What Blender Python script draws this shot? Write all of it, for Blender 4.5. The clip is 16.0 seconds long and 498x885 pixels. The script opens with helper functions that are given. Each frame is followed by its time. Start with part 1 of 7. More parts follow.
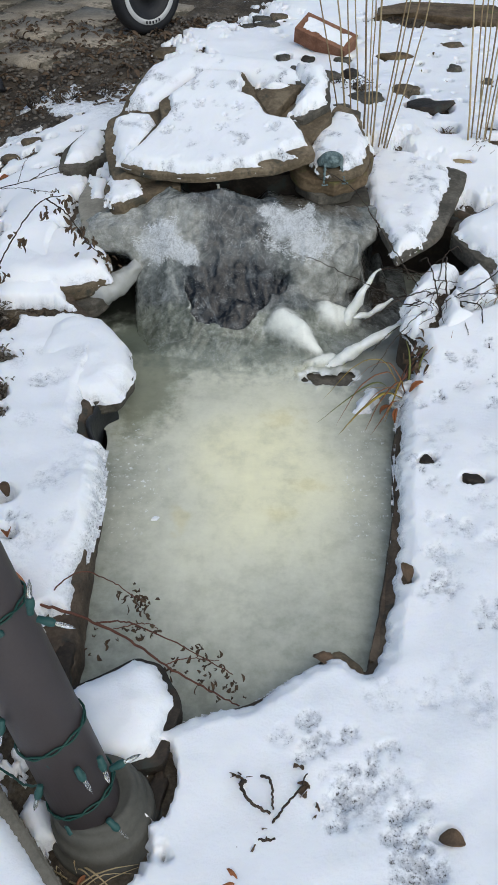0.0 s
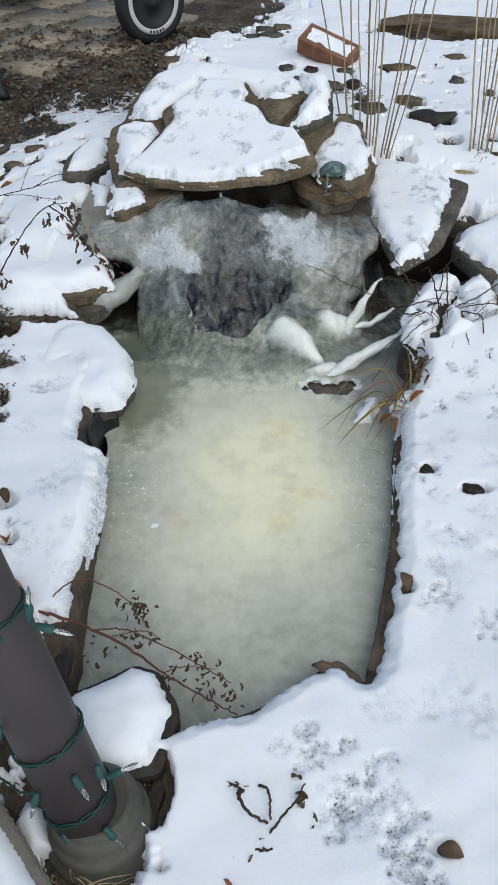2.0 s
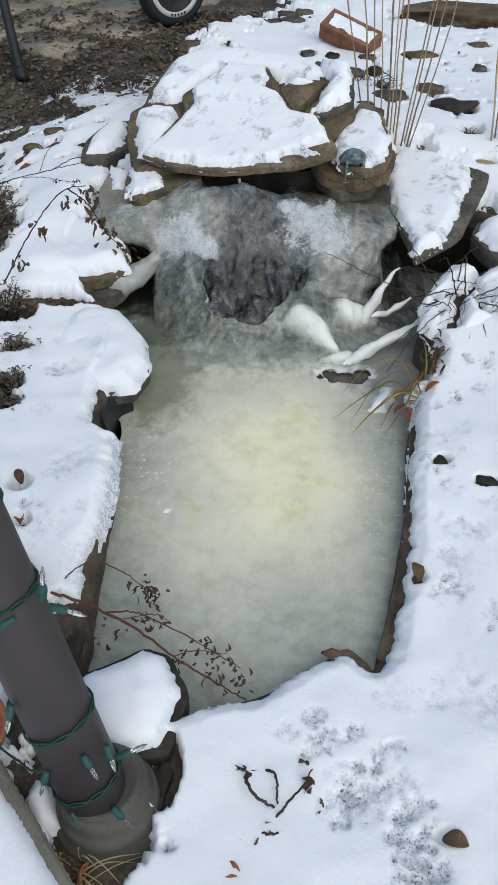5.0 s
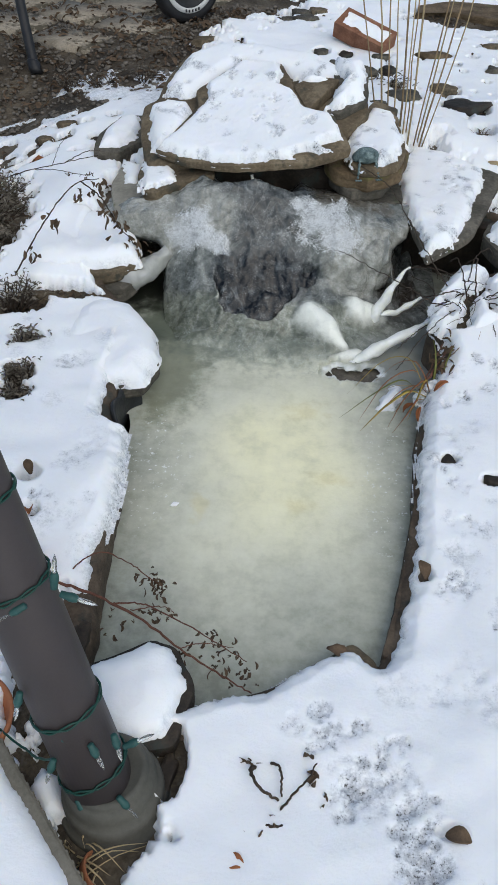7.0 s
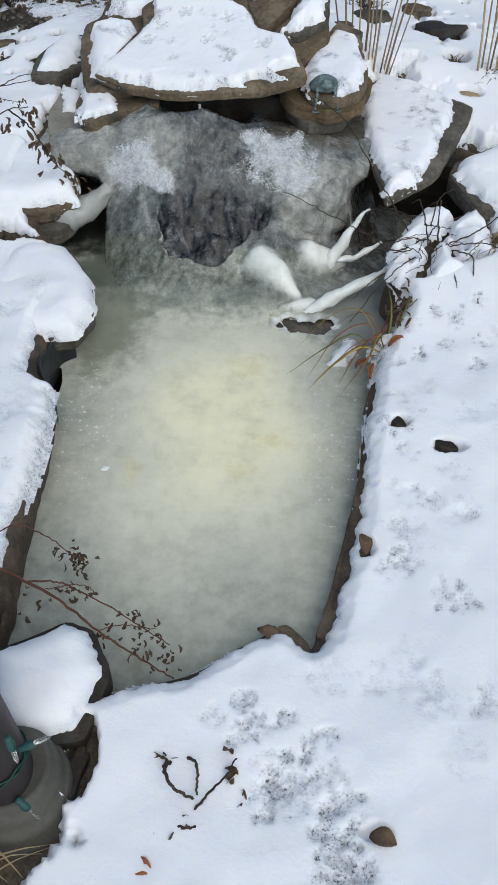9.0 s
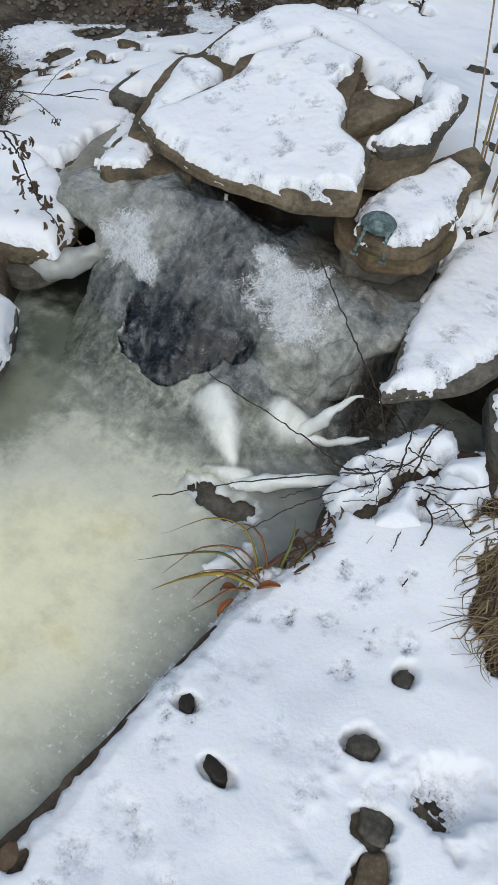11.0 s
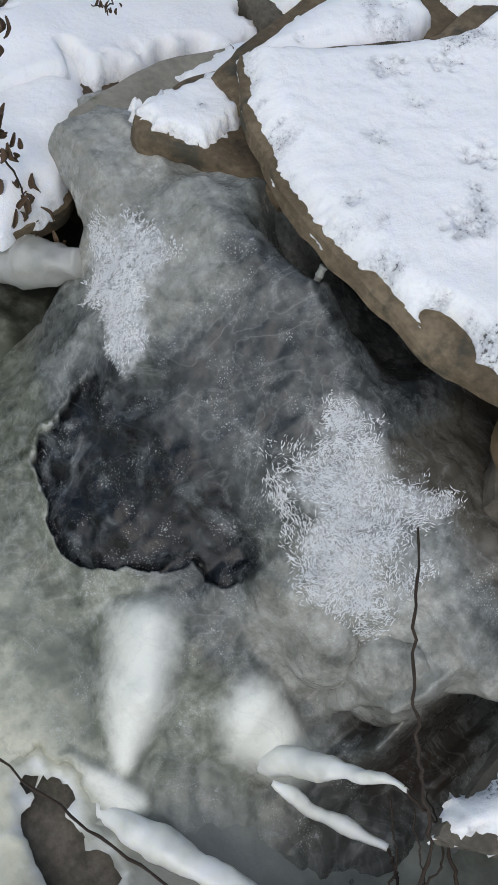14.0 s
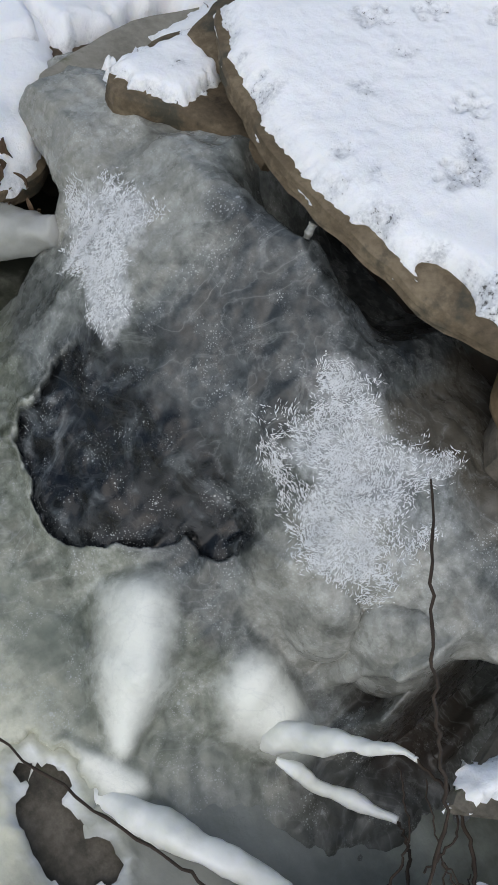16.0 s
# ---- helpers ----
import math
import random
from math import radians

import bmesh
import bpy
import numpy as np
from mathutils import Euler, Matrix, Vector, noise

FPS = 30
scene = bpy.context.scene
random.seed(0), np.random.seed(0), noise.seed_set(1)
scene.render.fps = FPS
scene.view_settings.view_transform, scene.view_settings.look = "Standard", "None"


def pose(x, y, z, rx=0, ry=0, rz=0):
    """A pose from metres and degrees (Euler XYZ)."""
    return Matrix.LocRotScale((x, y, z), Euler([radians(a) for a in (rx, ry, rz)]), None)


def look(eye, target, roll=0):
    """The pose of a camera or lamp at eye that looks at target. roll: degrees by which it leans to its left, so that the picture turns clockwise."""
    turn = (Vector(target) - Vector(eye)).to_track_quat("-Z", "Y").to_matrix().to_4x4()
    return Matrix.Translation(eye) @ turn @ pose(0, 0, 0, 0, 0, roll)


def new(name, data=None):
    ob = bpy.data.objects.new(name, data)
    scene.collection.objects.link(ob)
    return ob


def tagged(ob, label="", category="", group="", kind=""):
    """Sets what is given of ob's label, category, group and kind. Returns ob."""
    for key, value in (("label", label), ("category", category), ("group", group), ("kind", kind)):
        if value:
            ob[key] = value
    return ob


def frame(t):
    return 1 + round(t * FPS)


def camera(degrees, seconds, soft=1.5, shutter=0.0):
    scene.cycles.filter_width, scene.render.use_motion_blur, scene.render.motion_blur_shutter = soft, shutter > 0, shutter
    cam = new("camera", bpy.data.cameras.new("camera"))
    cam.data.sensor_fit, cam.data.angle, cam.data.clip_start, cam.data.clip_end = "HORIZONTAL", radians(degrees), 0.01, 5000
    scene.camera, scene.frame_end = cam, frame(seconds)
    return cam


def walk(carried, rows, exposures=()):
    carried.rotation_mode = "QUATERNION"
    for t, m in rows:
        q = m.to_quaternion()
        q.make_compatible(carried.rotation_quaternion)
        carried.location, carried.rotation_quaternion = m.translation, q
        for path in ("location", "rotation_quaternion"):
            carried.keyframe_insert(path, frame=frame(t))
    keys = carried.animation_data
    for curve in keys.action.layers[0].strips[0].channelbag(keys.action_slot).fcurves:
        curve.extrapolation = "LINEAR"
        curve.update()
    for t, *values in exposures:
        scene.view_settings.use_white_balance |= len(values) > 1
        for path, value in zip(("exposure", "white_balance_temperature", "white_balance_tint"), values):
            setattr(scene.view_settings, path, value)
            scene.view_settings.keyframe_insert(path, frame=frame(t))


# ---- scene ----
cam = camera(33.8, 16.0)
PATH = [
    (0, (0.082, -0.063, 1.19), (0.019, 1.403, -0.168), -0.5),
    (0.5, (0.082, -0.064, 1.189), (0.016, 1.407, -0.164), -0.6),
    (1, (0.084, -0.063, 1.188), (0.011, 1.409, -0.163), -0.7),
    (1.5, (0.081, -0.066, 1.19), (0.003, 1.408, -0.161), -0.6),
    (2, (0.081, -0.063, 1.19), (0.018, 1.417, -0.154), 0.0),
    (2.5, (0.085, -0.064, 1.193), (0.039, 1.427, -0.14), 0.3),
    (3, (0.087, -0.066, 1.195), (0.038, 1.425, -0.137), 0.1),
    (3.5, (0.08, -0.067, 1.189), (0.021, 1.414, -0.154), 0.1),
    (4, (0.077, -0.064, 1.19), (0.003, 1.406, -0.163), -0.1),
    (6.5, (0.071, -0.072, 1.187), (-0.029, 1.381, -0.184), 1.5),
    (7, (0.063, -0.074, 1.186), (-0.03, 1.383, -0.182), 1.6),
    (7.5, (0.057, -0.063, 1.18), (-0.031, 1.35, -0.233), 1.3),
    (8, (0.06, -0.053, 1.174), (0.02, 1.323, -0.277), 2.2),
    (8.2, (0.057, -0.047, 1.179), (0.033, 1.322, -0.279), 2.5),
    (10.3, (0.419, 0.432, 1.081), (0.095, 1.706, -0.425), 7.5),
    (10.5, (0.454, 0.511, 1.103), (0.042, 1.77, -0.396), 8.4),
    (11, (0.57, 0.716, 1.163), (0.047, 1.876, -0.38), 10.5),
    (11.5, (0.535, 0.908, 1.157), (-0.05, 1.992, -0.419), 12.0),
    (12, (0.449, 1.049, 1.171), (-0.13, 2.096, -0.432), 17.4),
    (12.5, (0.347, 1.246, 1.125), (-0.296, 2.162, -0.532), 19.8),
    (13, (0.276, 1.365, 1.029), (-0.353, 2.245, -0.654), 22.1),
    (13.5, (0.237, 1.41, 0.862), (-0.351, 2.26, -0.85), 23.9),
    (14, (0.231, 1.393, 0.819), (-0.352, 2.291, -0.871), 26.5),
    (14.5, (0.228, 1.371, 0.789), (-0.332, 2.278, -0.904), 27.6),
    (15, (0.22, 1.369, 0.779), (-0.315, 2.286, -0.916), 28.3),
    (15.5, (0.226, 1.366, 0.777), (-0.302, 2.303, -0.909), 28.2),
    (16, (0.231, 1.383, 0.781), (-0.3, 2.324, -0.902), 27.7),
]
walk(cam, [(t, look(eye, target, roll)) for t, eye, target, roll in PATH],
     [(0, 0.07, 6560, 6), (8, 0.07, 6560, 6), (11, 0.0, 6560, 6), (13.5, -0.05, 6640, 8), (16, -0.05, 6640, 8)])

# ---- overcast winter daylight ----
world = bpy.data.worlds.new("winter_sky")
scene.world = world
world.use_nodes = True
wn = world.node_tree.nodes
wl = world.node_tree.links
sky = wn.new("ShaderNodeTexSky")
sky.sky_type = "NISHITA"
sky.sun_disc = False
sky.sun_elevation = radians(52)
sky.sun_rotation = radians(151)
sky.dust_density = 1.5
sky.ozone_density = 1.0
wn["Background"].inputs["Strength"].default_value = 0.128
wl.new(sky.outputs["Color"], wn["Background"].inputs["Color"])
sun = new("sun", bpy.data.lights.new("sun", "SUN"))
sun.data.energy, sun.data.angle, sun.data.color = 1.5, radians(85), (1.0, 0.985, 0.96)
sun.matrix_world = look((0.9, -1.6, 2.4), (0, 0, 0))

# ---- materials ----
def nodes_of(name):
    m = bpy.data.materials.new(name)
    m.use_nodes = True
    return m, m.node_tree.nodes, m.node_tree.links, m.node_tree.nodes["Principled BSDF"]


def noise_tex(n, l, scale, detail=6.0, rough=0.55, coord=None, kind="ShaderNodeTexNoise"):
    t = n.new(kind)
    t.inputs["Scale"].default_value = scale
    if kind == "ShaderNodeTexNoise":
        t.inputs["Detail"].default_value, t.inputs["Roughness"].default_value = detail, rough
    if coord is not None:
        l.new(coord, t.inputs["Vector"])
    return t


def ramp(n, l, src, stops):
    r = n.new("ShaderNodeValToRGB")
    e = r.color_ramp.elements
    while len(e) < len(stops):
        e.new(0.5)
    for i, (p, c) in enumerate(stops):
        e[i].position = p
        e[i].color = (*c, 1) if len(c) == 3 else c
    l.new(src, r.inputs["Fac"])
    return r


def mixc(n, l, fac, a, b, mode="MIX"):
    m = n.new("ShaderNodeMix")
    m.data_type, m.blend_type = "RGBA", mode
    for key, v in ((0, fac), (6, a), (7, b)):
        if isinstance(v, (int, float)):
            m.inputs[key].default_value = v
        elif isinstance(v, tuple):
            m.inputs[key].default_value = (*v, 1)
        else:
            l.new(v, m.inputs[key])
    return m.outputs[2]


def maths(n, l, op, a, b=0.0, clamp=False):
    m = n.new("ShaderNodeMath")
    m.operation, m.use_clamp = op, clamp
    for i, v in enumerate((a, b)):
        if isinstance(v, (int, float)):
            m.inputs[i].default_value = v
        else:
            l.new(v, m.inputs[i])
    return m.outputs[0]


def bump(n, l, bsdf, src, strength, dist, below=None):
    b = n.new("ShaderNodeBump")
    b.inputs["Strength"].default_value, b.inputs["Distance"].default_value = strength, dist
    l.new(src, b.inputs["Height"])
    if below is not None:
        l.new(below, b.inputs["Normal"])
    l.new(b.outputs["Normal"], bsdf.inputs["Normal"])
    return b.outputs["Normal"]


def coords(n):
    return n.new("ShaderNodeTexCoord").outputs["Object"]


def grainy(name, stops, scale=12.0, fine=90.0, rough=0.85, bump_mm=1.5, spots=None, spec=0.3, per_object=0.0, stretch=None, metal=0.0):
    """Two scales of colour variation with relief; spots: (colour, scale, threshold) of lichen, dirt or damp."""
    m, n, l, b = nodes_of(name)
    c = coords(n)
    if stretch:
        mp = n.new("ShaderNodeMapping")
        mp.inputs["Scale"].default_value = stretch
        l.new(c, mp.inputs["Vector"])
        c = mp.outputs[0]
    big = noise_tex(n, l, scale, 8, 0.6, c)
    small = noise_tex(n, l, fine, 6, 0.65, c)
    both = maths(n, l, "ADD", maths(n, l, "MULTIPLY", big.outputs[0], 0.65), maths(n, l, "MULTIPLY", small.outputs[0], 0.35))
    col = ramp(n, l, both, stops).outputs["Color"]
    if spots:
        sp = noise_tex(n, l, spots[1], 7, 0.6, c)
        f = ramp(n, l, sp.outputs[0], [(spots[2], (0, 0, 0)), (min(0.99, spots[2] + 0.09), (1, 1, 1))]).outputs["Color"]
        col = mixc(n, l, f, col, spots[0])
    if per_object:
        oi = n.new("ShaderNodeObjectInfo")
        hv = n.new("ShaderNodeHueSaturation")
        l.new(maths(n, l, "ADD", maths(n, l, "MULTIPLY", oi.outputs["Random"], per_object), 1 - per_object / 2), hv.inputs["Value"])
        l.new(col, hv.inputs["Color"])
        col = hv.outputs[0]
    l.new(col, b.inputs["Base Color"])
    b.inputs["Roughness"].default_value = rough
    b.inputs["Specular IOR Level"].default_value = spec
    b.inputs["Metallic"].default_value = metal
    first = bump(n, l, b, big.outputs[0], 0.6, bump_mm * 0.004)
    bump(n, l, b, small.outputs[0], 0.7, bump_mm * 0.001, first)
    return m


def mask(n, name):
    a = n.new("ShaderNodeAttribute")
    a.attribute_name = name
    return a.outputs["Fac"]


def snow_material():
    m, n, l, b = nodes_of("snow")
    c = coords(n)
    big = noise_tex(n, l, 7, 5, 0.5, c)
    fine = noise_tex(n, l, 130, 5, 0.62, c)
    lumps = noise_tex(n, l, 62, 4, 0.6, c)
    speck = noise_tex(n, l, 230, 4, 0.7, c)
    grain = noise_tex(n, l, 900, 2, 0.6, c)
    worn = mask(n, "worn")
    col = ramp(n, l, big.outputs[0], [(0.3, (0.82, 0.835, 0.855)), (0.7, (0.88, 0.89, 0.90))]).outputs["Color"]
    # trodden, thin or crumbling snow: wet and shadow-grey grains, then specks of soil
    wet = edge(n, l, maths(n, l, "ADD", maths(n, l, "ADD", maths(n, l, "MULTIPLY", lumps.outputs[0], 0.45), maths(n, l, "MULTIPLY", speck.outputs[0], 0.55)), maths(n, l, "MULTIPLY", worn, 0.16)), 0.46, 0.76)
    # this grey also paints the shade in gaps between grains
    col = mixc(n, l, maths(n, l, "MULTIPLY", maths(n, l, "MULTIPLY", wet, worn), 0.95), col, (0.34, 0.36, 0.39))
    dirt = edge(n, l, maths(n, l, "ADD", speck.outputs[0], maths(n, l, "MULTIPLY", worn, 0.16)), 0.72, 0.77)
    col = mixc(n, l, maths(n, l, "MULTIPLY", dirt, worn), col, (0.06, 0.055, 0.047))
    l.new(col, b.inputs["Base Color"])
    b.inputs["Roughness"].default_value = 0.75
    b.inputs["Specular IOR Level"].default_value = 0.2
    b.inputs["Subsurface Weight"].default_value = 0.35
    b.inputs["Subsurface Radius"].default_value = (0.012, 0.014, 0.018)
    b.inputs["Subsurface Scale"].default_value = 0.6
    one = bump(n, l, b, fine.outputs[0], 0.30, 0.005)
    two = bump(n, l, b, maths(n, l, "MULTIPLY", lumps.outputs[0], maths(n, l, "ADD", worn, 0.6)), 0.16, 0.006, one)
    bump(n, l, b, grain.outputs[0], 0.35, 0.001, two)
    return m


def falloff(n, l, c, centre, radii, warp=None, amount=0.0):
    """1 at the centre of an ellipsoid, 0 at its rim, ragged by a noise."""
    v = n.new("ShaderNodeVectorMath")
    v.operation = "SUBTRACT"
    l.new(c, v.inputs[0])
    v.inputs[1].default_value = centre
    d = n.new("ShaderNodeVectorMath")
    d.operation = "DIVIDE"
    l.new(v.outputs[0], d.inputs[0])
    d.inputs[1].default_value = radii
    ln = n.new("ShaderNodeVectorMath")
    ln.operation = "LENGTH"
    l.new(d.outputs[0], ln.inputs[0])
    out = ln.outputs["Value"]
    if warp is not None:
        out = maths(n, l, "ADD", out, maths(n, l, "MULTIPLY", maths(n, l, "SUBTRACT", warp, 0.5), amount))
    return maths(n, l, "SUBTRACT", 1.0, out)


def edge(n, l, src, lo, hi):
    mr = n.new("ShaderNodeMapRange")
    mr.interpolation_type = "SMOOTHSTEP"
    mr.inputs[1].default_value, mr.inputs[2].default_value = lo, hi
    l.new(src, mr.inputs[0])
    return mr.outputs[0]


def pond_colour(n, l, c):
    w1 = noise_tex(n, l, 3.5, 4, 0.5, c)
    w2 = noise_tex(n, l, 28.0, 6, 0.6, c)
    w3 = noise_tex(n, l, 150.0, 4, 0.6, c)
    col = ramp(n, l, w2.outputs[0], [(0.35, (0.22, 0.235, 0.195)), (0.65, (0.36, 0.378, 0.325))]).outputs["Color"]
    milk = edge(n, l, falloff(n, l, c, (0.03, 1.14, 0), (0.40, 0.66, 1), w1.outputs[0], 0.7), 0.0, 0.85)
    col = mixc(n, l, milk, col, (0.75, 0.735, 0.58))
    core = edge(n, l, falloff(n, l, c, (0.05, 1.14, 0), (0.22, 0.34, 1), w1.outputs[0], 1.2), 0.05, 0.8)
    col = mixc(n, l, maths(n, l, "MULTIPLY", core, 0.75), col, (0.87, 0.825, 0.55))
    for centre, rad in (((0.145, 1.10, 0), (0.065, 0.035, 1)), ((0.09, 1.02, 0), (0.05, 0.03, 1)), ((0.10, 1.30, 0), (0.07, 0.05, 1)), ((-0.10, 1.00, 0), (0.03, 0.06, 1))):
        stain = edge(n, l, falloff(n, l, c, centre, rad, w2.outputs[0], 2.4), 0.1, 0.9)
        col = mixc(n, l, maths(n, l, "MULTIPLY", stain, 0.28), col, (0.74, 0.63, 0.26))
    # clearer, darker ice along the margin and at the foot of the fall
    # last ellipse: dark water plus the bank stone's shade, painted into the cavity's ice
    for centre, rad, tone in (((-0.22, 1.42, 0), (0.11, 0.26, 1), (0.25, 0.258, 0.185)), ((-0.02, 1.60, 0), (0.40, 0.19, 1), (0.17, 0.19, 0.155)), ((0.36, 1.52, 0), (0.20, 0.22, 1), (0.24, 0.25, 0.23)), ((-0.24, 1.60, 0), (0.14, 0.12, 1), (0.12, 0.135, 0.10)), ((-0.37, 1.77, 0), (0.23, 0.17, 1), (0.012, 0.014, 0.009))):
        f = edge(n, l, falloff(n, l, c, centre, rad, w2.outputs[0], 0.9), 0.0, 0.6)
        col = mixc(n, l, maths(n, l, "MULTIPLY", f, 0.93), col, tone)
    bub = ramp(n, l, noise_tex(n, l, 85, 3, 0.7, c).outputs[0], [(0.60, (0, 0, 0)), (0.67, (1, 1, 1))]).outputs["Color"]
    where = edge(n, l, falloff(n, l, c, (-0.21, 1.10, 0), (0.09, 0.22, 1), w2.outputs[0], 0.9), 0.0, 0.5)
    where2 = edge(n, l, falloff(n, l, c, (0.27, 1.10, 0), (0.07, 0.25, 1), w2.outputs[0], 0.9), 0.0, 0.5)
    bub = maths(n, l, "MULTIPLY", bub, maths(n, l, "ADD", where, where2))
    col = mixc(n, l, maths(n, l, "MULTIPLY", bub, 0.85), col, (0.82, 0.84, 0.82))
    mot = ramp(n, l, noise_tex(n, l, 14.0, 8, 0.66, c).outputs[0], [(0.34, (0.66, 0.68, 0.67)), (0.5, (0.96, 0.96, 0.96)), (0.66, (1.12, 1.12, 1.12))]).outputs["Color"]
    col = mixc(n, l, 0.5, col, mot, "MULTIPLY")
    return col, w2, w3


def pond_ice_material():
    m, n, l, b = nodes_of("pond_ice")
    c = coords(n)
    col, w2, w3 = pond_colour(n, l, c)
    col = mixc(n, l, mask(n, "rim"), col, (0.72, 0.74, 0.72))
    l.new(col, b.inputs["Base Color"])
    b.inputs["Roughness"].default_value = 0.42
    b.inputs["Specular IOR Level"].default_value = 0.35
    b.inputs["Subsurface Weight"].default_value = 0.3
    b.inputs["Subsurface Radius"].default_value = (0.03, 0.03, 0.02)
    b.inputs["Subsurface Scale"].default_value = 0.4
    one = bump(n, l, b, w2.outputs[0], 0.25, 0.006)
    bump(n, l, b, w3.outputs[0], 0.25, 0.0015, one)
    return m


def fall_ice_material():
    m, n, l, b = nodes_of("fall_ice")
    c = coords(n)
    w1 = noise_tex(n, l, 8.0, 5, 0.55, c)
    w2 = noise_tex(n, l, 34.0, 8, 0.64, c)
    w3 = noise_tex(n, l, 210.0, 5, 0.7, c)
    cloud = noise_tex(n, l, 13.0, 9, 0.62, c)
    cloud.inputs["Distortion"].default_value = 0.9
    fine = noise_tex(n, l, 95.0, 6, 0.68, c)
    both = maths(n, l, "ADD", maths(n, l, "ADD", maths(n, l, "MULTIPLY", cloud.outputs[0], 0.42), maths(n, l, "MULTIPLY", w2.outputs[0], 0.30)), maths(n, l, "MULTIPLY", fine.outputs[0], 0.28))

    def broken(name, amount=0.8, lo=0.15, hi=0.85):
        """A vertex mask with its border broken up by the fine noise."""
        return edge(n, l, maths(n, l, "ADD", mask(n, name), maths(n, l, "MULTIPLY", maths(n, l, "SUBTRACT", w2.outputs[0], 0.5), amount)), lo, hi)

    col = ramp(n, l, both, [(0.38, (0.040, 0.045, 0.042)), (0.46, (0.098, 0.106, 0.098)), (0.53, (0.165, 0.175, 0.163)), (0.60, (0.26, 0.272, 0.256)), (0.67, (0.44, 0.45, 0.435))]).outputs["Color"]
    pcol = ramp(n, l, both, [(0.37, (0.14, 0.142, 0.123)), (0.46, (0.245, 0.246, 0.218)), (0.54, (0.345, 0.345, 0.312)), (0.64, (0.54, 0.54, 0.50))]).outputs["Color"]
    col = mixc(n, l, maths(n, l, "MULTIPLY", broken("pale", 0.9), 0.9), col, pcol)
    # greenish, half-clear ice of the foot
    gcol = ramp(n, l, both, [(0.38, (0.046, 0.052, 0.038)), (0.46, (0.122, 0.132, 0.100)), (0.54, (0.205, 0.218, 0.172)), (0.64, (0.42, 0.43, 0.37))]).outputs["Color"]
    col = mixc(n, l, maths(n, l, "MULTIPLY", broken("foot", 0.9), 0.85), col, gcol)
    # smoky ice, and the clear ice over the dark running water
    # this mask also carries painted shade along the slab's lip
    scol = ramp(n, l, both, [(0.38, (0.010, 0.0122, 0.0135)), (0.47, (0.029, 0.033, 0.035)), (0.55, (0.066, 0.073, 0.075)), (0.67, (0.25, 0.26, 0.26))]).outputs["Color"]
    col = mixc(n, l, maths(n, l, "MULTIPLY", broken("smoky_and_shade", 1.1), 0.85), col, scol)
    swirl = noise_tex(n, l, 17.0, 7, 0.6, c)
    swirl.inputs["Distortion"].default_value = 1.6
    ccol = ramp(n, l, swirl.outputs[0], [(0.43, (0.0022, 0.0028, 0.0036)), (0.51, (0.0058, 0.0070, 0.0084)), (0.57, (0.018, 0.021, 0.023)), (0.635, (0.060, 0.067, 0.070)), (0.74, (0.17, 0.182, 0.185))]).outputs["Color"]
    clear = broken("clear", 1.3, 0.2, 0.75)
    col = mixc(n, l, clear, col, ccol)
    # brown-grey surface under the slab's right end, its shade mixed into the colour
    col = mixc(n, l, maths(n, l, "MULTIPLY", broken("brown_shade", 0.9), 0.8), col, (0.092, 0.080, 0.062))
    # the grey dusty ice of the side floor, and the brown hollow's shade painted in
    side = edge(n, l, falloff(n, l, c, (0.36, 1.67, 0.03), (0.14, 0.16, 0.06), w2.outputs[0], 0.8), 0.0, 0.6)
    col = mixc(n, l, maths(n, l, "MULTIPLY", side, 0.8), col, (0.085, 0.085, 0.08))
    cave_shade = edge(n, l, falloff(n, l, c, (0.315, 1.775, 0.05), (0.085, 0.10, 0.10), w2.outputs[0], 0.6), 0.0, 0.5)
    col = mixc(n, l, maths(n, l, "MULTIPLY", cave_shade, 0.85), col, (0.045, 0.034, 0.026))
    # frost-dusted ice under the needles
    grain = ramp(n, l, w3.outputs[0], [(0.34, (0.30, 0.315, 0.32)), (0.62, (0.74, 0.755, 0.765))]).outputs["Color"]
    col = mixc(n, l, maths(n, l, "MULTIPLY", broken("frost", 1.2), 0.78), col, grain)
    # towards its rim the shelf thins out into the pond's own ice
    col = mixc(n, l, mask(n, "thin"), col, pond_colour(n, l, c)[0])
    # white, air-filled ice round the swallowed roots
    milk = broken("milk", 0.6, 0.05, 1.0)
    col = mixc(n, l, milk, col, (0.78, 0.79, 0.72))
    plain = maths(n, l, "SUBTRACT", 1.0, milk)
    # wisps, folds and strings of bubbles frozen into the ice
    wisp = noise_tex(n, l, 12.0, 4, 0.5, c)
    wisp.inputs["Distortion"].default_value = 2.4
    line = ramp(n, l, maths(n, l, "ABSOLUTE", maths(n, l, "SUBTRACT", wisp.outputs[0], 0.5)), [(0.0, (1, 1, 1)), (0.018, (0.25, 0.25, 0.25)), (0.05, (0, 0, 0))]).outputs["Color"]
    col = mixc(n, l, maths(n, l, "MULTIPLY", maths(n, l, "MULTIPLY", line, maths(n, l, "SUBTRACT", 1.0, maths(n, l, "MULTIPLY", clear, 0.75))), maths(n, l, "MULTIPLY", w1.outputs[0], 0.34)), col, (0.46, 0.48, 0.47))
    dl = ramp(n, l, maths(n, l, "ABSOLUTE", maths(n, l, "SUBTRACT", noise_tex(n, l, 9.0, 6, 0.6, c).outputs[0], 0.47)), [(0.0, (1, 1, 1)), (0.016, (0, 0, 0))]).outputs["Color"]
    col = mixc(n, l, maths(n, l, "MULTIPLY", dl, maths(n, l, "MULTIPLY", plain, 0.18)), col, (0.035, 0.042, 0.038))
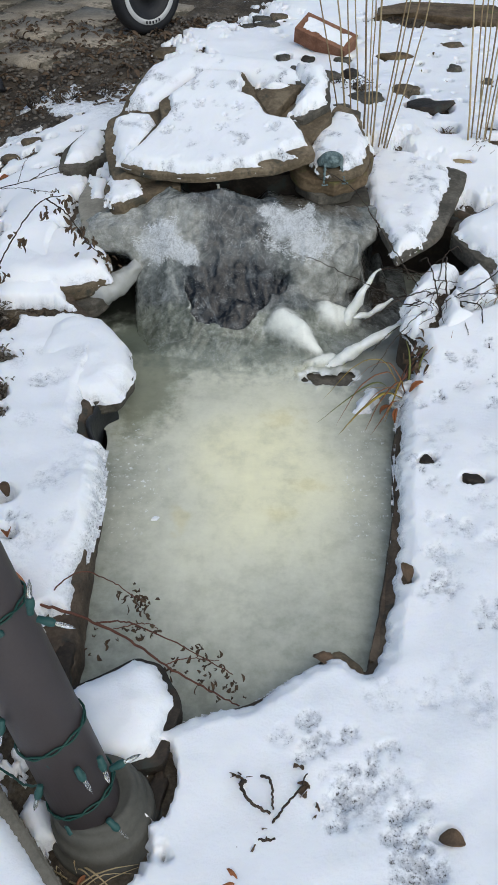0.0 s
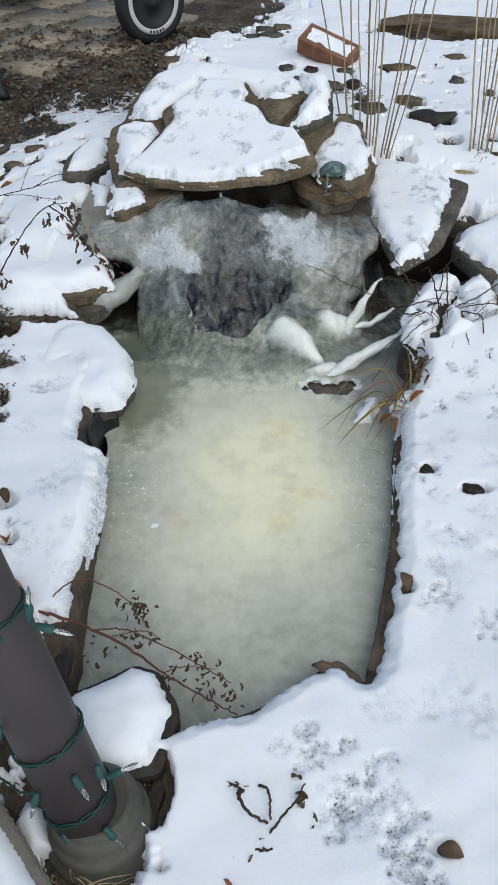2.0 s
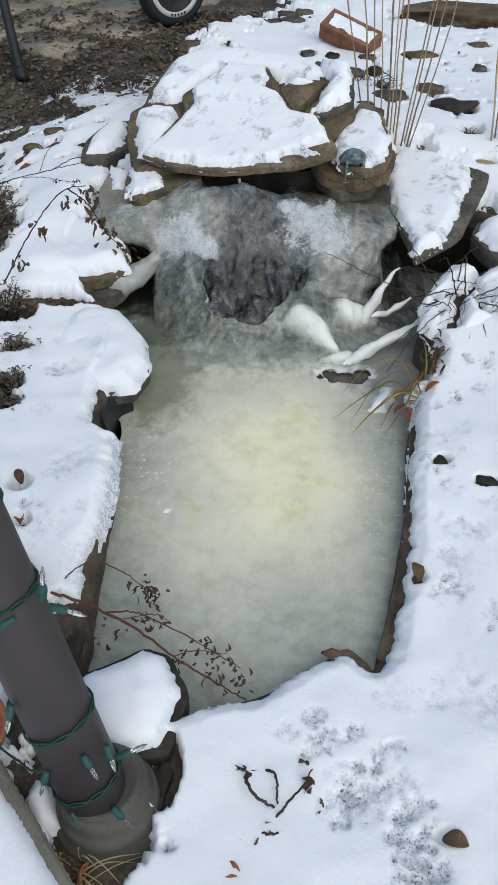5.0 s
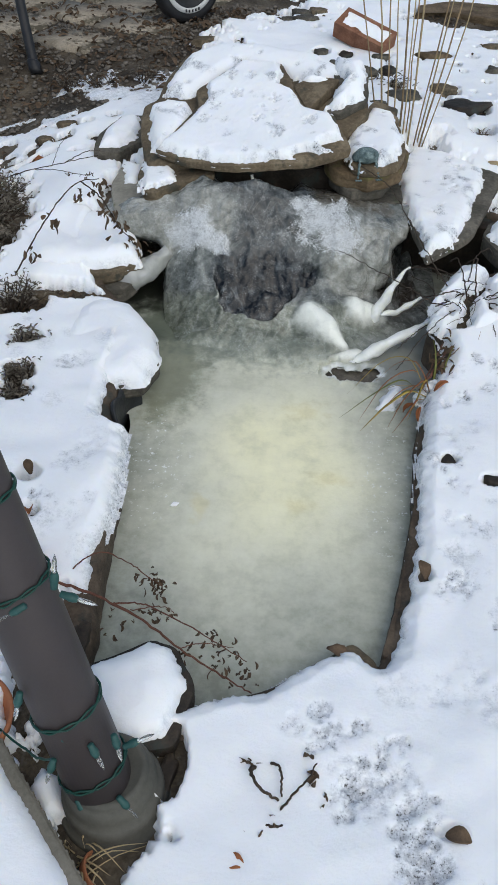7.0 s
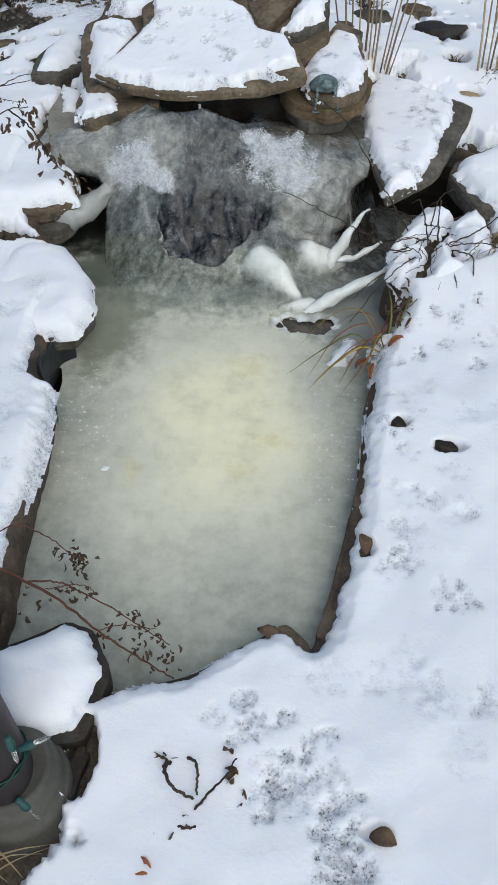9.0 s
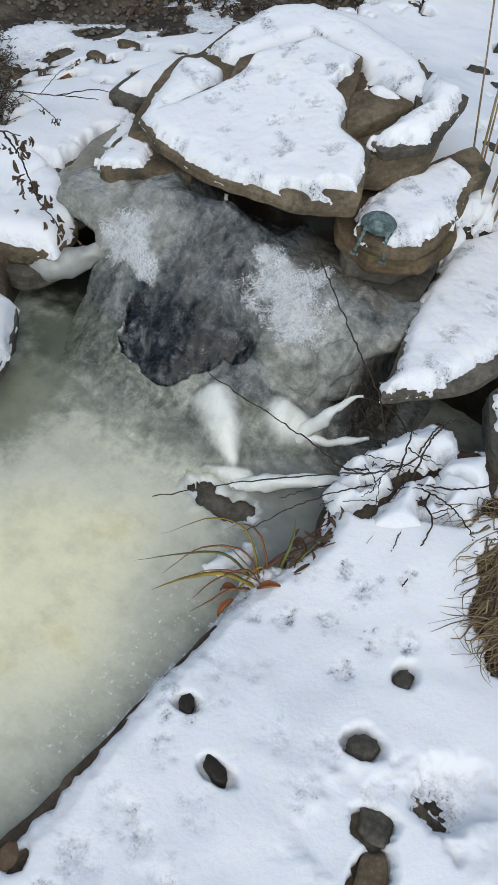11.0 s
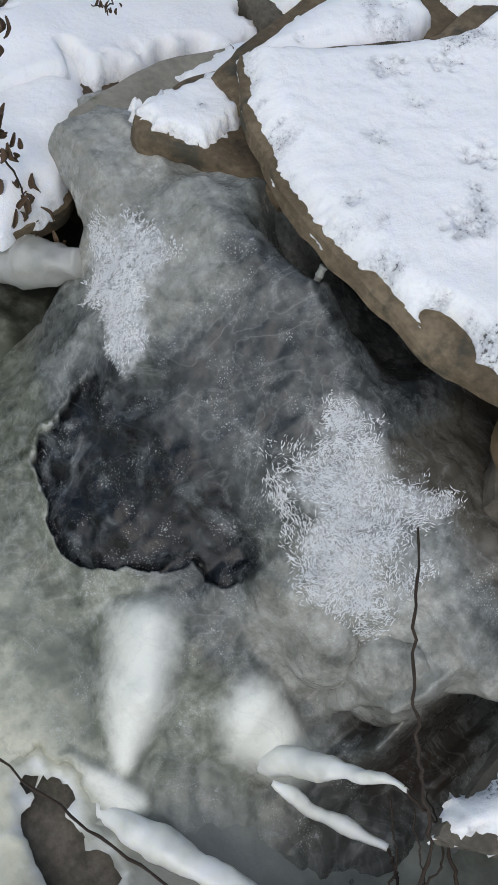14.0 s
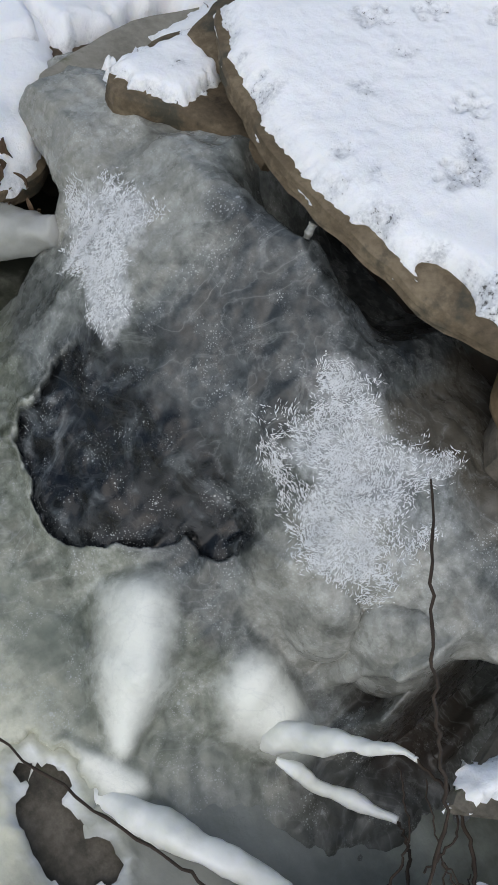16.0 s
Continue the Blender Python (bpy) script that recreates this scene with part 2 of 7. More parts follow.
    for scale, size, lo, hi, much in ((420, 0.32, 0.48, 0.62, 0.55), (190, 0.24, 0.50, 0.64, 0.6), (75, 0.20, 0.54, 0.64, 0.6)):
        vor = n.new("ShaderNodeTexVoronoi")
        vor.inputs["Scale"].default_value = scale
        l.new(c, vor.inputs["Vector"])
        size_here = maths(n, l, "MULTIPLY", maths(n, l, "ADD", w3.outputs[0], 0.45), size)
        dots = maths(n, l, "MULTIPLY", edge(n, l, maths(n, l, "SUBTRACT", size_here, vor.outputs["Distance"]), 0.0, 0.10), edge(n, l, w2.outputs[0], lo, hi))
        col = mixc(n, l, maths(n, l, "MULTIPLY", maths(n, l, "MULTIPLY", dots, plain), much), col, (0.50, 0.52, 0.515))
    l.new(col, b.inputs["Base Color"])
    l.new(maths(n, l, "ADD", maths(n, l, "MULTIPLY", w2.outputs[0], 0.3), 0.12), b.inputs["Roughness"])
    b.inputs["Specular IOR Level"].default_value = 0.32
    b.inputs["Coat Weight"].default_value = 0.15
    b.inputs["Coat Roughness"].default_value = 0.08
    b.inputs["Subsurface Weight"].default_value = 0.12
    b.inputs["Subsurface Radius"].default_value = (0.008, 0.009, 0.008)
    b.inputs["Subsurface Scale"].default_value = 0.4
    two = bump(n, l, b, both, 0.22, 0.007)
    bump(n, l, b, w3.outputs[0], 0.35, 0.0014, two)
    return m


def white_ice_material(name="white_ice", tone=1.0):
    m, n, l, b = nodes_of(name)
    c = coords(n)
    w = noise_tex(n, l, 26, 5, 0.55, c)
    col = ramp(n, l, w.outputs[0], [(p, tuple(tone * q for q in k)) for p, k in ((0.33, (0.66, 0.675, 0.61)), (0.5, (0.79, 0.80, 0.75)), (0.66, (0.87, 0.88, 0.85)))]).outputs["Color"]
    l.new(col, b.inputs["Base Color"])
    b.inputs["Roughness"].default_value = 0.35
    b.inputs["Subsurface Weight"].default_value = 0.4
    b.inputs["Subsurface Radius"].default_value = (0.02, 0.02, 0.015)
    b.inputs["Subsurface Scale"].default_value = 0.4
    bump(n, l, b, noise_tex(n, l, 120, 4, 0.6, c).outputs[0], 0.3, 0.002)
    return m


SNOW = snow_material()
ICE = pond_ice_material()
FALL = fall_ice_material()
FROST = grainy("frost_white", [(0.3, (0.60, 0.62, 0.63)), (0.7, (0.84, 0.855, 0.865))], 40, 300, 0.6, 0.2)
WHITE_ICE = white_ice_material()
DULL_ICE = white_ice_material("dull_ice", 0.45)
PALE = grainy("pale_stone", [(0.30, (0.13, 0.12, 0.095)), (0.5, (0.24, 0.225, 0.185)), (0.72, (0.36, 0.34, 0.29))], 16, 120, 0.75, 1.4, ((0.12, 0.12, 0.07), 16, 0.58))
SAND = grainy("sandstone", [(0.33, (0.042, 0.032, 0.020)), (0.5, (0.120, 0.092, 0.058)), (0.67, (0.24, 0.19, 0.125))], 14, 120, 0.85, 1.6, ((0.06, 0.055, 0.04), 20, 0.56), per_object=0.25)
GREYSTONE = grainy("grey_flagstone", [(0.33, (0.022, 0.020, 0.016)), (0.5, (0.074, 0.067, 0.053)), (0.67, (0.17, 0.15, 0.12))], 14, 110, 0.85, 1.6, ((0.07, 0.08, 0.04), 16, 0.60), per_object=0.25)
RUST = grainy("rust_sandstone", [(0.33, (0.040, 0.027, 0.014)), (0.5, (0.105, 0.073, 0.041)), (0.67, (0.20, 0.145, 0.085))], 14, 110, 0.8, 1.5, ((0.10, 0.10, 0.03), 12, 0.58))
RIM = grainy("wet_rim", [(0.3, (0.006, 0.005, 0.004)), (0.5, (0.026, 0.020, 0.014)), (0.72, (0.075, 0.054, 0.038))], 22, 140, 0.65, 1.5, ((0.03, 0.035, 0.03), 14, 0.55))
EDGE = grainy("brown_edge_stone", [(0.3, (0.018, 0.014, 0.010)), (0.5, (0.070, 0.051, 0.035)), (0.72, (0.15, 0.115, 0.08))], 22, 140, 0.75, 1.5, ((0.035, 0.035, 0.028), 14, 0.58))
LINER = grainy("black_liner", [(0.3, (0.010, 0.011, 0.012)), (0.7, (0.03, 0.032, 0.034))], 20, 150, 0.5, 0.8)
SOIL = grainy("leaf_mould_soil", [(0.32, (0.009, 0.007, 0.005)), (0.48, (0.050, 0.039, 0.027)), (0.66, (0.15, 0.122, 0.086))], 9, 130, 0.95, 3.0, ((0.11, 0.10, 0.085), 45, 0.57))
PAVER = grainy("concrete_paver", [(0.33, (0.13, 0.11, 0.082)), (0.5, (0.26, 0.222, 0.17)), (0.67, (0.40, 0.35, 0.28))], 10, 140, 0.9, 1.2, ((0.08, 0.07, 0.05), 12, 0.56), per_object=0.3)
BRICK = grainy("brick_clay", [(0.3, (0.10, 0.044, 0.026)), (0.5, (0.20, 0.092, 0.054)), (0.72, (0.31, 0.165, 0.105))], 20, 150, 0.9, 1.5)
TERRA = grainy("terracotta", [(0.3, (0.28, 0.10, 0.045)), (0.7, (0.46, 0.19, 0.09))], 12, 140, 0.8, 0.6)
TWIG = grainy("dry_twig", [(0.3, (0.018, 0.013, 0.010)), (0.7, (0.072, 0.052, 0.037))], 40, 300, 0.85, 0.8, per_object=0.4)
REDTWIG = grainy("red_brown_stem", [(0.3, (0.07, 0.028, 0.018)), (0.7, (0.17, 0.075, 0.05))], 40, 300, 0.8, 0.6)
LEAF = grainy("withered_leaf", [(0.3, (0.038, 0.026, 0.017)), (0.7, (0.15, 0.10, 0.062))], 45, 260, 0.85, 0.6, per_object=0.5)
RUSSET = grainy("russet_leaf", [(0.3, (0.16, 0.05, 0.018)), (0.7, (0.34, 0.13, 0.05))], 30, 200, 0.75, 0.6, per_object=0.3)
STRAW = grainy("straw", [(0.3, (0.22, 0.165, 0.09)), (0.7, (0.50, 0.39, 0.22))], 18, 160, 0.8, 0.5, per_object=0.35)
DRYGRASS = grainy("matted_dry_grass", [(0.3, (0.15, 0.10, 0.055)), (0.7, (0.36, 0.26, 0.145))], 18, 160, 0.85, 0.5, per_object=0.3)
BLADE = grainy("yellow_blade", [(0.3, (0.20, 0.16, 0.03)), (0.7, (0.45, 0.31, 0.07))], 14, 120, 0.6, 0.4, per_object=0.3)
REDBLADE = grainy("red_blade", [(0.3, (0.17, 0.06, 0.025)), (0.7, (0.36, 0.16, 0.065))], 14, 120, 0.6, 0.4, per_object=0.3)
GREENBLADE = grainy("green_blade", [(0.3, (0.06, 0.075, 0.018)), (0.7, (0.19, 0.19, 0.05))], 14, 120, 0.6, 0.4, per_object=0.3)
SAGE = grainy("sage_leaf", [(0.3, (0.055, 0.047, 0.036)), (0.7, (0.19, 0.165, 0.13))], 30, 200, 0.85, 0.5, per_object=0.4)
PEBBLE = grainy("pebble", [(0.3, (0.07, 0.06, 0.048)), (0.7, (0.24, 0.21, 0.175))], 30, 200, 0.85, 0.6, per_object=0.6)
VERDIGRIS = grainy("verdigris", [(0.36, (0.030, 0.045, 0.047)), (0.5, (0.105, 0.150, 0.150)), (0.64, (0.23, 0.29, 0.285))], 60, 320, 0.8, 0.8)
POLE = grainy("brown_grey_paint", [(0.3, (0.034, 0.027, 0.027)), (0.7, (0.048, 0.039, 0.038))], 6, 260, 0.55, 0.25, spec=0.4)
BASE = grainy("weathered_grey_plastic", [(0.3, (0.050, 0.049, 0.040)), (0.7, (0.105, 0.10, 0.083))], 12, 160, 0.7, 0.5)
WIRE = grainy("green_wire", [(0.3, (0.006, 0.035, 0.026)), (0.7, (0.012, 0.06, 0.045))], 30, 200, 0.5, 0.3)
SOCKET = grainy("green_socket", [(0.3, (0.012, 0.048, 0.043)), (0.7, (0.030, 0.088, 0.080))], 30, 200, 0.5, 0.3)
BLACK = grainy("black_plastic", [(0.3, (0.008, 0.008, 0.009)), (0.7, (0.022, 0.022, 0.024))], 20, 200, 0.5, 0.5)
WHITEWALL = grainy("grey_white_rubber", [(0.3, (0.40, 0.40, 0.39)), (0.7, (0.55, 0.55, 0.54))], 20, 200, 0.7, 0.3)
WEATHERED = grainy("weathered_board", [(0.3, (0.10, 0.095, 0.075)), (0.7, (0.24, 0.22, 0.18))], 10, 160, 0.85, 1.0)


def glass_material():
    m, n, l, b = nodes_of("bulb_glass")
    b.inputs["Base Color"].default_value = (0.9, 0.92, 0.9, 1)
    b.inputs["Transmission Weight"].default_value = 0.9
    b.inputs["Roughness"].default_value = 0.05
    b.inputs["IOR"].default_value = 1.45
    return m


GLASS = glass_material()

# ---- shared shapes ----
def hash2(ix, iy, seed):
    h = (ix * 374761393 + iy * 668265263 + seed * 974634777) & 0xFFFFFFFF
    h = ((h ^ (h >> 13)) * 1274126177) & 0xFFFFFFFF
    return ((h ^ (h >> 16)) & 0xFFFF) / 65535.0


def vnoise(x, y, seed=0):
    x, y = np.asarray(x, float), np.asarray(y, float)
    ix, iy = np.floor(x).astype(np.int64), np.floor(y).astype(np.int64)
    fx, fy = x - ix, y - iy
    fx, fy = fx * fx * (3 - 2 * fx), fy * fy * (3 - 2 * fy)
    a, b = hash2(ix, iy, seed), hash2(ix + 1, iy, seed)
    c, d = hash2(ix, iy + 1, seed), hash2(ix + 1, iy + 1, seed)
    return (a * (1 - fx) + b * fx) * (1 - fy) + (c * (1 - fx) + d * fx) * fy


def fbm(x, y, scale, octaves=4, seed=0):
    """Fractal noise about 0, from -0.5 to 0.5."""
    out, amp, tot = 0.0, 1.0, 0.0
    for k in range(octaves):
        out = out + amp * vnoise(x * scale * 2 ** k + 17.3 * k, y * scale * 2 ** k - 9.1 * k, seed + k)
        tot += amp
        amp *= 0.5
    return out / tot - 0.5


def drift(x, y, scale, octaves=3, seed=0):
    """fbm on a turned grid, so that no ripple follows the axes."""
    return fbm(0.819 * x - 0.574 * y, 0.574 * x + 0.819 * y, scale, octaves, seed)


def sstep(a, b, v):
    t = np.clip((np.asarray(v, float) - a) / (b - a), 0, 1)
    return t * t * (3 - 2 * t)


def poly_sd(x, y, poly):
    """Signed distance to a polygon in plan, negative inside."""
    x, y = np.asarray(x, float), np.asarray(y, float)
    d = np.full(x.shape, 1e9)
    inside = np.zeros(x.shape, bool)
    n = len(poly)
    for i in range(n):
        ax, ay = poly[i]
        bx, by = poly[(i + 1) % n]
        ex, ey = bx - ax, by - ay
        t = np.clip(((x - ax) * ex + (y - ay) * ey) / (ex * ex + ey * ey), 0, 1)
        d = np.minimum(d, np.hypot(x - ax - t * ex, y - ay - t * ey))
        crosses = ((ay > y) != (by > y)) & (x < (bx - ax) * (y - ay) / (by - ay + 1e-12) + ax)
        inside ^= crosses
    return np.where(inside, -d, d)


def resample(poly, step, jitter=0.0, seed=0):
    """The closed outline as evenly spaced points with soft corners, roughened."""
    pts = []
    n = len(poly)
    for i in range(n):
        a, b = Vector(poly[i]), Vector(poly[(i + 1) % n])
        k = max(1, round((b - a).length / step))
        pts += [a.lerp(b, j / k) for j in range(k)]
    for _ in range(1):
        pts = [(pts[i - 1] + 2 * pts[i] + pts[(i + 1) % len(pts)]) / 4 for i in range(len(pts))]
    if jitter:
        out = []
        for i, p in enumerate(pts):
            t = pts[(i + 1) % len(pts)] - pts[i - 1]
            nrm = Vector((t.y, -t.x)).normalized()
            f = float(fbm(p.x, p.y, 18, 4, seed))
            out.append(p + nrm * f * 2 * jitter)
        pts = out
    return pts


def mesh_from(name, verts, faces, material, smooth=True, masks=None):
    me = bpy.data.meshes.new(name)
    me.from_pydata(verts, [], faces)
    me.materials.append(material)
    if smooth:
        me.polygons.foreach_set("use_smooth", [True] * len(me.polygons))
    for key, values in (masks or {}).items():
        me.attributes.new(key, "FLOAT", "POINT").data.foreach_set("value", np.asarray(values, np.float32).reshape(-1))
    me.update()
    return me


def place(name, me, parent=None, label="", category="", group="", kind=""):
    ob = new(name, me)
    if parent is not None:
        ob.parent = parent
    return tagged(ob, label, category, group, kind)


def part(name, bm, material, parent, label=""):
    me = bpy.data.meshes.new(name)
    bm.to_mesh(me)
    bm.free()
    me.materials.append(material)
    me.polygons.foreach_set("use_smooth", [True] * len(me.polygons))
    return place(name, me, parent, label)


def empty(name, at, label, category, group="", kind=""):
    ob = new(name)
    ob.location = at
    ob.empty_display_size = 0.05
    return tagged(ob, label, category, group, kind)


def sheet(xs, ys, height, level=None):
    """Vertices and faces of a height field over a grid; where level(x, y) is given the sheet ends at its zero line."""
    gx, gy = np.meshgrid(xs, ys)
    nx, ny = len(xs), len(ys)
    idx = np.arange(nx * ny).reshape(ny, nx)
    quads = np.stack([idx[:-1, :-1], idx[:-1, 1:], idx[1:, 1:], idx[1:, :-1]], -1).reshape(-1, 4)
    if level is None:
        v = np.stack([gx, gy, height(gx, gy)], -1).reshape(-1, 3)
        return v.tolist(), quads.tolist()
    g = level(gx, gy)
    dy, dx = np.gradient(g, ys, xs)
    k = (g > 0).reshape(-1)
    quads = quads[k[quads].any(1)]
    used = np.unique(quads)
    remap = np.zeros(nx * ny, int)
    remap[used] = np.arange(len(used))
    quads = remap[quads]
    px, py, pg, qx, qy = (a.reshape(-1)[used].copy() for a in (gx, gy, g, dx, dy))
    out = pg <= 0
    size = 1.1 * np.diff(xs).min()
    n2 = np.maximum(qx ** 2 + qy ** 2, 1e-4)
    sx, sy = np.clip(-pg * qx / n2, -size, size), np.clip(-pg * qy / n2, -size, size)
    px[out] += sx[out]
    py[out] += sy[out]
    v = np.stack([px, py, height(px, py)], -1)
    return v.tolist(), quads.tolist()


def spread(a, b, step, wide=False):
    """Even steps from a to b; wide adds ever longer ones out to the horizon."""
    mid = np.arange(a, b + step / 2, step)
    if not wide:
        return mid
    far = np.array([0.05, 0.15, 0.35, 0.7, 1.3, 2.5, 5, 10, 25, 70, 200, 800])
    return np.concatenate([a - far[::-1], mid, b + far])


def tube_mesh(paths, radii, sides=6, wobble=0.0, seed=1):
    """Tapered tubes along paths (lists of points), one list of radii each, as vertices and faces."""
    rnd = random.Random(seed)
    vs, fs = [], []
    for path, rad in zip(paths, radii):
        pts = [Vector(p) for p in path]
        base = len(vs)
        for i, p in enumerate(pts):
            t = (pts[min(i + 1, len(pts) - 1)] - pts[max(i - 1, 0)]).normalized()
            a = t.cross(Vector((0.31, 0.17, 0.94))).normalized()
            b = t.cross(a)
            r = rad[i] * (1 + rnd.uniform(-wobble, wobble))
            for k in range(sides):
                w = 2 * math.pi * k / sides
                q = r * (1 + rnd.uniform(-wobble, wobble) * 0.5)
                vs.append(tuple(p + a * math.cos(w) * q + b * math.sin(w) * q))
        for i in range(len(pts) - 1):
            for k in range(sides):
                k2 = (k + 1) % sides
                fs.append((base + i * sides + k, base + i * sides + k2, base + (i + 1) * sides + k2, base + (i + 1) * sides + k))
        fs.append(tuple(base + k for k in reversed(range(sides))))
        fs.append(tuple(base + (len(pts) - 1) * sides + k for k in range(sides)))
    return vs, fs


def curve_pts(ctrl, n, wob=0.0, seed=0):
    """Catmull-Rom points through the control points, with a small crookedness."""
    rnd = random.Random(seed)
    c = [Vector(p) for p in ctrl]
    c = [c[0] * 2 - c[1]] + c + [c[-1] * 2 - c[-2]]
    out = []
    segs = len(c) - 3
    for j in range(n + 1):
        s = j / n * segs
        i = min(int(s), segs - 1)
        t = s - i
        p0, p1, p2, p3 = c[i:i + 4]
        q = 0.5 * ((2 * p1) + (p2 - p0) * t + (2 * p0 - 5 * p1 + 4 * p2 - p3) * t * t + (3 * p1 - p0 - 3 * p2 + p3) * t ** 3)
        out.append(q + Vector((rnd.uniform(-wob, wob), rnd.uniform(-wob, wob), rnd.uniform(-wob, wob))))
    return out


# ---- the lie of the land: ice level is z = 0 ----
POND = [(-0.07, 0.546), (0.05, 0.593), (0.139, 0.661), (0.195, 0.682), (0.236, 0.655), (0.272, 0.80), (0.306, 0.968), (0.328, 1.203), (0.35, 1.32),
        (0.395, 1.42), (0.385, 1.47), (0.362, 1.51), (0.372, 1.55), (0.415, 1.60), (0.465, 1.68), (0.55, 1.71), (0.62, 1.78), (0.55, 1.95), (0.0, 2.0), (-0.42, 1.92), (-0.45, 1.74), (-0.40, 1.60), (-0.30, 1.50), (-0.285, 1.37), (-0.30, 1.27),
        (-0.300, 1.245), (-0.296, 1.155), (-0.262, 1.11), (-0.249, 1.0), (-0.240, 0.856), (-0.23, 0.70), (-0.22, 0.56)]


def land(x, y):
    x, y = np.asarray(x, float), np.asarray(y, float)
    side = sstep(-0.15, 0.25, x)
    right = 0.028 + 0.022 * sstep(0.3, 0.75, x) + 0.022 * sstep(0.7, 1.15, y) + 0.085 * sstep(1.2, 1.75, y) + 0.075 * sstep(1.9, 2.5, y)
    left = 0.05 + 0.03 * sstep(0.6, 1.0, y) + 0.085 * sstep(1.45, 1.85, y) + 0.03 * sstep(1.9, 2.4, y)
    left = left - 0.10 * sstep(-0.55, -0.95, x) * sstep(1.5, 2.0, y)
    z = left * (1 - side) + right * side
    z = z + 0.10 * np.exp(-(((x - 0.0) / 0.42) ** 2 + ((y - 2.25) / 0.35) ** 2))
    far = sstep(2.5, 3.2, y)
    z = z * (1 - far) + 0.225 * far
    z = z - 0.05 * sstep(0.5, 0.1, y) * sstep(0.0, -0.3, x)
    return z + 0.02 * fbm(x, y, 2.2, 3, 5) + 0.006 * drift(x, y, 11, 2, 9)


def paw(cx, cy, r, deep=0.016):
    return (cx, cy, r, deep)


# cat's tracks and boot marks pressed into the snow
PRINTS_AT_THE_CORNER = [paw(0.10, 0.52, 0.015, 0.019), paw(0.14, 0.545, 0.015, 0.019), paw(0.165, 0.515, 0.019, 0.019), paw(0.20, 0.53, 0.015, 0.019), paw(0.135, 0.50, 0.015, 0.019), paw(0.255, 0.60, 0.030, 0.012), paw(0.325, 0.60, 0.026, 0.012), paw(0.385, 0.60, 0.03, 0.012), paw(0.375, 0.645, 0.024, 0.012), paw(0.41, 0.57, 0.026, 0.012), paw(0.185, 0.455, 0.030, 0.02), paw(0.205, 0.425, 0.028, 0.02), paw(0.18, 0.415, 0.024, 0.018), paw(0.245, 0.46, 0.022, 0.02), paw(0.265, 0.435, 0.026, 0.02), paw(0.285, 0.42, 0.022, 0.018)]
PRINTS_ON_THE_SIDE = [paw(0.265, 0.375, 0.030, 0.03), paw(0.285, 0.35, 0.030, 0.03), paw(0.272, 0.335, 0.028, 0.03), paw(0.235, 0.50, 0.014, 0.019), paw(0.255, 0.51, 0.015, 0.019), paw(0.375, 0.81, 0.019, 0.019), paw(0.385, 0.87, 0.026, 0.012), paw(0.39, 0.93, 0.02, 0.01), paw(0.345, 0.79, 0.017, 0.019), paw(0.44, 0.745, 0.026, 0.02), paw(0.465, 0.73, 0.02, 0.02), paw(0.40, 1.13, 0.022, 0.012), paw(0.385, 1.165, 0.022, 0.012), paw(0.43, 1.19, 0.02, 0.01), paw(0.53, 1.25, 0.015, 0.019), paw(0.545, 1.31, 0.017, 0.019)]
PRINTS_ON_THE_BANK = [paw(0.59, 1.335, 0.015, 0.019), paw(0.48, 1.30, 0.017, 0.019), paw(0.50, 1.36, 0.017, 0.019), paw(0.46, 1.385, 0.015, 0.019), paw(0.55, 1.42, 0.015, 0.019), paw(0.42, 1.28, 0.017, 0.019), paw(0.44, 0.50, 0.03, 0.01), paw(0.36, 0.30, 0.03, 0.012), paw(-0.33, 0.98, 0.03, 0.015), paw(-0.30, 1.05, 0.03, 0.01), paw(-0.37, 0.90, 0.017, 0.019), paw(-0.32, 0.86, 0.03, 0.012), paw(-0.28, 0.80, 0.025, 0.012), paw(-0.42, 1.28, 0.021, 0.019)]
PRINTS = PRINTS_AT_THE_CORNER + PRINTS_ON_THE_SIDE + PRINTS_ON_THE_BANK
rp = random.Random(12)


def rosette(cx, cy, r, deep):
    """One paw print: a pad with toes round its front, in a shallow dent."""
    r *= 1.1
    turn = rp.uniform(0, 6.28)
    out = [(cx, cy, r, deep * 0.45), (cx, cy, r * 0.42, deep)]
    for k in range(6):
        a = turn + k * 1.05 + rp.uniform(-0.2, 0.2)
        out.append((cx + 0.78 * r * math.cos(a), cy + 0.78 * r * math.sin(a), r * rp.uniform(0.24, 0.36), deep * rp.uniform(0.7, 1.2)))
    return out


for _ in range(26):
    PRINTS.append(paw(rp.uniform(0.36, 0.66), rp.uniform(0.55, 1.42), rp.uniform(0.016, 0.026), rp.uniform(0.010, 0.017)))
PRINTS = [q for k in PRINTS for q in rosette(*k)]
for _ in range(60):
    PRINTS.append(paw(rp.uniform(0.3, 1.2), rp.uniform(2.3, 3.2), rp.uniform(0.006, 0.015), 0.055))
for _ in range(50):
    PRINTS.append(paw(rp.uniform(0.05, 1.1), rp.uniform(2.2, 3.3), rp.uniform(0.005, 0.012), 0.05))
for _ in range(45):
    PRINTS.append(paw(rp.uniform(-0.60, -0.28), rp.uniform(0.75, 1.5), rp.uniform(0.010, 0.028), 0.013))

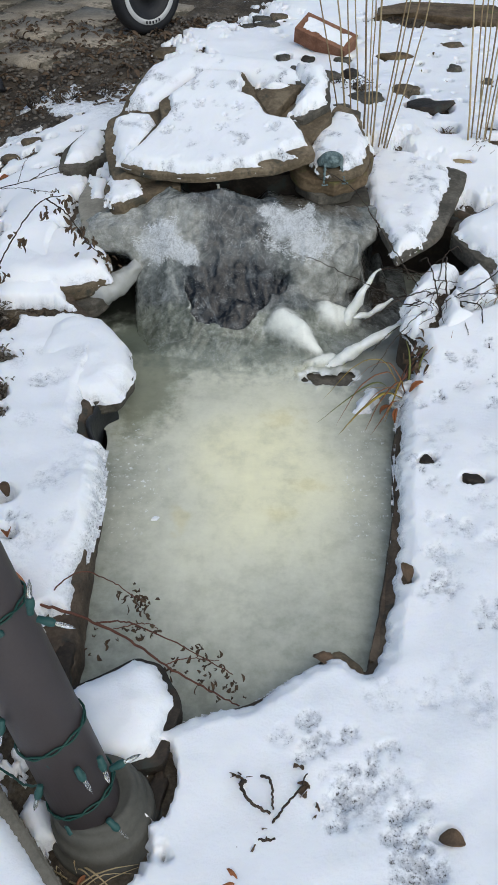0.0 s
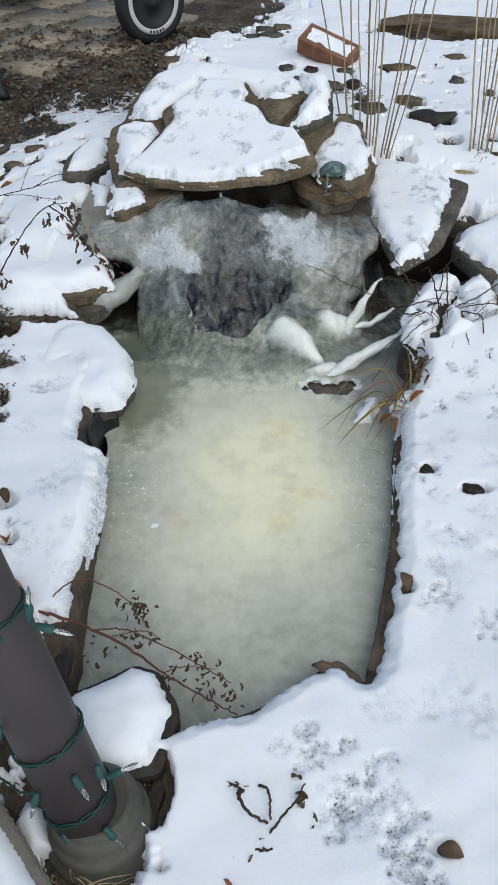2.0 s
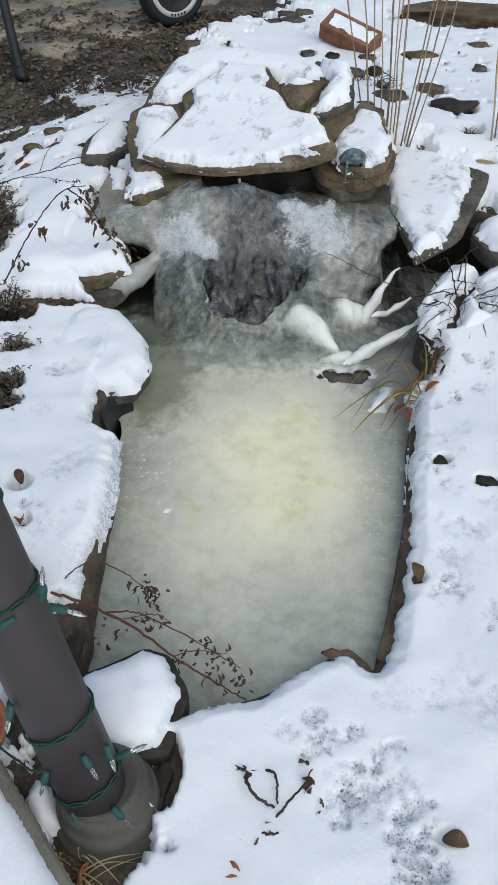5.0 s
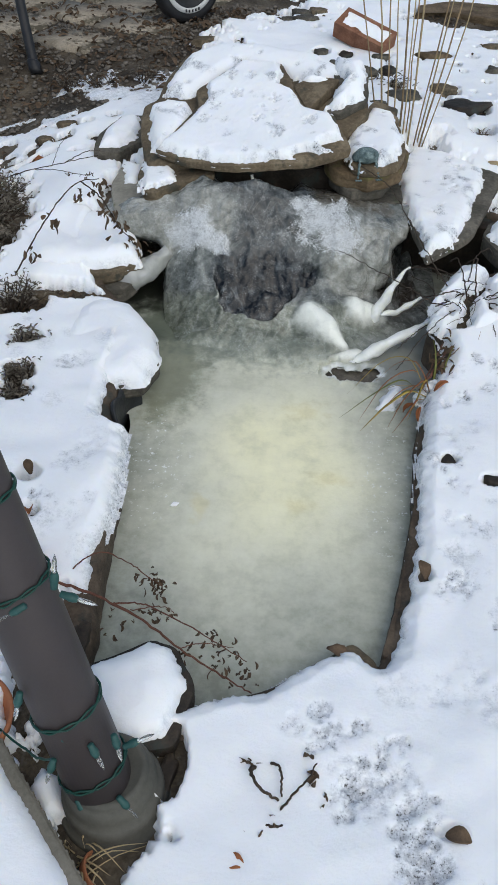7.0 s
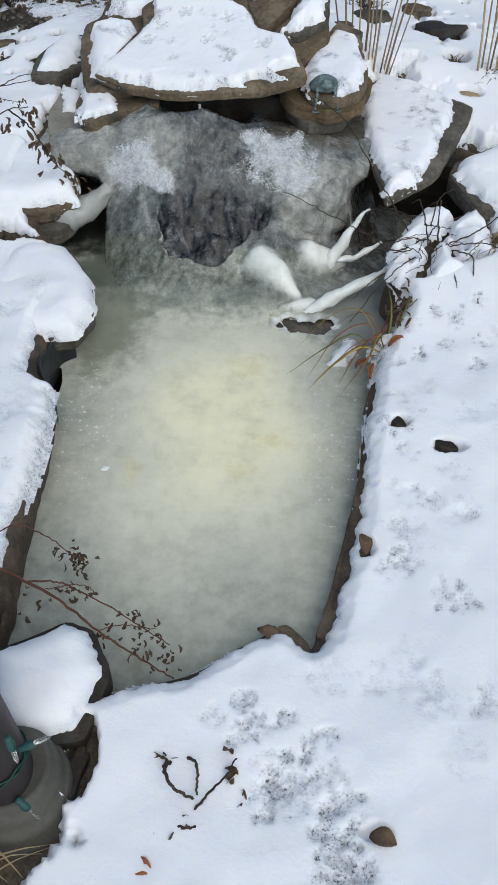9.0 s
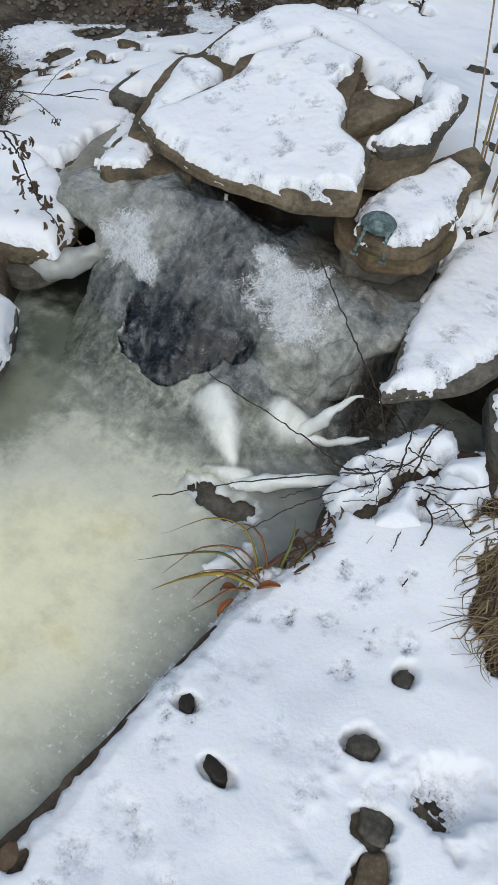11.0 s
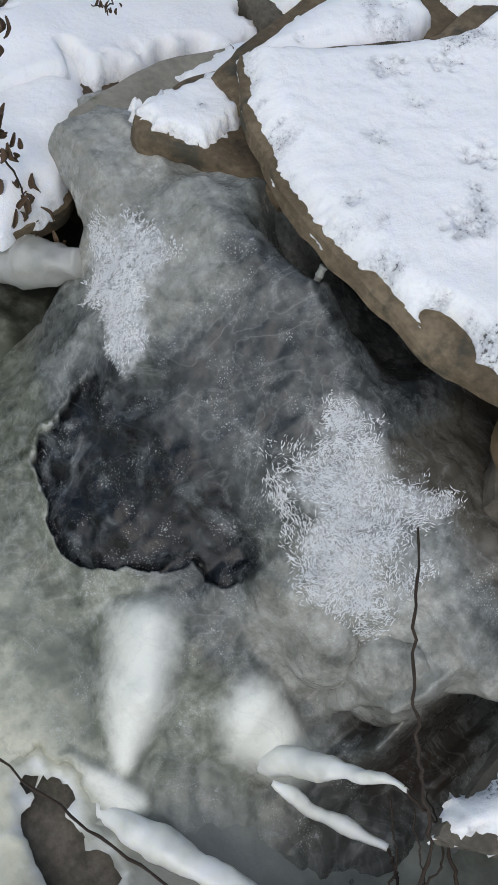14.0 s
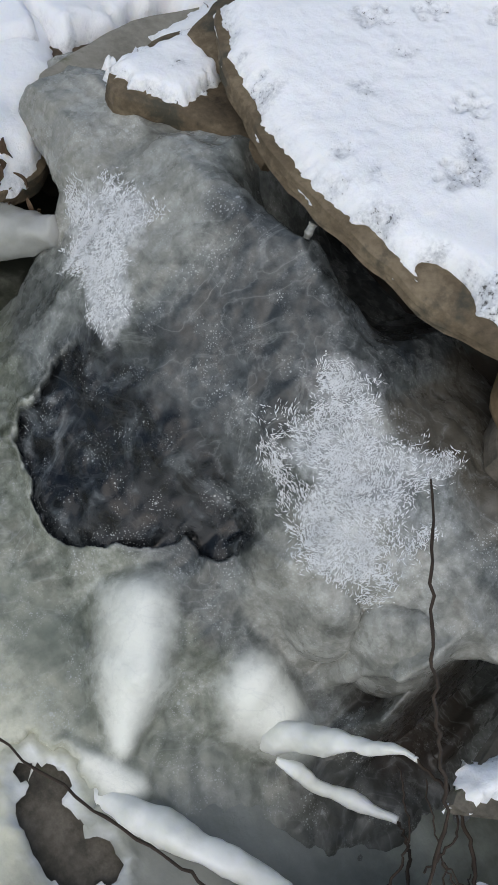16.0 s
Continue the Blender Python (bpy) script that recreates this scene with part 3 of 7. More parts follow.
# places where the ground, a plant or a stone keeps the snow off: x, y, radius across, radius along, depth of snow lost
BARE_BY_THE_POND = [(0.377, 1.094, 0.02, 0.013, 0.022), (0.461, 1.042, 0.026, 0.015, 0.022), (0.605, 1.176, 0.026, 0.022, 0.03), (0.61, 1.289, 0.016, 0.018, 0.025), (0.664, 1.1, 0.028, 0.022, 0.05), (0.69, 1.04, 0.022, 0.045, 0.05), (0.73, 1.177, 0.05, 0.055, 0.03), (0.7, 1.08, 0.13, 0.1, 0.01), (0.318, 0.83, 0.010, 0.016, 0.05), (0.316, 0.392, 0.02, 0.012, 0.02), (-0.14, 0.36, 0.075, 0.05, 0.09), (-0.18, 0.44, 0.11, 0.09, 0.12), (-0.28, 0.6, 0.07, 0.12, 0.1)]
BARE_IN_THE_BANK = [(-0.6, 1.5, 0.08, 0.06, 0.08), (-0.49, 1.545, 0.1, 0.028, 0.07), (-0.525, 1.362, 0.032, 0.022, 0.06), (-0.510, 1.238, 0.032, 0.03, 0.06), (-0.495, 1.175, 0.03, 0.026, 0.06), (-0.405, 0.945, 0.02, 0.018, 0.05), (-0.38, 0.865, 0.014, 0.014, 0.05), (-0.76, 1.8, 0.13, 0.22, 0.07), (-0.92, 2.15, 0.07, 0.04, 0.05), (-0.77, 2.17, 0.05, 0.016, 0.05), (-0.66, 2.32, 0.03, 0.018, 0.05), (-0.98, 2.12, 0.1, 0.08, 0.05)]
BARE_BEHIND = [(-0.46, 1.82, 0.05, 0.012, 0.05), (-0.95, 2.62, 0.14, 0.09, 0.08), (-0.8, 2.6, 0.06, 0.05, 0.08), (-1.15, 2.38, 0.1, 0.12, 0.06), (-0.75, 3.05, 0.45, 0.3, 0.12), (-0.75, 3.6, 0.75, 0.45, 0.14), (-1.3, 3.2, 0.5, 0.5, 0.14), (-0.44, 3.42, 0.22, 0.25, 0.1), (-0.25, 3.42, 0.09, 0.07, 0.06), (-0.13, 3.5, 0.12, 0.1, 0.06), (-0.5, 3.02, 0.10, 0.04, 0.05), (0.7, 3.42, 0.26, 0.14, 0.1), (0.338, 2.5, 0.052, 0.055, 0.06)]
BARE_ON_THE_SLOPE = [(0.475, 2.61, 0.045, 0.042, 0.06), (0.526, 2.46, 0.07, 0.055, 0.06), (0.474, 2.945, 0.066, 0.033, 0.06), (0.655, 2.82, 0.024, 0.024, 0.05), (0.745, 2.7, 0.018, 0.024, 0.05), (0.305, 2.78, 0.025, 0.035, 0.05), (0.29, 2.905, 0.03, 0.022, 0.05), (0.084, 2.92, 0.026, 0.034, 0.05), (0.168, 2.92, 0.02, 0.03, 0.05), (0.23, 2.745, 0.04, 0.024, 0.05), (0.559, 2.81, 0.013, 0.014, 0.04), (0.0, 3.37, 0.05, 0.04, 0.05), (0.06, 3.21, 0.02, 0.024, 0.04)]
BARE_ROUND_STONES = [(-0.05, 3.28, 0.03, 0.03, 0.05), (-0.22, 3.02, 0.022, 0.032, 0.05), (-0.165, 2.98, 0.02, 0.025, 0.05), (-0.532, 2.64, 0.028, 0.035, 0.05), (-0.75, 2.585, 0.055, 0.045, 0.06), (-0.806, 2.77, 0.05, 0.05, 0.06), (-0.541, 2.474, 0.012, 0.015, 0.05), (-0.677, 2.73, 0.014, 0.018, 0.05), (-0.714, 2.26, 0.03, 0.019, 0.05), (-0.685, 2.145, 0.034, 0.022, 0.05), (0.693, 2.34, 0.03, 0.03, 0.05), (0.69, 3.07, 0.04, 0.02, 0.05), (0.33, 2.62, 0.03, 0.03, 0.05)]
BARE_BY_THE_PATIO = [(0.56, 2.31, 0.045, 0.035, 0.06), (0.585, 2.16, 0.03, 0.016, 0.05), (0.72, 2.25, 0.05, 0.03, 0.06), (-0.068, 0.45, 0.022, 0.06, 0.1), (0.4, 1.95, 0.14, 0.3, 0.06), (0.6, 1.85, 0.12, 0.16, 0.05), (-0.4, 1.93, 0.07, 0.12, 0.08), (-0.46, 2.15, 0.07, 0.1, 0.05), (0.08, 2.75, 0.03, 0.02, 0.06), (0.15, 2.7, 0.025, 0.02, 0.05), (0.02, 3.3, 0.05, 0.03, 0.05), (0.675, 1.49, 0.045, 0.075, 0.1), (0.6, 1.6, 0.04, 0.035, 0.07)]
BARE_AMONG_ROOTS = [(0.405, 1.437, 0.007, 0.024, 0.05), (0.372, 1.368, 0.006, 0.022, 0.04), (-0.145, 0.300, 0.044, 0.070, 0.10), (-0.112, 0.245, 0.030, 0.030, 0.08), (0.715, 1.41, 0.028, 0.05, 0.08)]
ROOT_GAP = [(0.345, 1.50), (0.39, 1.475), (0.43, 1.470), (0.475, 1.498), (0.53, 1.522), (0.585, 1.545), (0.61, 1.59), (0.59, 1.68), (0.50, 1.74), (0.40, 1.66), (0.34, 1.56)]
BARE_ON_THE_PATH = [(-0.818, 2.081, 0.070, 0.040, 0.13), (-0.851, 2.284, 0.036, 0.05, 0.13), (-0.85, 2.44, 0.07, 0.06, 0.13), (-0.725, 2.507, 0.07, 0.06, 0.13), (-0.779, 2.587, 0.10, 0.06, 0.13), (-0.651, 2.231, 0.032, 0.030, 0.12), (-0.62, 2.45, 0.05, 0.06, 0.12), (-0.735, 2.115, 0.045, 0.022, 0.12)]
PITS = [(-0.844, 2.197), (-0.822, 2.214), (-0.811, 2.173), (-0.787, 2.157), (-0.743, 2.211), (-0.745, 2.234), (-0.721, 2.264), (-0.696, 2.352), (-0.752, 2.383), (-0.55, 2.20), (-0.60, 2.30), (-0.66, 2.40), (-0.52, 2.34), (-0.58, 2.13)]
BARE_ON_THE_PATH += [(px, py, 0.024, 0.017, 0.08) for px, py in PITS]
BARE = BARE_ON_THE_PATH + BARE_AMONG_ROOTS + BARE_BY_THE_POND + BARE_IN_THE_BANK + BARE_BEHIND + BARE_ON_THE_SLOPE + BARE_ROUND_STONES + BARE_BY_THE_PATIO


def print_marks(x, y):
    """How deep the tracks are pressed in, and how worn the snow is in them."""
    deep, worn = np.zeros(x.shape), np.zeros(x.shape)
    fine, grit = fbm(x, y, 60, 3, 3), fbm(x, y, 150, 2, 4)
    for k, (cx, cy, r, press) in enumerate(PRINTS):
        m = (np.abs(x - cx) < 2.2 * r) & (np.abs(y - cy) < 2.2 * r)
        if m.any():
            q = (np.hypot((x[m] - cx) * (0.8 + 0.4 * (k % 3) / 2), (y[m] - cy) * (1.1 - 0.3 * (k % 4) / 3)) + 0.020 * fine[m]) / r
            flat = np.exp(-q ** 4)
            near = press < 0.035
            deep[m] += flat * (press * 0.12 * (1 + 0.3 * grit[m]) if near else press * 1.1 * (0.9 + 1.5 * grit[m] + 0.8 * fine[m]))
            # near prints are almost flat; this mask's grey shades them
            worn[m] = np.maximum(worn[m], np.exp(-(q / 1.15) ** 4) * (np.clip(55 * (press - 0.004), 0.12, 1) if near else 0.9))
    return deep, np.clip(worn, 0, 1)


def snow_depth(x, y):
    d = 0.034 + 0.018 * drift(x, y, 5, 3, 21) + 0.005 * drift(x, y, 23, 2, 33)
    d = d - 0.012 * sstep(2.3, 2.9, y) - 0.032 * sstep(-0.14, 0.16, y - 3.29 - 1.13 * (x + 0.287)) * sstep(0.35, 0.0, x)
    ragged, grit = fbm(x, y, 26, 4, 41), fbm(x, y, 170, 2, 4)
    d = d - (0.016 * sstep(1.95, 2.2, y) + 0.009 * sstep(2.05, 2.2, y)) * sstep(-0.28, -0.42, x) - 0.008 * sstep(2.2, 2.4, y) * sstep(0.1, 0.2, x)
    d = d - print_marks(x, y)[0]
    d = d - 0.09 * sstep(0.004, -0.012, poly_sd(x, y, ROOT_GAP) + 0.03 * ragged)
    for cx, cy, rx, ry, deep in BARE:
        m = (np.abs(x - cx) < 2.2 * rx) & (np.abs(y - cy) < 2.2 * ry)
        if m.any():
            q = np.hypot((x[m] - cx) / rx, (y[m] - cy) / ry) + 0.9 * ragged[m] + 0.25 * grit[m]
            d[m] -= deep * (1 - (sstep(0.75, 1.20, q) if rx < 0.035 else sstep(0.6, 1.15, q)))
    return np.where((np.abs(x) > 1.52) | (y > 3.9) | (y < -0.7), 0.03, d)


def ground():
    def h(x, y):
        return land(x, y) - 0.004 + 0.012 * fbm(x, y, 40, 3, 61)
    v, f = sheet(spread(-1.5, 1.6, 0.016, True), spread(-0.8, 4.0, 0.016, True), h, lambda x, y: poly_sd(x, y, POND) - 0.012)
    place("ground", mesh_from("ground", v, f, SOIL), label="bare brown garden soil with leaf mould and grit", category="ground", kind="structure")


def snow_ground():
    def brink(x, y):
        bank = sstep(0.0, -0.2, x) * (0.012 - 0.026 * sstep(0.80, 0.90, y) * sstep(1.14, 1.10, y)) + 0.007 * sstep(0.2, 0.25, x) * sstep(0.62, 0.70, y) * sstep(0.97, 0.88, y)
        return poly_sd(x, y, POND) - 0.006 - bank + 0.018 * fbm(x, y, 24, 4, 77) + 0.008 * fbm(x, y, 90, 2, 78)

    def h(x, y):
        e = brink(x, y)
        d = snow_depth(x, y) * np.sqrt(np.clip((e - 0.002) / 0.028, 0, 1)) - 0.012 * (1 - np.clip(e / 0.008, 0, 1))
        return land(x, y) + d

    def level(x, y):
        return np.minimum(brink(x, y) + 0.004, (snow_depth(x, y) + 0.022) * 0.6)
    far = np.array([0.05, 0.15, 0.35, 0.7, 1.3, 2.5, 5, 10, 25, 70, 200, 800])
    xs = np.concatenate([-1.42 - far[::-1], np.arange(-1.42, -0.90, 0.009), np.arange(-0.90, 0.95, 0.0045), np.arange(0.95, 1.4, 0.009), 1.4 + far])
    ys = np.concatenate([-0.6 - far[::-1], np.arange(-0.6, 0.27, 0.03), np.arange(0.27, 1.75, 0.0045), np.arange(1.75, 3.7, 0.0068), 3.7 + far])
    v, f = sheet(xs, ys, h, level)
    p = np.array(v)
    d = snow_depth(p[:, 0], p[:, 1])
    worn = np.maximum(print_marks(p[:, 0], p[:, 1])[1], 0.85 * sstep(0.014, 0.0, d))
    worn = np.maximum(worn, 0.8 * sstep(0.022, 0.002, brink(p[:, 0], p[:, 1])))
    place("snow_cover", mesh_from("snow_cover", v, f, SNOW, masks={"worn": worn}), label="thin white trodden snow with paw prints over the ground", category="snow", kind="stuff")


def pond_wall():
    """The stone and liner rim round the pond, from below the ice up to the soil."""
    pts = resample(POND, 0.018, 0.005, 3)
    n, v, f = len(pts), [], []
    rows = ((0.006, -0.16), (0.002, -0.02), (0.0, 0.30), (0.003, 0.72), (0.010, 0.96), (0.030, 1.0), (0.060, 0.9))
    for off, hh in rows:
        for i, p in enumerate(pts):
            t = pts[(i + 1) % n] - pts[i - 1]
            nrm = Vector((t.y, -t.x)).normalized()
            q = p + nrm * (off + 0.006 * float(fbm(p.x * 3 + hh, p.y * 3, 20, 2, 8)))
            top = float(land(q.x, q.y)) + 0.004
            v.append((q.x, q.y, hh * top if hh > 0 else hh))
    for k in range(len(rows) - 1):
        for i in range(n):
            j = (i + 1) % n
            f.append((k * n + i, k * n + j, (k + 1) * n + j, (k + 1) * n + i))
    place("pond_edge", mesh_from("pond_edge", v, f, EDGE), label="wet brown stone edge round the frozen pond", category="pond edge", kind="structure")
    bv, bf = sheet(np.arange(-0.6, 0.75, 0.05), np.arange(0.4, 2.15, 0.05), lambda x, y: -0.15 + 0 * x)
    place("pond_bottom", mesh_from("pond_bottom", bv, bf, LINER), label="black pond liner under the ice", category="pond liner", kind="structure")


def liner_fold():
    """The black liner standing free of the bank in a notch of the rim."""
    line = curve_pts([(-0.268, 1.288, 0), (-0.293, 1.262, 0), (-0.298, 1.22, 0), (-0.294, 1.17, 0), (-0.270, 1.125, 0), (-0.262, 1.10, 0)], 40)
    v, f = [], []
    for i, p in enumerate(line):
        h = 0.078 + 0.012 * math.sin(i * 0.35) - 0.03 * abs(i / 20 - 1) ** 3
        for off, z in ((0.004, -0.02), (0.006, 0.35 * h), (0.003, 0.8 * h), (0.000, h), (-0.004, h * 1.02), (-0.010, h * 0.9)):
            v.append((p.x + off, p.y, z))
    for i in range(40):
        for k in range(5):
            f.append((i * 6 + k, i * 6 + 6 + k, i * 6 + 7 + k, i * 6 + 1 + k))
    place("liner_fold", mesh_from("liner_fold", v, f, LINER), label="fold of black pond liner in a notch of the rim", category="pond liner", kind="structure")


HOLE = (0.207, 1.444, 0.060, 0.029)      # a thawed gap in the ice


def hole_edge(x, y):
    return np.hypot((x - HOLE[0]) / HOLE[2], (y - HOLE[1]) / HOLE[3]) + 1.4 * fbm(x, y, 36, 4, 19)


def pond_ice():
    def h(x, y):
        z = 0.004 * fbm(x, y, 6, 3, 14) + 0.0015 * fbm(x, y, 40, 3, 15)
        z = z + 0.012 * sstep(1.38, 1.55, y) * (0.5 + fbm(x, y, 14, 3, 18))
        q = hole_edge(x, y)
        return z - 0.006 * (1 - sstep(1.0, 1.25, q)) + 0.004 * np.exp(-((q - 1.25) / 0.15) ** 2)

    def keep(x, y):
        q = hole_edge(x, y)
        recess = np.hypot((x + 0.292) / 0.016, (y - 1.20) / 0.055) - 1 + 0.3 * fbm(x, y, 30, 2, 5)
        return np.minimum(np.minimum(0.03 - poly_sd(x, y, POND), (q - 1.0) * 0.03), recess * 0.04)
    v, f = sheet(np.arange(-0.5, 0.68, 0.005), np.arange(0.5, 2.03, 0.005), h, keep)
    p = np.array(v)
    rim = np.exp(-((hole_edge(p[:, 0], p[:, 1]) - 1.08) / 0.15) ** 2) * np.clip(0.75 + 2 * fbm(p[:, 0], p[:, 1], 60, 2, 21), 0, 1)
    place("pond_ice", mesh_from("pond_ice", v, f, ICE, masks={"rim": rim}), label="milky yellow-grey ice sheet filling the garden pond", category="ice", kind="structure")
    v, f = sheet(np.arange(0.12, 0.36, 0.02), np.arange(1.34, 1.54, 0.02), lambda x, y: -0.014 + 0.006 * fbm(x, y, 30, 3, 2))
    place("pond_water", mesh_from("pond_water", v, f, GREYSTONE), label="dark brown stone and water in a gap of the ice", category="water", kind="structure")


ground()
snow_ground()
pond_wall()
liner_fold()
pond_ice()

# ---- flagstones of the waterfall and the rim ----
def tilted(z0, sx=0.0, sy=0.0, x0=0.0, y0=0.0):
    return lambda x, y: z0 + sx * (np.asarray(x, float) - x0) + sy * (np.asarray(y, float) - y0)


TOP = tilted(-0.1376, 0.101, 0.2539)     # the plane of the big spillway slabs


def slab(name, outline, top, thick, material, label, jitter=0.006, seed=1, relief=0.006, category="flagstone", group=""):
    """A split flagstone: a rough outline, layered broken edges and a slightly uneven face."""
    pts = resample(outline, 0.011, jitter, seed)
    n = len(pts)
    cx, cy = sum(p.x for p in pts) / n, sum(p.y for p in pts) / n
    c = Vector((cx, cy))
    v, f = [], []
    layers = [(-1.0, 0.90), (-0.97, 0.98), (-0.80, 1.0), (-0.62, 0.985), (-0.58, 1.006), (-0.34, 0.994), (-0.30, 1.008), (-0.05, 1.004), (0.0, 0.996)]
    for dz, s in layers:
        for i, p in enumerate(pts):
            k = s + 0.022 * float(fbm(p.x * 2 + dz * 3, p.y * 2, 30, 3, seed + 5))
            q = c + (p - c) * k
            v.append((q.x, q.y, float(top(q.x, q.y)) + dz * thick + relief * 0.5 * float(fbm(q.x, q.y, 16, 3, seed))))
    rings = (0.93, 0.82, 0.66, 0.46, 0.24)
    for s in rings:
        for p in pts:
            q = c + (p - c) * s
            v.append((q.x, q.y, float(top(q.x, q.y)) + 0.002 + relief * float(fbm(q.x, q.y, 16, 4, seed))))
    rows = len(layers) + len(rings)
    for k in range(rows - 1):
        for i in range(n):
            j = (i + 1) % n
            f.append((k * n + i, k * n + j, (k + 1) * n + j, (k + 1) * n + i))
    v.append((cx, cy, float(top(cx, cy)) + 0.002))
    for i in range(n):
        f.append(((rows - 1) * n + i, (rows - 1) * n + (i + 1) % n, len(v) - 1))
    f.append(tuple(reversed(range(n))))
    ob = place(name, mesh_from(name, v, f, material), label=label, category=category, group=group)
    ob.data.set_sharp_from_angle(angle=radians(32))
    return ob


def snow_on(outline, top, thick, inset, label, seed=1, bare=(), marks=0, res=0.005, rag=0.012, paws=()):
    """Snow lying on a stone: a rounded rim, drifted face, bare spots (x, y, rx, ry)."""
    xs = [p[0] for p in outline]
    ys = [p[1] for p in outline]
    rnd = random.Random(seed)
    pits = [(rnd.uniform(min(xs), max(xs)), rnd.uniform(min(ys), max(ys)), rnd.uniform(0.003, 0.009)) for _ in range(marks)]
    for px, py in paws:
        pits += [(px, py, 0.007)] + [(px + 0.013 * math.cos(a + px * 90), py + 0.013 * math.sin(a + px * 90), rnd.uniform(0.004, 0.006)) for a in (0, 1.1, 2.2, 3.3, 4.6)]

    def inner(x, y):
        d = -poly_sd(x, y, outline) - inset + rag * 2 * fbm(x, y, 26, 4, seed) + rag * 1.3 * fbm(x, y, 80, 3, seed + 9) + (rag * 0.7 * fbm(x, y, 230, 2, seed + 13) if marks > 5 else 0)
        for bx, by, rx, ry in bare:
            q = np.hypot((x - bx) / rx, (y - by) / ry) + 0.8 * fbm(x, y, 34, 3, seed + 7)
            d = np.minimum(d, (q - 1) * min(rx, ry))
        return d

    def h(x, y):
        d = inner(x, y)
        body = thick * (1 + 0.6 * drift(x, y, 8, 3, seed + 3) + 0.12 * drift(x, y, 37, 2, seed + 4)) + 0.002 * drift(x, y, 110, 2, seed + 6)
        for px, py, pr in pits:
            body = body - 0.2 * thick * np.exp(-((np.hypot(x - px, y - py) + 0.006 * fbm(x, y, 90, 2, seed)) / pr) ** 4)
        t = np.clip((-poly_sd(x, y, outline) - inset + rag * drift(x, y, 12, 2, seed)) / (thick * 1.35), 0.05, 1)
        z = body * (1 - (1 - t) ** 2) ** 0.6 * np.sqrt(np.clip(d / 0.007, 0, 1)) - 0.012 * np.clip(-d / 0.005, 0, 1)
        return top(x, y) + z + 0.003
    v, f = sheet(np.arange(min(xs) - 0.01, max(xs) + 0.01, res), np.arange(min(ys) - 0.01, max(ys) + 0.01, res), h, lambda x, y: inner(x, y) + 0.005)
    p = np.array(v)
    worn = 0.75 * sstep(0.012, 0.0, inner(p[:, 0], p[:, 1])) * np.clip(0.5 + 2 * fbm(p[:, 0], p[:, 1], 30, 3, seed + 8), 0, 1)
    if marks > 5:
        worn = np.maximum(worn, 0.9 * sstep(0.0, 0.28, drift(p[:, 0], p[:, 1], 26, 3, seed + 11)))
    # pits turn grey too, for the shade inside them
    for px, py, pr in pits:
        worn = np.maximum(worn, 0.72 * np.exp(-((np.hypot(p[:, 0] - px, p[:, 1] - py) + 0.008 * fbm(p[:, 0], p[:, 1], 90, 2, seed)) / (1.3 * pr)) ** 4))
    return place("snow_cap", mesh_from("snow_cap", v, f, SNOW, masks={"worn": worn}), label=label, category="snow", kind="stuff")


def shifted(top, dz):
    return lambda x, y: top(x, y) + dz


MAIN = [(-0.324, 1.905), (-0.259, 1.868), (-0.147, 1.838), (-0.05, 1.830), (0.059, 1.838), (0.168, 1.872), (0.122, 2.007), (0.058, 2.035), (0.012, 2.13), (-0.025, 2.233), (-0.133, 2.25), (-0.245, 2.135), (-0.225, 2.073), (-0.252, 2.02), (-0.285, 1.965)]
BACK = [(-0.333, 1.89), (-0.352, 1.932), (-0.368, 1.999), (-0.382, 2.069), (-0.384, 2.13), (-0.354, 2.15), (-0.340, 2.231), (-0.299, 2.341), (-0.207, 2.383), (-0.09, 2.368), (0.0, 2.33), (0.08, 2.297), (0.15, 2.235), (0.20, 2.16), (0.212, 2.06), (0.16, 1.995), (0.0, 1.93), (-0.2, 1.90)]
slab("flagstone", BACK, shifted(TOP, -0.032), 0.035, SAND, "broad brown sandstone flag under the spillway slab", seed=3)
slab("flagstone", MAIN, shifted(TOP, -0.004), 0.021, SAND, "large brown sandstone spillway slab over the frozen fall", seed=4)
snow_on(MAIN, shifted(TOP, -0.004), 0.018, 0.010, "snow on the big spillway slab with paw prints", 4, ((0.145, 1.885, 0.05, 0.022), (0.02, 2.15, 0.05, 0.05), (-0.10, 2.26, 0.09, 0.014), (-0.24, 2.11, 0.03, 0.05), (0.06, 1.855, 0.03, 0.012)), 26, res=0.0028, rag=0.006, paws=((-0.10, 2.16), (-0.155, 2.165), (-0.03, 2.06), (-0.07, 1.985), (-0.205, 1.995), (-0.18, 2.04), (-0.13, 2.085), (0.03, 2.065), (0.075, 2.04), (0.06, 1.96), (-0.02, 1.92)))
snow_on([(-0.338, 1.935), (-0.356, 2.01), (-0.364, 2.105), (-0.32, 2.125), (-0.262, 2.11), (-0.235, 2.06), (-0.25, 1.98), (-0.285, 1.94), (-0.31, 1.915)], shifted(TOP, -0.032), 0.030, 0.002, "snow on the end of the lower sandstone flag", 5, marks=12, res=0.0035)
snow_on([(-0.342, 2.16), (-0.328, 2.235), (-0.288, 2.33), (-0.207, 2.37), (-0.09, 2.356), (0.0, 2.32), (0.075, 2.287), (0.14, 2.23), (0.15, 2.16), (0.056, 2.175), (-0.03, 2.225), (-0.135, 2.256), (-0.2, 2.20), (-0.24, 2.15), (-0.29, 2.14)], shifted(TOP, -0.032), 0.026, 0.004, "snow along the back of the lower sandstone flag", 6, marks=20, res=0.0042)
CHIP = [(0.012, 2.128), (0.055, 2.032), (0.135, 2.146), (0.06, 2.165)]
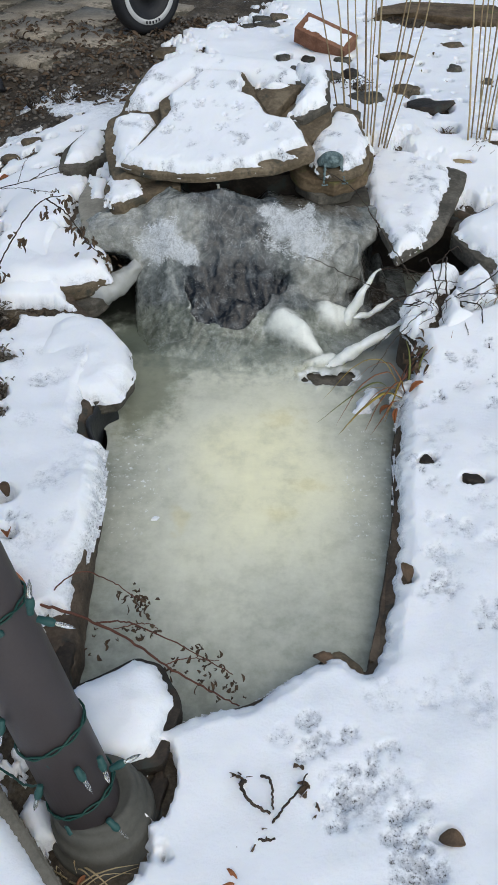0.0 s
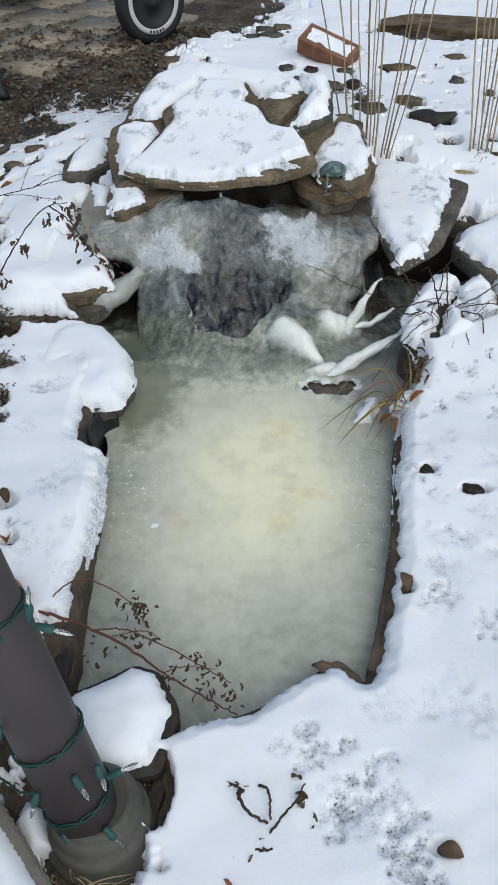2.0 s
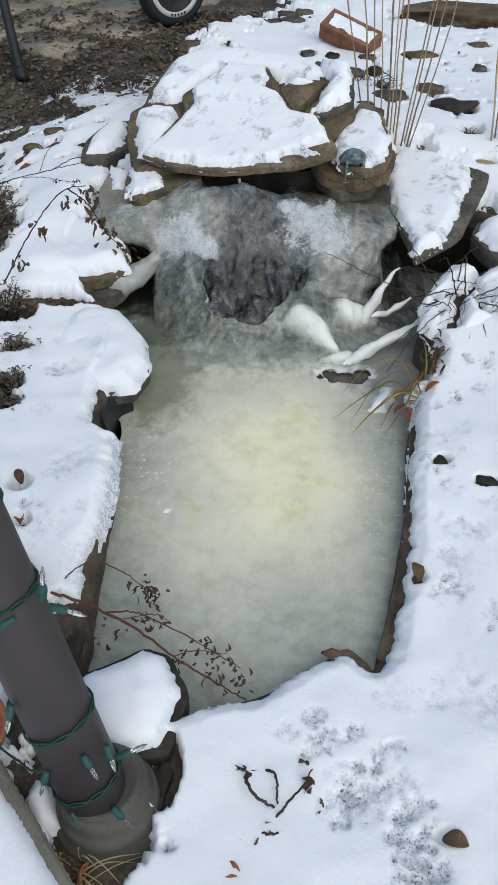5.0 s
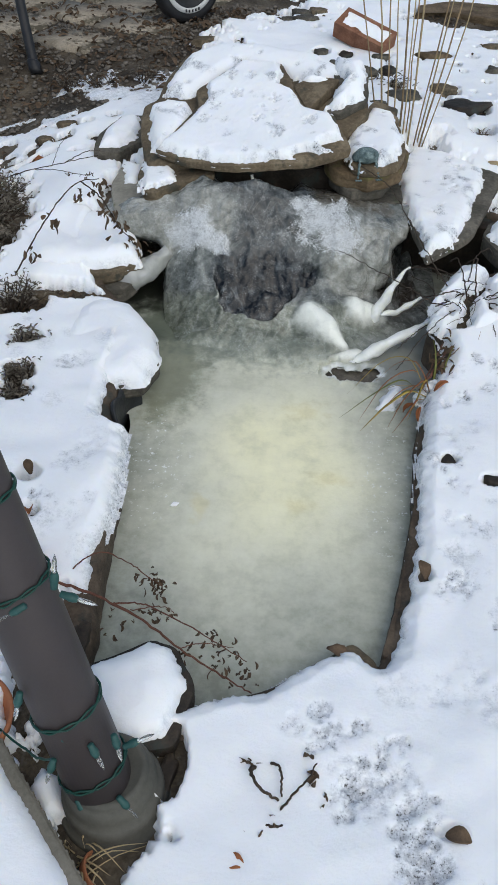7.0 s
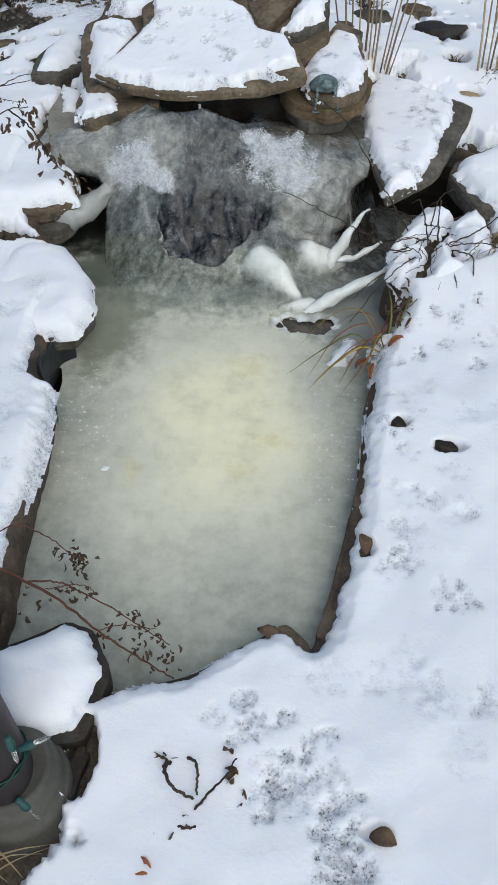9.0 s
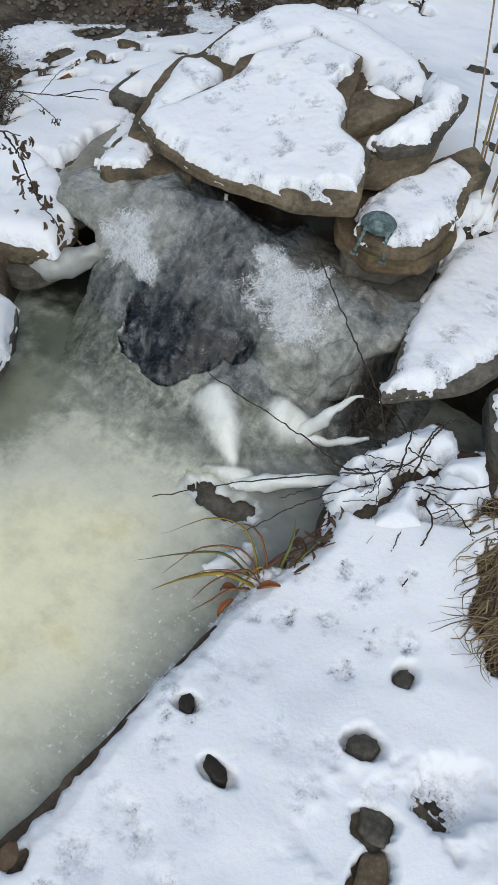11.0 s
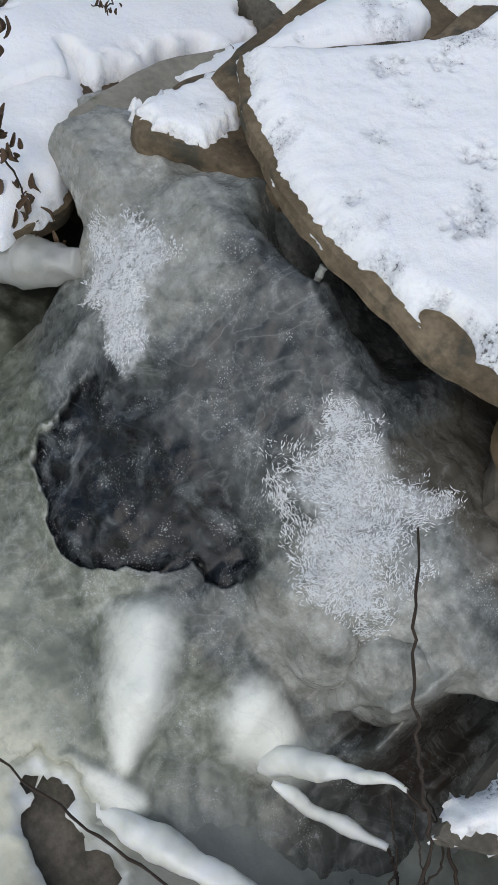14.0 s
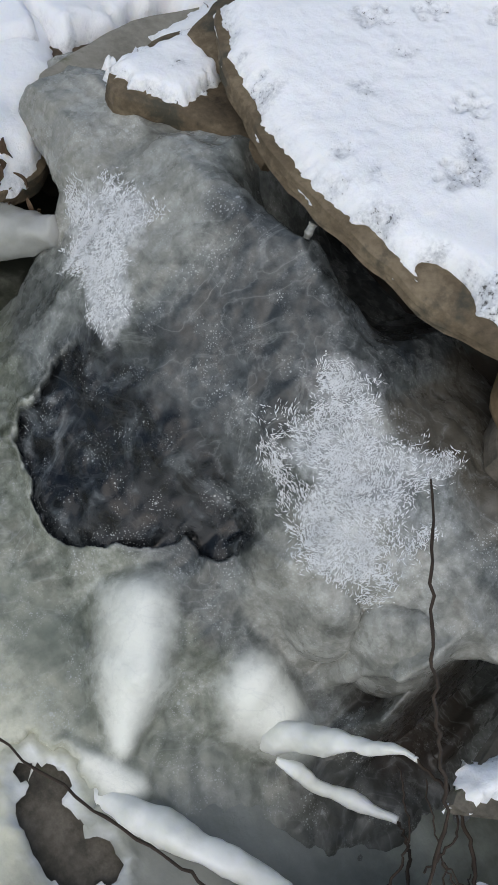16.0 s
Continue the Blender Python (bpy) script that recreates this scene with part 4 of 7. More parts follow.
slab("flagstone", CHIP, shifted(TOP, 0.0), 0.028, SAND, "small dark brown wedge of sandstone on the slab", seed=7, jitter=0.004)
snow_on([(0.05, 2.13), (0.12, 2.14), (0.06, 2.165), (0.03, 2.15)], shifted(TOP, 0.0), 0.012, 0.004, "patch of snow on the small sandstone wedge", 8)
EARS = [(0.094, 2.044), (0.138, 2.022), (0.205, 2.075), (0.208, 2.15), (0.208, 2.222), (0.156, 2.232), (0.105, 2.262), (0.107, 2.204), (0.135, 2.15)]
slab("flagstone", EARS, shifted(TOP, -0.014), 0.022, GREYSTONE, "grey mossy stone beside the spillway slab", seed=9)
snow_on(EARS, shifted(TOP, -0.014), 0.026, 0.010, "rounded snow on the grey mossy stone", 10, marks=8, res=0.0035)
LEFTW = [(-0.335, 1.80), (-0.30, 1.785), (-0.255, 1.83), (-0.165, 1.865), (-0.20, 1.96), (-0.36, 1.99), (-0.365, 1.88)]
LW = tilted(0.262, 0.10, 0.06, -0.26, 1.86)
slab("flagstone", LEFTW, LW, 0.04, SAND, "brown sandstone wedge under the slab, beside the ice", seed=11, jitter=0.004)
snow_on([(-0.350, 1.84), (-0.332, 1.803), (-0.300, 1.798), (-0.258, 1.832), (-0.268, 1.88), (-0.295, 1.93), (-0.36, 1.97)], LW, 0.014, 0.002, "snow on the sandstone wedge", 12, marks=12, res=0.003, rag=0.016)
LEFTS = [(-0.405, 1.765), (-0.36, 1.755), (-0.345, 1.85), (-0.37, 1.99), (-0.425, 2.02), (-0.44, 1.90)]
LS = tilted(0.212, 0.05, 0.08, -0.4, 1.85)
slab("flagstone", LEFTS, LS, 0.10, PALE, "pale grey upright stone glazed with ice", seed=13)
snow_on([(-0.405, 1.90), (-0.37, 1.90), (-0.37, 1.99), (-0.43, 2.02)], LS, 0.012, 0.004, "snow on the pale grey stone", 14)
LEFTB = [(-0.525, 2.06), (-0.45, 2.06), (-0.395, 2.13), (-0.40, 2.27), (-0.48, 2.27), (-0.53, 2.16)]
LB = tilted(0.232, 0.05, 0.10, -0.46, 2.12)
slab("flagstone", LEFTB, LB, 0.06, GREYSTONE, "grey flagstone at the shoulder of the waterfall", seed=15)
snow_on([(-0.515, 2.08), (-0.45, 2.075), (-0.405, 2.14), (-0.41, 2.25), (-0.48, 2.25), (-0.515, 2.16)], LB, 0.024, 0.006, "snow on the grey shoulder stone", 16)
RU = [(0.155, 1.93), (0.165, 1.885), (0.195, 1.864), (0.25, 1.868), (0.285, 1.895), (0.305, 1.95), (0.31, 2.0), (0.285, 2.13), (0.22, 2.16), (0.16, 2.03)]
RT = tilted(0.318, 0.02, 0.12, 0.22, 1.95)
slab("flagstone", RU, RT, 0.022, SAND, "brown layered stone holding a small ornament", seed=19, jitter=0.012)
snow_on(RU, RT, 0.022, 0.008, "snow on the brown layered stone", 20, ((0.200, 1.890, 0.030, 0.030), (0.22, 1.868, 0.05, 0.008)), marks=8, res=0.0035)
slab("flagstone", [(0.10, 1.95), (0.135, 1.885), (0.175, 1.868), (0.225, 1.862), (0.262, 1.882), (0.302, 1.91), (0.315, 1.98), (0.29, 2.12), (0.15, 2.10)], tilted(0.294, 0.0, 0.10, 0.22, 1.95), 0.038, RUST, "rusty brown sandstone layer under the ledge", seed=21, jitter=0.016)
slab("flagstone", [(0.12, 1.95), (0.18, 1.865), (0.262, 1.89), (0.305, 1.98), (0.28, 2.11), (0.16, 2.09)], tilted(0.258, 0.0, 0.10, 0.22, 1.95), 0.034, GREYSTONE, "dark mossy stone layer under the ledge", seed=24, jitter=0.016)
slab("flagstone", [(0.20, 1.90), (0.27, 1.855), (0.315, 1.90), (0.30, 2.05), (0.22, 2.04)], tilted(0.215), 0.045, GREYSTONE, "mossy green-grey stone below the ledge", seed=22)
slab("flagstone", [(0.21, 2.17), (0.27, 2.12), (0.30, 2.2), (0.24, 2.26)], tilted(0.33), 0.04, SAND, "brown corner stone behind the ledge", seed=23)
RS = [(0.362, 1.668), (0.335, 1.80), (0.312, 1.92), (0.305, 2.12), (0.36, 2.22), (0.46, 2.19), (0.59, 2.09), (0.575, 2.03), (0.505, 1.845), (0.485, 1.795), (0.43, 1.73)]
RSP = tilted(0.186, 0.03, 0.045, 0.36, 1.67)
slab("flagstone", RS, RSP, 0.024, GREYSTONE, "big grey-brown flagstone bridging a hollow by the pond", seed=25)
snow_on([(0.362, 1.668), (0.335, 1.80), (0.312, 1.92), (0.305, 2.12), (0.36, 2.215), (0.45, 2.185), (0.545, 2.10), (0.535, 2.03), (0.478, 1.86), (0.455, 1.785), (0.42, 1.73)], RSP, 0.022, 0.003, "smooth snow on the flagstone by the hollow", 26, (), 30, res=0.0042, paws=((0.44, 1.95), (0.40, 1.84), (0.47, 2.08)))
RS2 = [(0.525, 1.85), (0.505, 1.79), (0.56, 1.69), (0.62, 1.645), (0.75, 1.66), (0.80, 1.85), (0.66, 1.95)]
RSP2 = tilted(0.185, 0.02, 0.06, 0.6, 1.75)
slab("flagstone", RS2, RSP2, 0.045, GREYSTONE, "brown flagstone over a dark hollow", seed=27)
snow_on(RS2, RSP2, 0.028, 0.012, "snow on the flagstone over the hollow", 28)
LOBE = [(-0.45, 1.50), (-0.40, 1.545), (-0.325, 1.54), (-0.255, 1.44), (-0.228, 1.345), (-0.252, 1.268), (-0.31, 1.25), (-0.40, 1.27), (-0.48, 1.36)]
LP = tilted(0.078)
slab("flagstone", LOBE, LP, 0.04, GREYSTONE, "flat grey rim stone overhanging the pond", seed=29)
snow_on(LOBE, LP, 0.036, 0.002, "thick rounded snow on the overhanging rim stone", 30, rag=0.006)
LF = [(-0.335, 1.735), (-0.322, 1.645), (-0.42, 1.605), (-0.58, 1.60), (-0.66, 1.72), (-0.55, 1.86), (-0.42, 1.82)]
LFP = tilted(0.135, 0.0, 0.10, -0.4, 1.65)
slab("flagstone", LF, LFP, 0.035, SAND, "layered brown flagstone under deep snow", seed=31)
snow_on(LF, LFP, 0.036, 0.004, "deep soft snow on the layered flagstone", 32, ((-0.47, 1.60, 0.04, 0.02),), rag=0.01)
slab("flagstone", [(-0.33, 1.66), (-0.36, 1.60), (-0.50, 1.57), (-0.64, 1.58), (-0.60, 1.7), (-0.40, 1.75)], tilted(0.093), 0.04, GREYSTONE, "lower grey flagstone of the bank", seed=33)
HEART = [(-0.225, 0.585), (-0.189, 0.603), (-0.158, 0.620), (-0.134, 0.640), (-0.094, 0.630), (-0.060, 0.57), (-0.066, 0.512), (-0.072, 0.475), (-0.14, 0.462), (-0.205, 0.48)]
HP = tilted(0.070)
slab("flagstone", [((x + 0.135) * 1.06 - 0.132, (y - 0.54) * 1.06 + 0.54) for x, y in HEART], HP, 0.06, RIM, "dark wet rim stone at the pond's corner", seed=35)
snow_on(HEART, HP, 0.036, 0.004, "heart-shaped pillow of snow on the corner stone", 36, ((-0.158, 0.632, 0.02, 0.014),), rag=0.010)
slab("flagstone", [(0.15, 0.665), (0.195, 0.70), (0.235, 0.66), (0.22, 0.62), (0.15, 0.63)], tilted(0.030, 0, -0.2, 0.19, 0.66), 0.03, SAND, "brown edging stone at the pond's corner", seed=37)
slab("flagstone", [(0.240, 0.672), (0.258, 0.745), (0.272, 0.81), (0.290, 0.88), (0.304, 0.895), (0.311, 0.865), (0.304, 0.80), (0.288, 0.745), (0.266, 0.68)], tilted(0.031), 0.05, EDGE, "long brown edging stone along the pond, half under snow", seed=38, jitter=0.004)
slab("flagstone", [(0.298, 0.925), (0.312, 1.02), (0.322, 1.12), (0.336, 1.21), (0.352, 1.20), (0.344, 1.10), (0.334, 1.0), (0.318, 0.915)], tilted(0.042), 0.06, EDGE, "narrow dark edging stone along the pond", seed=39, jitter=0.004)


def rubble():
    """The dark rock core that carries the slabs and closes the hollows behind."""
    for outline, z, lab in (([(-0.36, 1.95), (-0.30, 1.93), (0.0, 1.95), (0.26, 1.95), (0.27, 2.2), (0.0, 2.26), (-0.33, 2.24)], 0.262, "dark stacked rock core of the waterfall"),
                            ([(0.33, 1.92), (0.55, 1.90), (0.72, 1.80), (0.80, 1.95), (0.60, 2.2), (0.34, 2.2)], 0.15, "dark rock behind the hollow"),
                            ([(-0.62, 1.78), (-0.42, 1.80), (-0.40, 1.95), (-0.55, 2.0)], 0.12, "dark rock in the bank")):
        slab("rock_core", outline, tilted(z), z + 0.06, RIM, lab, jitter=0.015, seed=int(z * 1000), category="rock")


rubble()


def on_roots(x, y):
    return land(x, y) + 0.010


# snow caught in separate clumps on the roots
snow_on([(0.362, 1.556), (0.395, 1.596), (0.421, 1.648), (0.458, 1.690), (0.488, 1.698), (0.521, 1.667), (0.503, 1.642), (0.460, 1.608), (0.408, 1.568), (0.390, 1.534)], on_roots, 0.034, -0.002, "long clump of snow on the tangled roots", 84, ((0.405, 1.577, 0.010, 0.005), (0.47, 1.632, 0.012, 0.004)), rag=0.014, res=0.004)
snow_on([(0.368, 1.503), (0.379, 1.530), (0.407, 1.565), (0.432, 1.573), (0.448, 1.556), (0.436, 1.527), (0.420, 1.490), (0.392, 1.480)], on_roots, 0.030, -0.002, "ring-shaped clump of snow on the tangled roots", 85, ((0.398, 1.519, 0.015, 0.007), (0.418, 1.536, 0.010, 0.007), (0.424, 1.503, 0.008, 0.005)), rag=0.012, res=0.004)
snow_on([(0.503, 1.539), (0.517, 1.577), (0.498, 1.612), (0.518, 1.648), (0.560, 1.680), (0.580, 1.634), (0.576, 1.586), (0.600, 1.545), (0.575, 1.535), (0.552, 1.545), (0.525, 1.529)], on_roots, 0.036, -0.002, "broad clump of snow on the tangled roots", 86, ((0.545, 1.612, 0.014, 0.004), (0.53, 1.566, 0.006, 0.010)), rag=0.014, res=0.004)
snow_on([(0.461, 1.527), (0.466, 1.570), (0.494, 1.604), (0.509, 1.592), (0.499, 1.569), (0.504, 1.533), (0.535, 1.505), (0.495, 1.478), (0.455, 1.462), (0.455, 1.494)], on_roots, 0.034, -0.002, "clump of snow reaching from the bank onto the roots", 87, ((0.487, 1.583, 0.006, 0.010),), rag=0.012, res=0.004)


# ---- the frozen waterfall ----
def boss(x, y, a, b, ra, rb, high):
    """A soft rounded swelling along the line from a to b."""
    ex, ey = b[0] - a[0], b[1] - a[1]
    t = np.clip(((x - a[0]) * ex + (y - a[1]) * ey) / (ex * ex + ey * ey), 0, 1)
    d = np.hypot(x - a[0] - t * ex, y - a[1] - t * ey) / (ra + (rb - ra) * t)
    return high * (ra + (rb - ra) * t) * np.clip(1 - (d / 1.25) ** 2, 0, 1) ** 1.6


# white ice grown round roots: start, end, radius there, radius here, height
MILKY = [((0.092, 1.587), (0.138, 1.557), 0.036, 0.036, 0.85), ((0.138, 1.557), (0.178, 1.525), 0.036, 0.015, 0.8), ((0.150, 1.482), (0.215, 1.513), 0.010, 0.016, 0.4),
         ((0.216, 1.640), (0.264, 1.656), 0.040, 0.026, 0.75)]


def bosses(x, y):
    """Icicles and roots that the shelf has swallowed."""
    z = 0.0
    for s in MILKY:
        z = np.maximum(z, boss(x, y, *s))
    return z


def milky(x, y):
    out = np.zeros(np.shape(x))
    for a, b, ra, rb, high in MILKY:
        ex, ey = b[0] - a[0], b[1] - a[1]
        t = np.clip(((x - a[0]) * ex + (y - a[1]) * ey) / (ex * ex + ey * ey), 0, 1)
        d = np.hypot(x - a[0] - t * ex, y - a[1] - t * ey) / (ra + (rb - ra) * t)
        out = np.maximum(out, sstep(1.5, 0.2, d) * np.clip(1.0 - 0.75 * np.exp(-t * 3) * (ra < 0.02), 0, 1))
    return out


# cross-sections of the fall, from the left cavity to the right hollow: place across, then distances and heights from the pond inwards
LEFT_SECTIONS = [(-0.46, [1.36, 1.70, 1.775, 1.787, 1.81, 1.85, 1.97], [-0.03, -0.02, 0.0, 0.165, 0.187, 0.18, 0.15]),
                 (-0.39, [1.36, 1.70, 1.718, 1.73, 1.747, 1.80, 1.84, 1.97], [-0.03, -0.02, 0.0, 0.165, 0.205, 0.220, 0.208, 0.17]),
                 (-0.30, [1.36, 1.62, 1.668, 1.69, 1.725, 1.747, 1.80, 1.97], [-0.03, -0.015, 0.0, 0.085, 0.192, 0.220, 0.236, 0.20]),
                 (-0.25, [1.36, 1.55, 1.61, 1.66, 1.70, 1.74, 1.80, 1.97], [-0.03, -0.01, 0.018, 0.058, 0.125, 0.214, 0.250, 0.21])]
FACE_SECTIONS = [(-0.19, [1.36, 1.50, 1.55, 1.60, 1.64, 1.69, 1.72, 1.79, 1.84, 1.97], [-0.03, -0.008, 0.020, 0.057, 0.096, 0.172, 0.215, 0.272, 0.278, 0.24]),
                 (-0.12, [1.36, 1.46, 1.52, 1.57, 1.595, 1.64, 1.705, 1.79, 1.815, 1.86, 1.97], [-0.03, -0.008, 0.020, 0.052, 0.084, 0.122, 0.207, 0.278, 0.276, 0.21, 0.18]),
                 (-0.06, [1.36, 1.44, 1.50, 1.55, 1.60, 1.63, 1.735, 1.815, 1.84, 1.88, 1.97], [-0.03, -0.008, 0.015, 0.040, 0.088, 0.118, 0.222, 0.284, 0.272, 0.205, 0.18]),
                 (0.0, [1.36, 1.44, 1.50, 1.55, 1.60, 1.70, 1.79, 1.82, 1.85, 1.89, 1.97], [-0.03, -0.008, 0.012, 0.032, 0.078, 0.174, 0.260, 0.270, 0.252, 0.20, 0.18])]
INNER_SECTIONS = [(0.05, [1.36, 1.42, 1.48, 1.545, 1.60, 1.65, 1.69, 1.73, 1.80, 1.825, 1.87, 1.97], [-0.03, -0.008, 0.010, 0.027, 0.060, 0.088, 0.125, 0.192, 0.258, 0.262, 0.252, 0.22]),
                  (0.09, [1.36, 1.41, 1.46, 1.545, 1.60, 1.66, 1.695, 1.718, 1.74, 1.80, 1.83, 1.88, 1.97], [-0.03, -0.008, 0.008, 0.036, 0.062, 0.088, 0.106, 0.165, 0.205, 0.250, 0.248, 0.235, 0.20]),
                  (0.145, [1.36, 1.40, 1.45, 1.545, 1.60, 1.665, 1.676, 1.688, 1.745, 1.80, 1.84, 1.89, 1.97], [-0.03, -0.008, 0.006, 0.040, 0.062, 0.088, 0.104, 0.158, 0.211, 0.240, 0.240, 0.232, 0.20])]
RIGHT_SECTIONS = [(0.19, [1.36, 1.41, 1.46, 1.55, 1.62, 1.68, 1.694, 1.705, 1.75, 1.80, 1.85, 1.91, 1.97], [-0.03, -0.008, 0.002, 0.027, 0.048, 0.070, 0.118, 0.152, 0.203, 0.226, 0.228, 0.220, 0.20]),
                  (0.228, [1.36, 1.42, 1.48, 1.56, 1.64, 1.708, 1.725, 1.742, 1.77, 1.85, 1.97], [-0.03, -0.008, 0.0, 0.016, 0.034, 0.060, 0.120, 0.168, 0.198, 0.221, 0.18]),
                  (0.275, [1.36, 1.50, 1.60, 1.68, 1.696, 1.707, 1.726, 1.775, 1.87, 1.97], [-0.03, -0.004, 0.012, 0.030, 0.060, 0.148, 0.172, 0.197, 0.215, 0.18]),
                  (0.325, [1.36, 1.50, 1.62, 1.74, 1.76, 1.778, 1.80, 1.875, 1.97], [-0.03, -0.010, 0.004, 0.015, 0.024, 0.158, 0.184, 0.208, 0.18]),
                  (0.37, [1.36, 1.62, 1.82, 1.97], [-0.03, 0.0, 0.02, 0.06])]
SECTIONS = LEFT_SECTIONS + FACE_SECTIONS + INNER_SECTIONS + RIGHT_SECTIONS


def foot_line(x):
    """Where the curtain's foot stands, side to side."""
    return np.interp(x, [-0.45, -0.39, -0.30, -0.25, 0.09, 0.145, 0.19, 0.228, 0.275, 0.325, 0.40], [1.775, 1.72, 1.67, 1.65, 1.69, 1.668, 1.684, 1.708, 1.69, 1.755, 1.80])


def fall_base(x, y):
    """The face of the frozen fall, lofted through its cross-sections."""
    x, y = np.broadcast_arrays(np.asarray(x, float), np.asarray(y, float))
    at = np.array([s[0] for s in SECTIONS])
    zs = np.stack([np.interp(y, s[1], s[2]) for s in SECTIONS])
    xc = np.clip(x, at[0], at[-1] - 1e-6)
    i = np.clip(np.searchsorted(at, xc, "right") - 1, 0, len(at) - 2)
    t = (xc - at[i]) / (at[i + 1] - at[i])
    return np.take_along_axis(zs, i[None], 0)[0] * (1 - t) + np.take_along_axis(zs, i[None] + 1, 0)[0] * t


def fall_height(x, y):
    return fall_base(x, y) + bosses(x, y)


def face_y(x, v):
    """How far in the face lies where its distance and height add up to v."""
    ys = np.linspace(1.40, 1.90, 400)
    return np.interp(v, np.maximum.accumulate(ys + fall_base(np.full(400, x), ys)), ys)


def fall_noise(x, y):
    up = sstep(1.97, 1.86, y) * sstep(1.42, 1.54, y)
    calm = 1 - 0.97 * milky(x, y)
    knobs = 0.022 * fbm(x, y, 17, 2, 58) * sstep(0.10, 0.18, x) * sstep(1.64, 1.69, y)
    return up * calm * (0.020 * fbm(x * 1.3, y, 9, 3, 50) + 0.012 * fbm(x, y, 24, 3, 51) + 0.006 * fbm(x, y, 60, 3, 52) + 0.006 * fbm(x * 3, y * 0.6, 14, 2, 53) + knobs)


# outlines on the unrolled face: place across, then distance and height added up
CLEAR_ICE = [(-0.142, 1.745), (-0.128, 1.674), (-0.107, 1.643), (-0.082, 1.632), (-0.042, 1.622), (-0.017, 1.613), (0.009, 1.633), (0.030, 1.681), (0.048, 1.714), (0.061, 1.744), (0.084, 1.746),
             (0.103, 1.753), (0.118, 1.795), (0.092, 1.850), (0.066, 1.862), (0.045, 1.905), (-0.010, 1.935), (-0.075, 1.905), (-0.140, 1.820)]
SMOKY_ICE = [(-0.150, 1.720), (-0.10, 1.66), (0.0, 1.62), (0.09, 1.75), (0.11, 1.83), (0.055, 1.93), (0.05, 2.03), (0.075, 2.09), (0.08, 2.3), (-0.12, 2.3), (-0.11, 2.09), (-0.075, 2.00), (-0.115, 1.90), (-0.145, 1.80)]
# brown surface and painted shade under the slab's right end
BROWN_SHADE = [(0.09, 2.06), (0.15, 2.045), (0.22, 2.03), (0.27, 2.04), (0.28, 2.3), (0.06, 2.3)]
# shade below the slab's lip, laid over the ice as a dark tone
SLAB_SHADE = [(-0.13, 2.05), (-0.05, 2.02), (0.03, 2.045), (0.085, 2.075), (0.09, 2.3), (-0.13, 2.3)]
FROST_RIGHT = [(0.038, 2.034), (0.057, 2.058), (0.082, 2.036), (0.113, 2.038), (0.156, 2.064), (0.160, 2.030), (0.188, 2.001), (0.192, 1.952), (0.208, 1.919), (0.191, 1.880), (0.158, 1.869), (0.134, 1.867),
               (0.104, 1.888), (0.102, 1.928), (0.076, 1.905), (0.055, 1.917), (0.050, 1.957), (0.070, 1.972), (0.048, 1.998)]
FROST_LEFT = [(-0.262, 1.900), (-0.221, 1.960), (-0.180, 1.988), (-0.162, 1.966), (-0.162, 1.938), (-0.144, 1.910), (-0.122, 1.877), (-0.126, 1.838), (-0.158, 1.842), (-0.190, 1.848), (-0.230, 1.850)]
PALE_LEFT = [(-0.46, 1.90), (-0.30, 1.86), (-0.20, 1.84), (-0.14, 1.86), (-0.12, 1.93), (-0.13, 2.06), (-0.46, 2.10)]
PALE_RIGHT = [(0.11, 1.82), (0.15, 1.76), (0.24, 1.76), (0.34, 1.86), (0.36, 2.02), (0.27, 2.00), (0.19, 1.98), (0.11, 1.92)]


def patch(x, v, outline, soft, rag, scale, seed):
    """1 well inside an outline on the face, 0 outside, with a ragged border."""
    return sstep(soft, -soft, poly_sd(x, v, outline) + rag * fbm(x, v, scale, 4, seed))


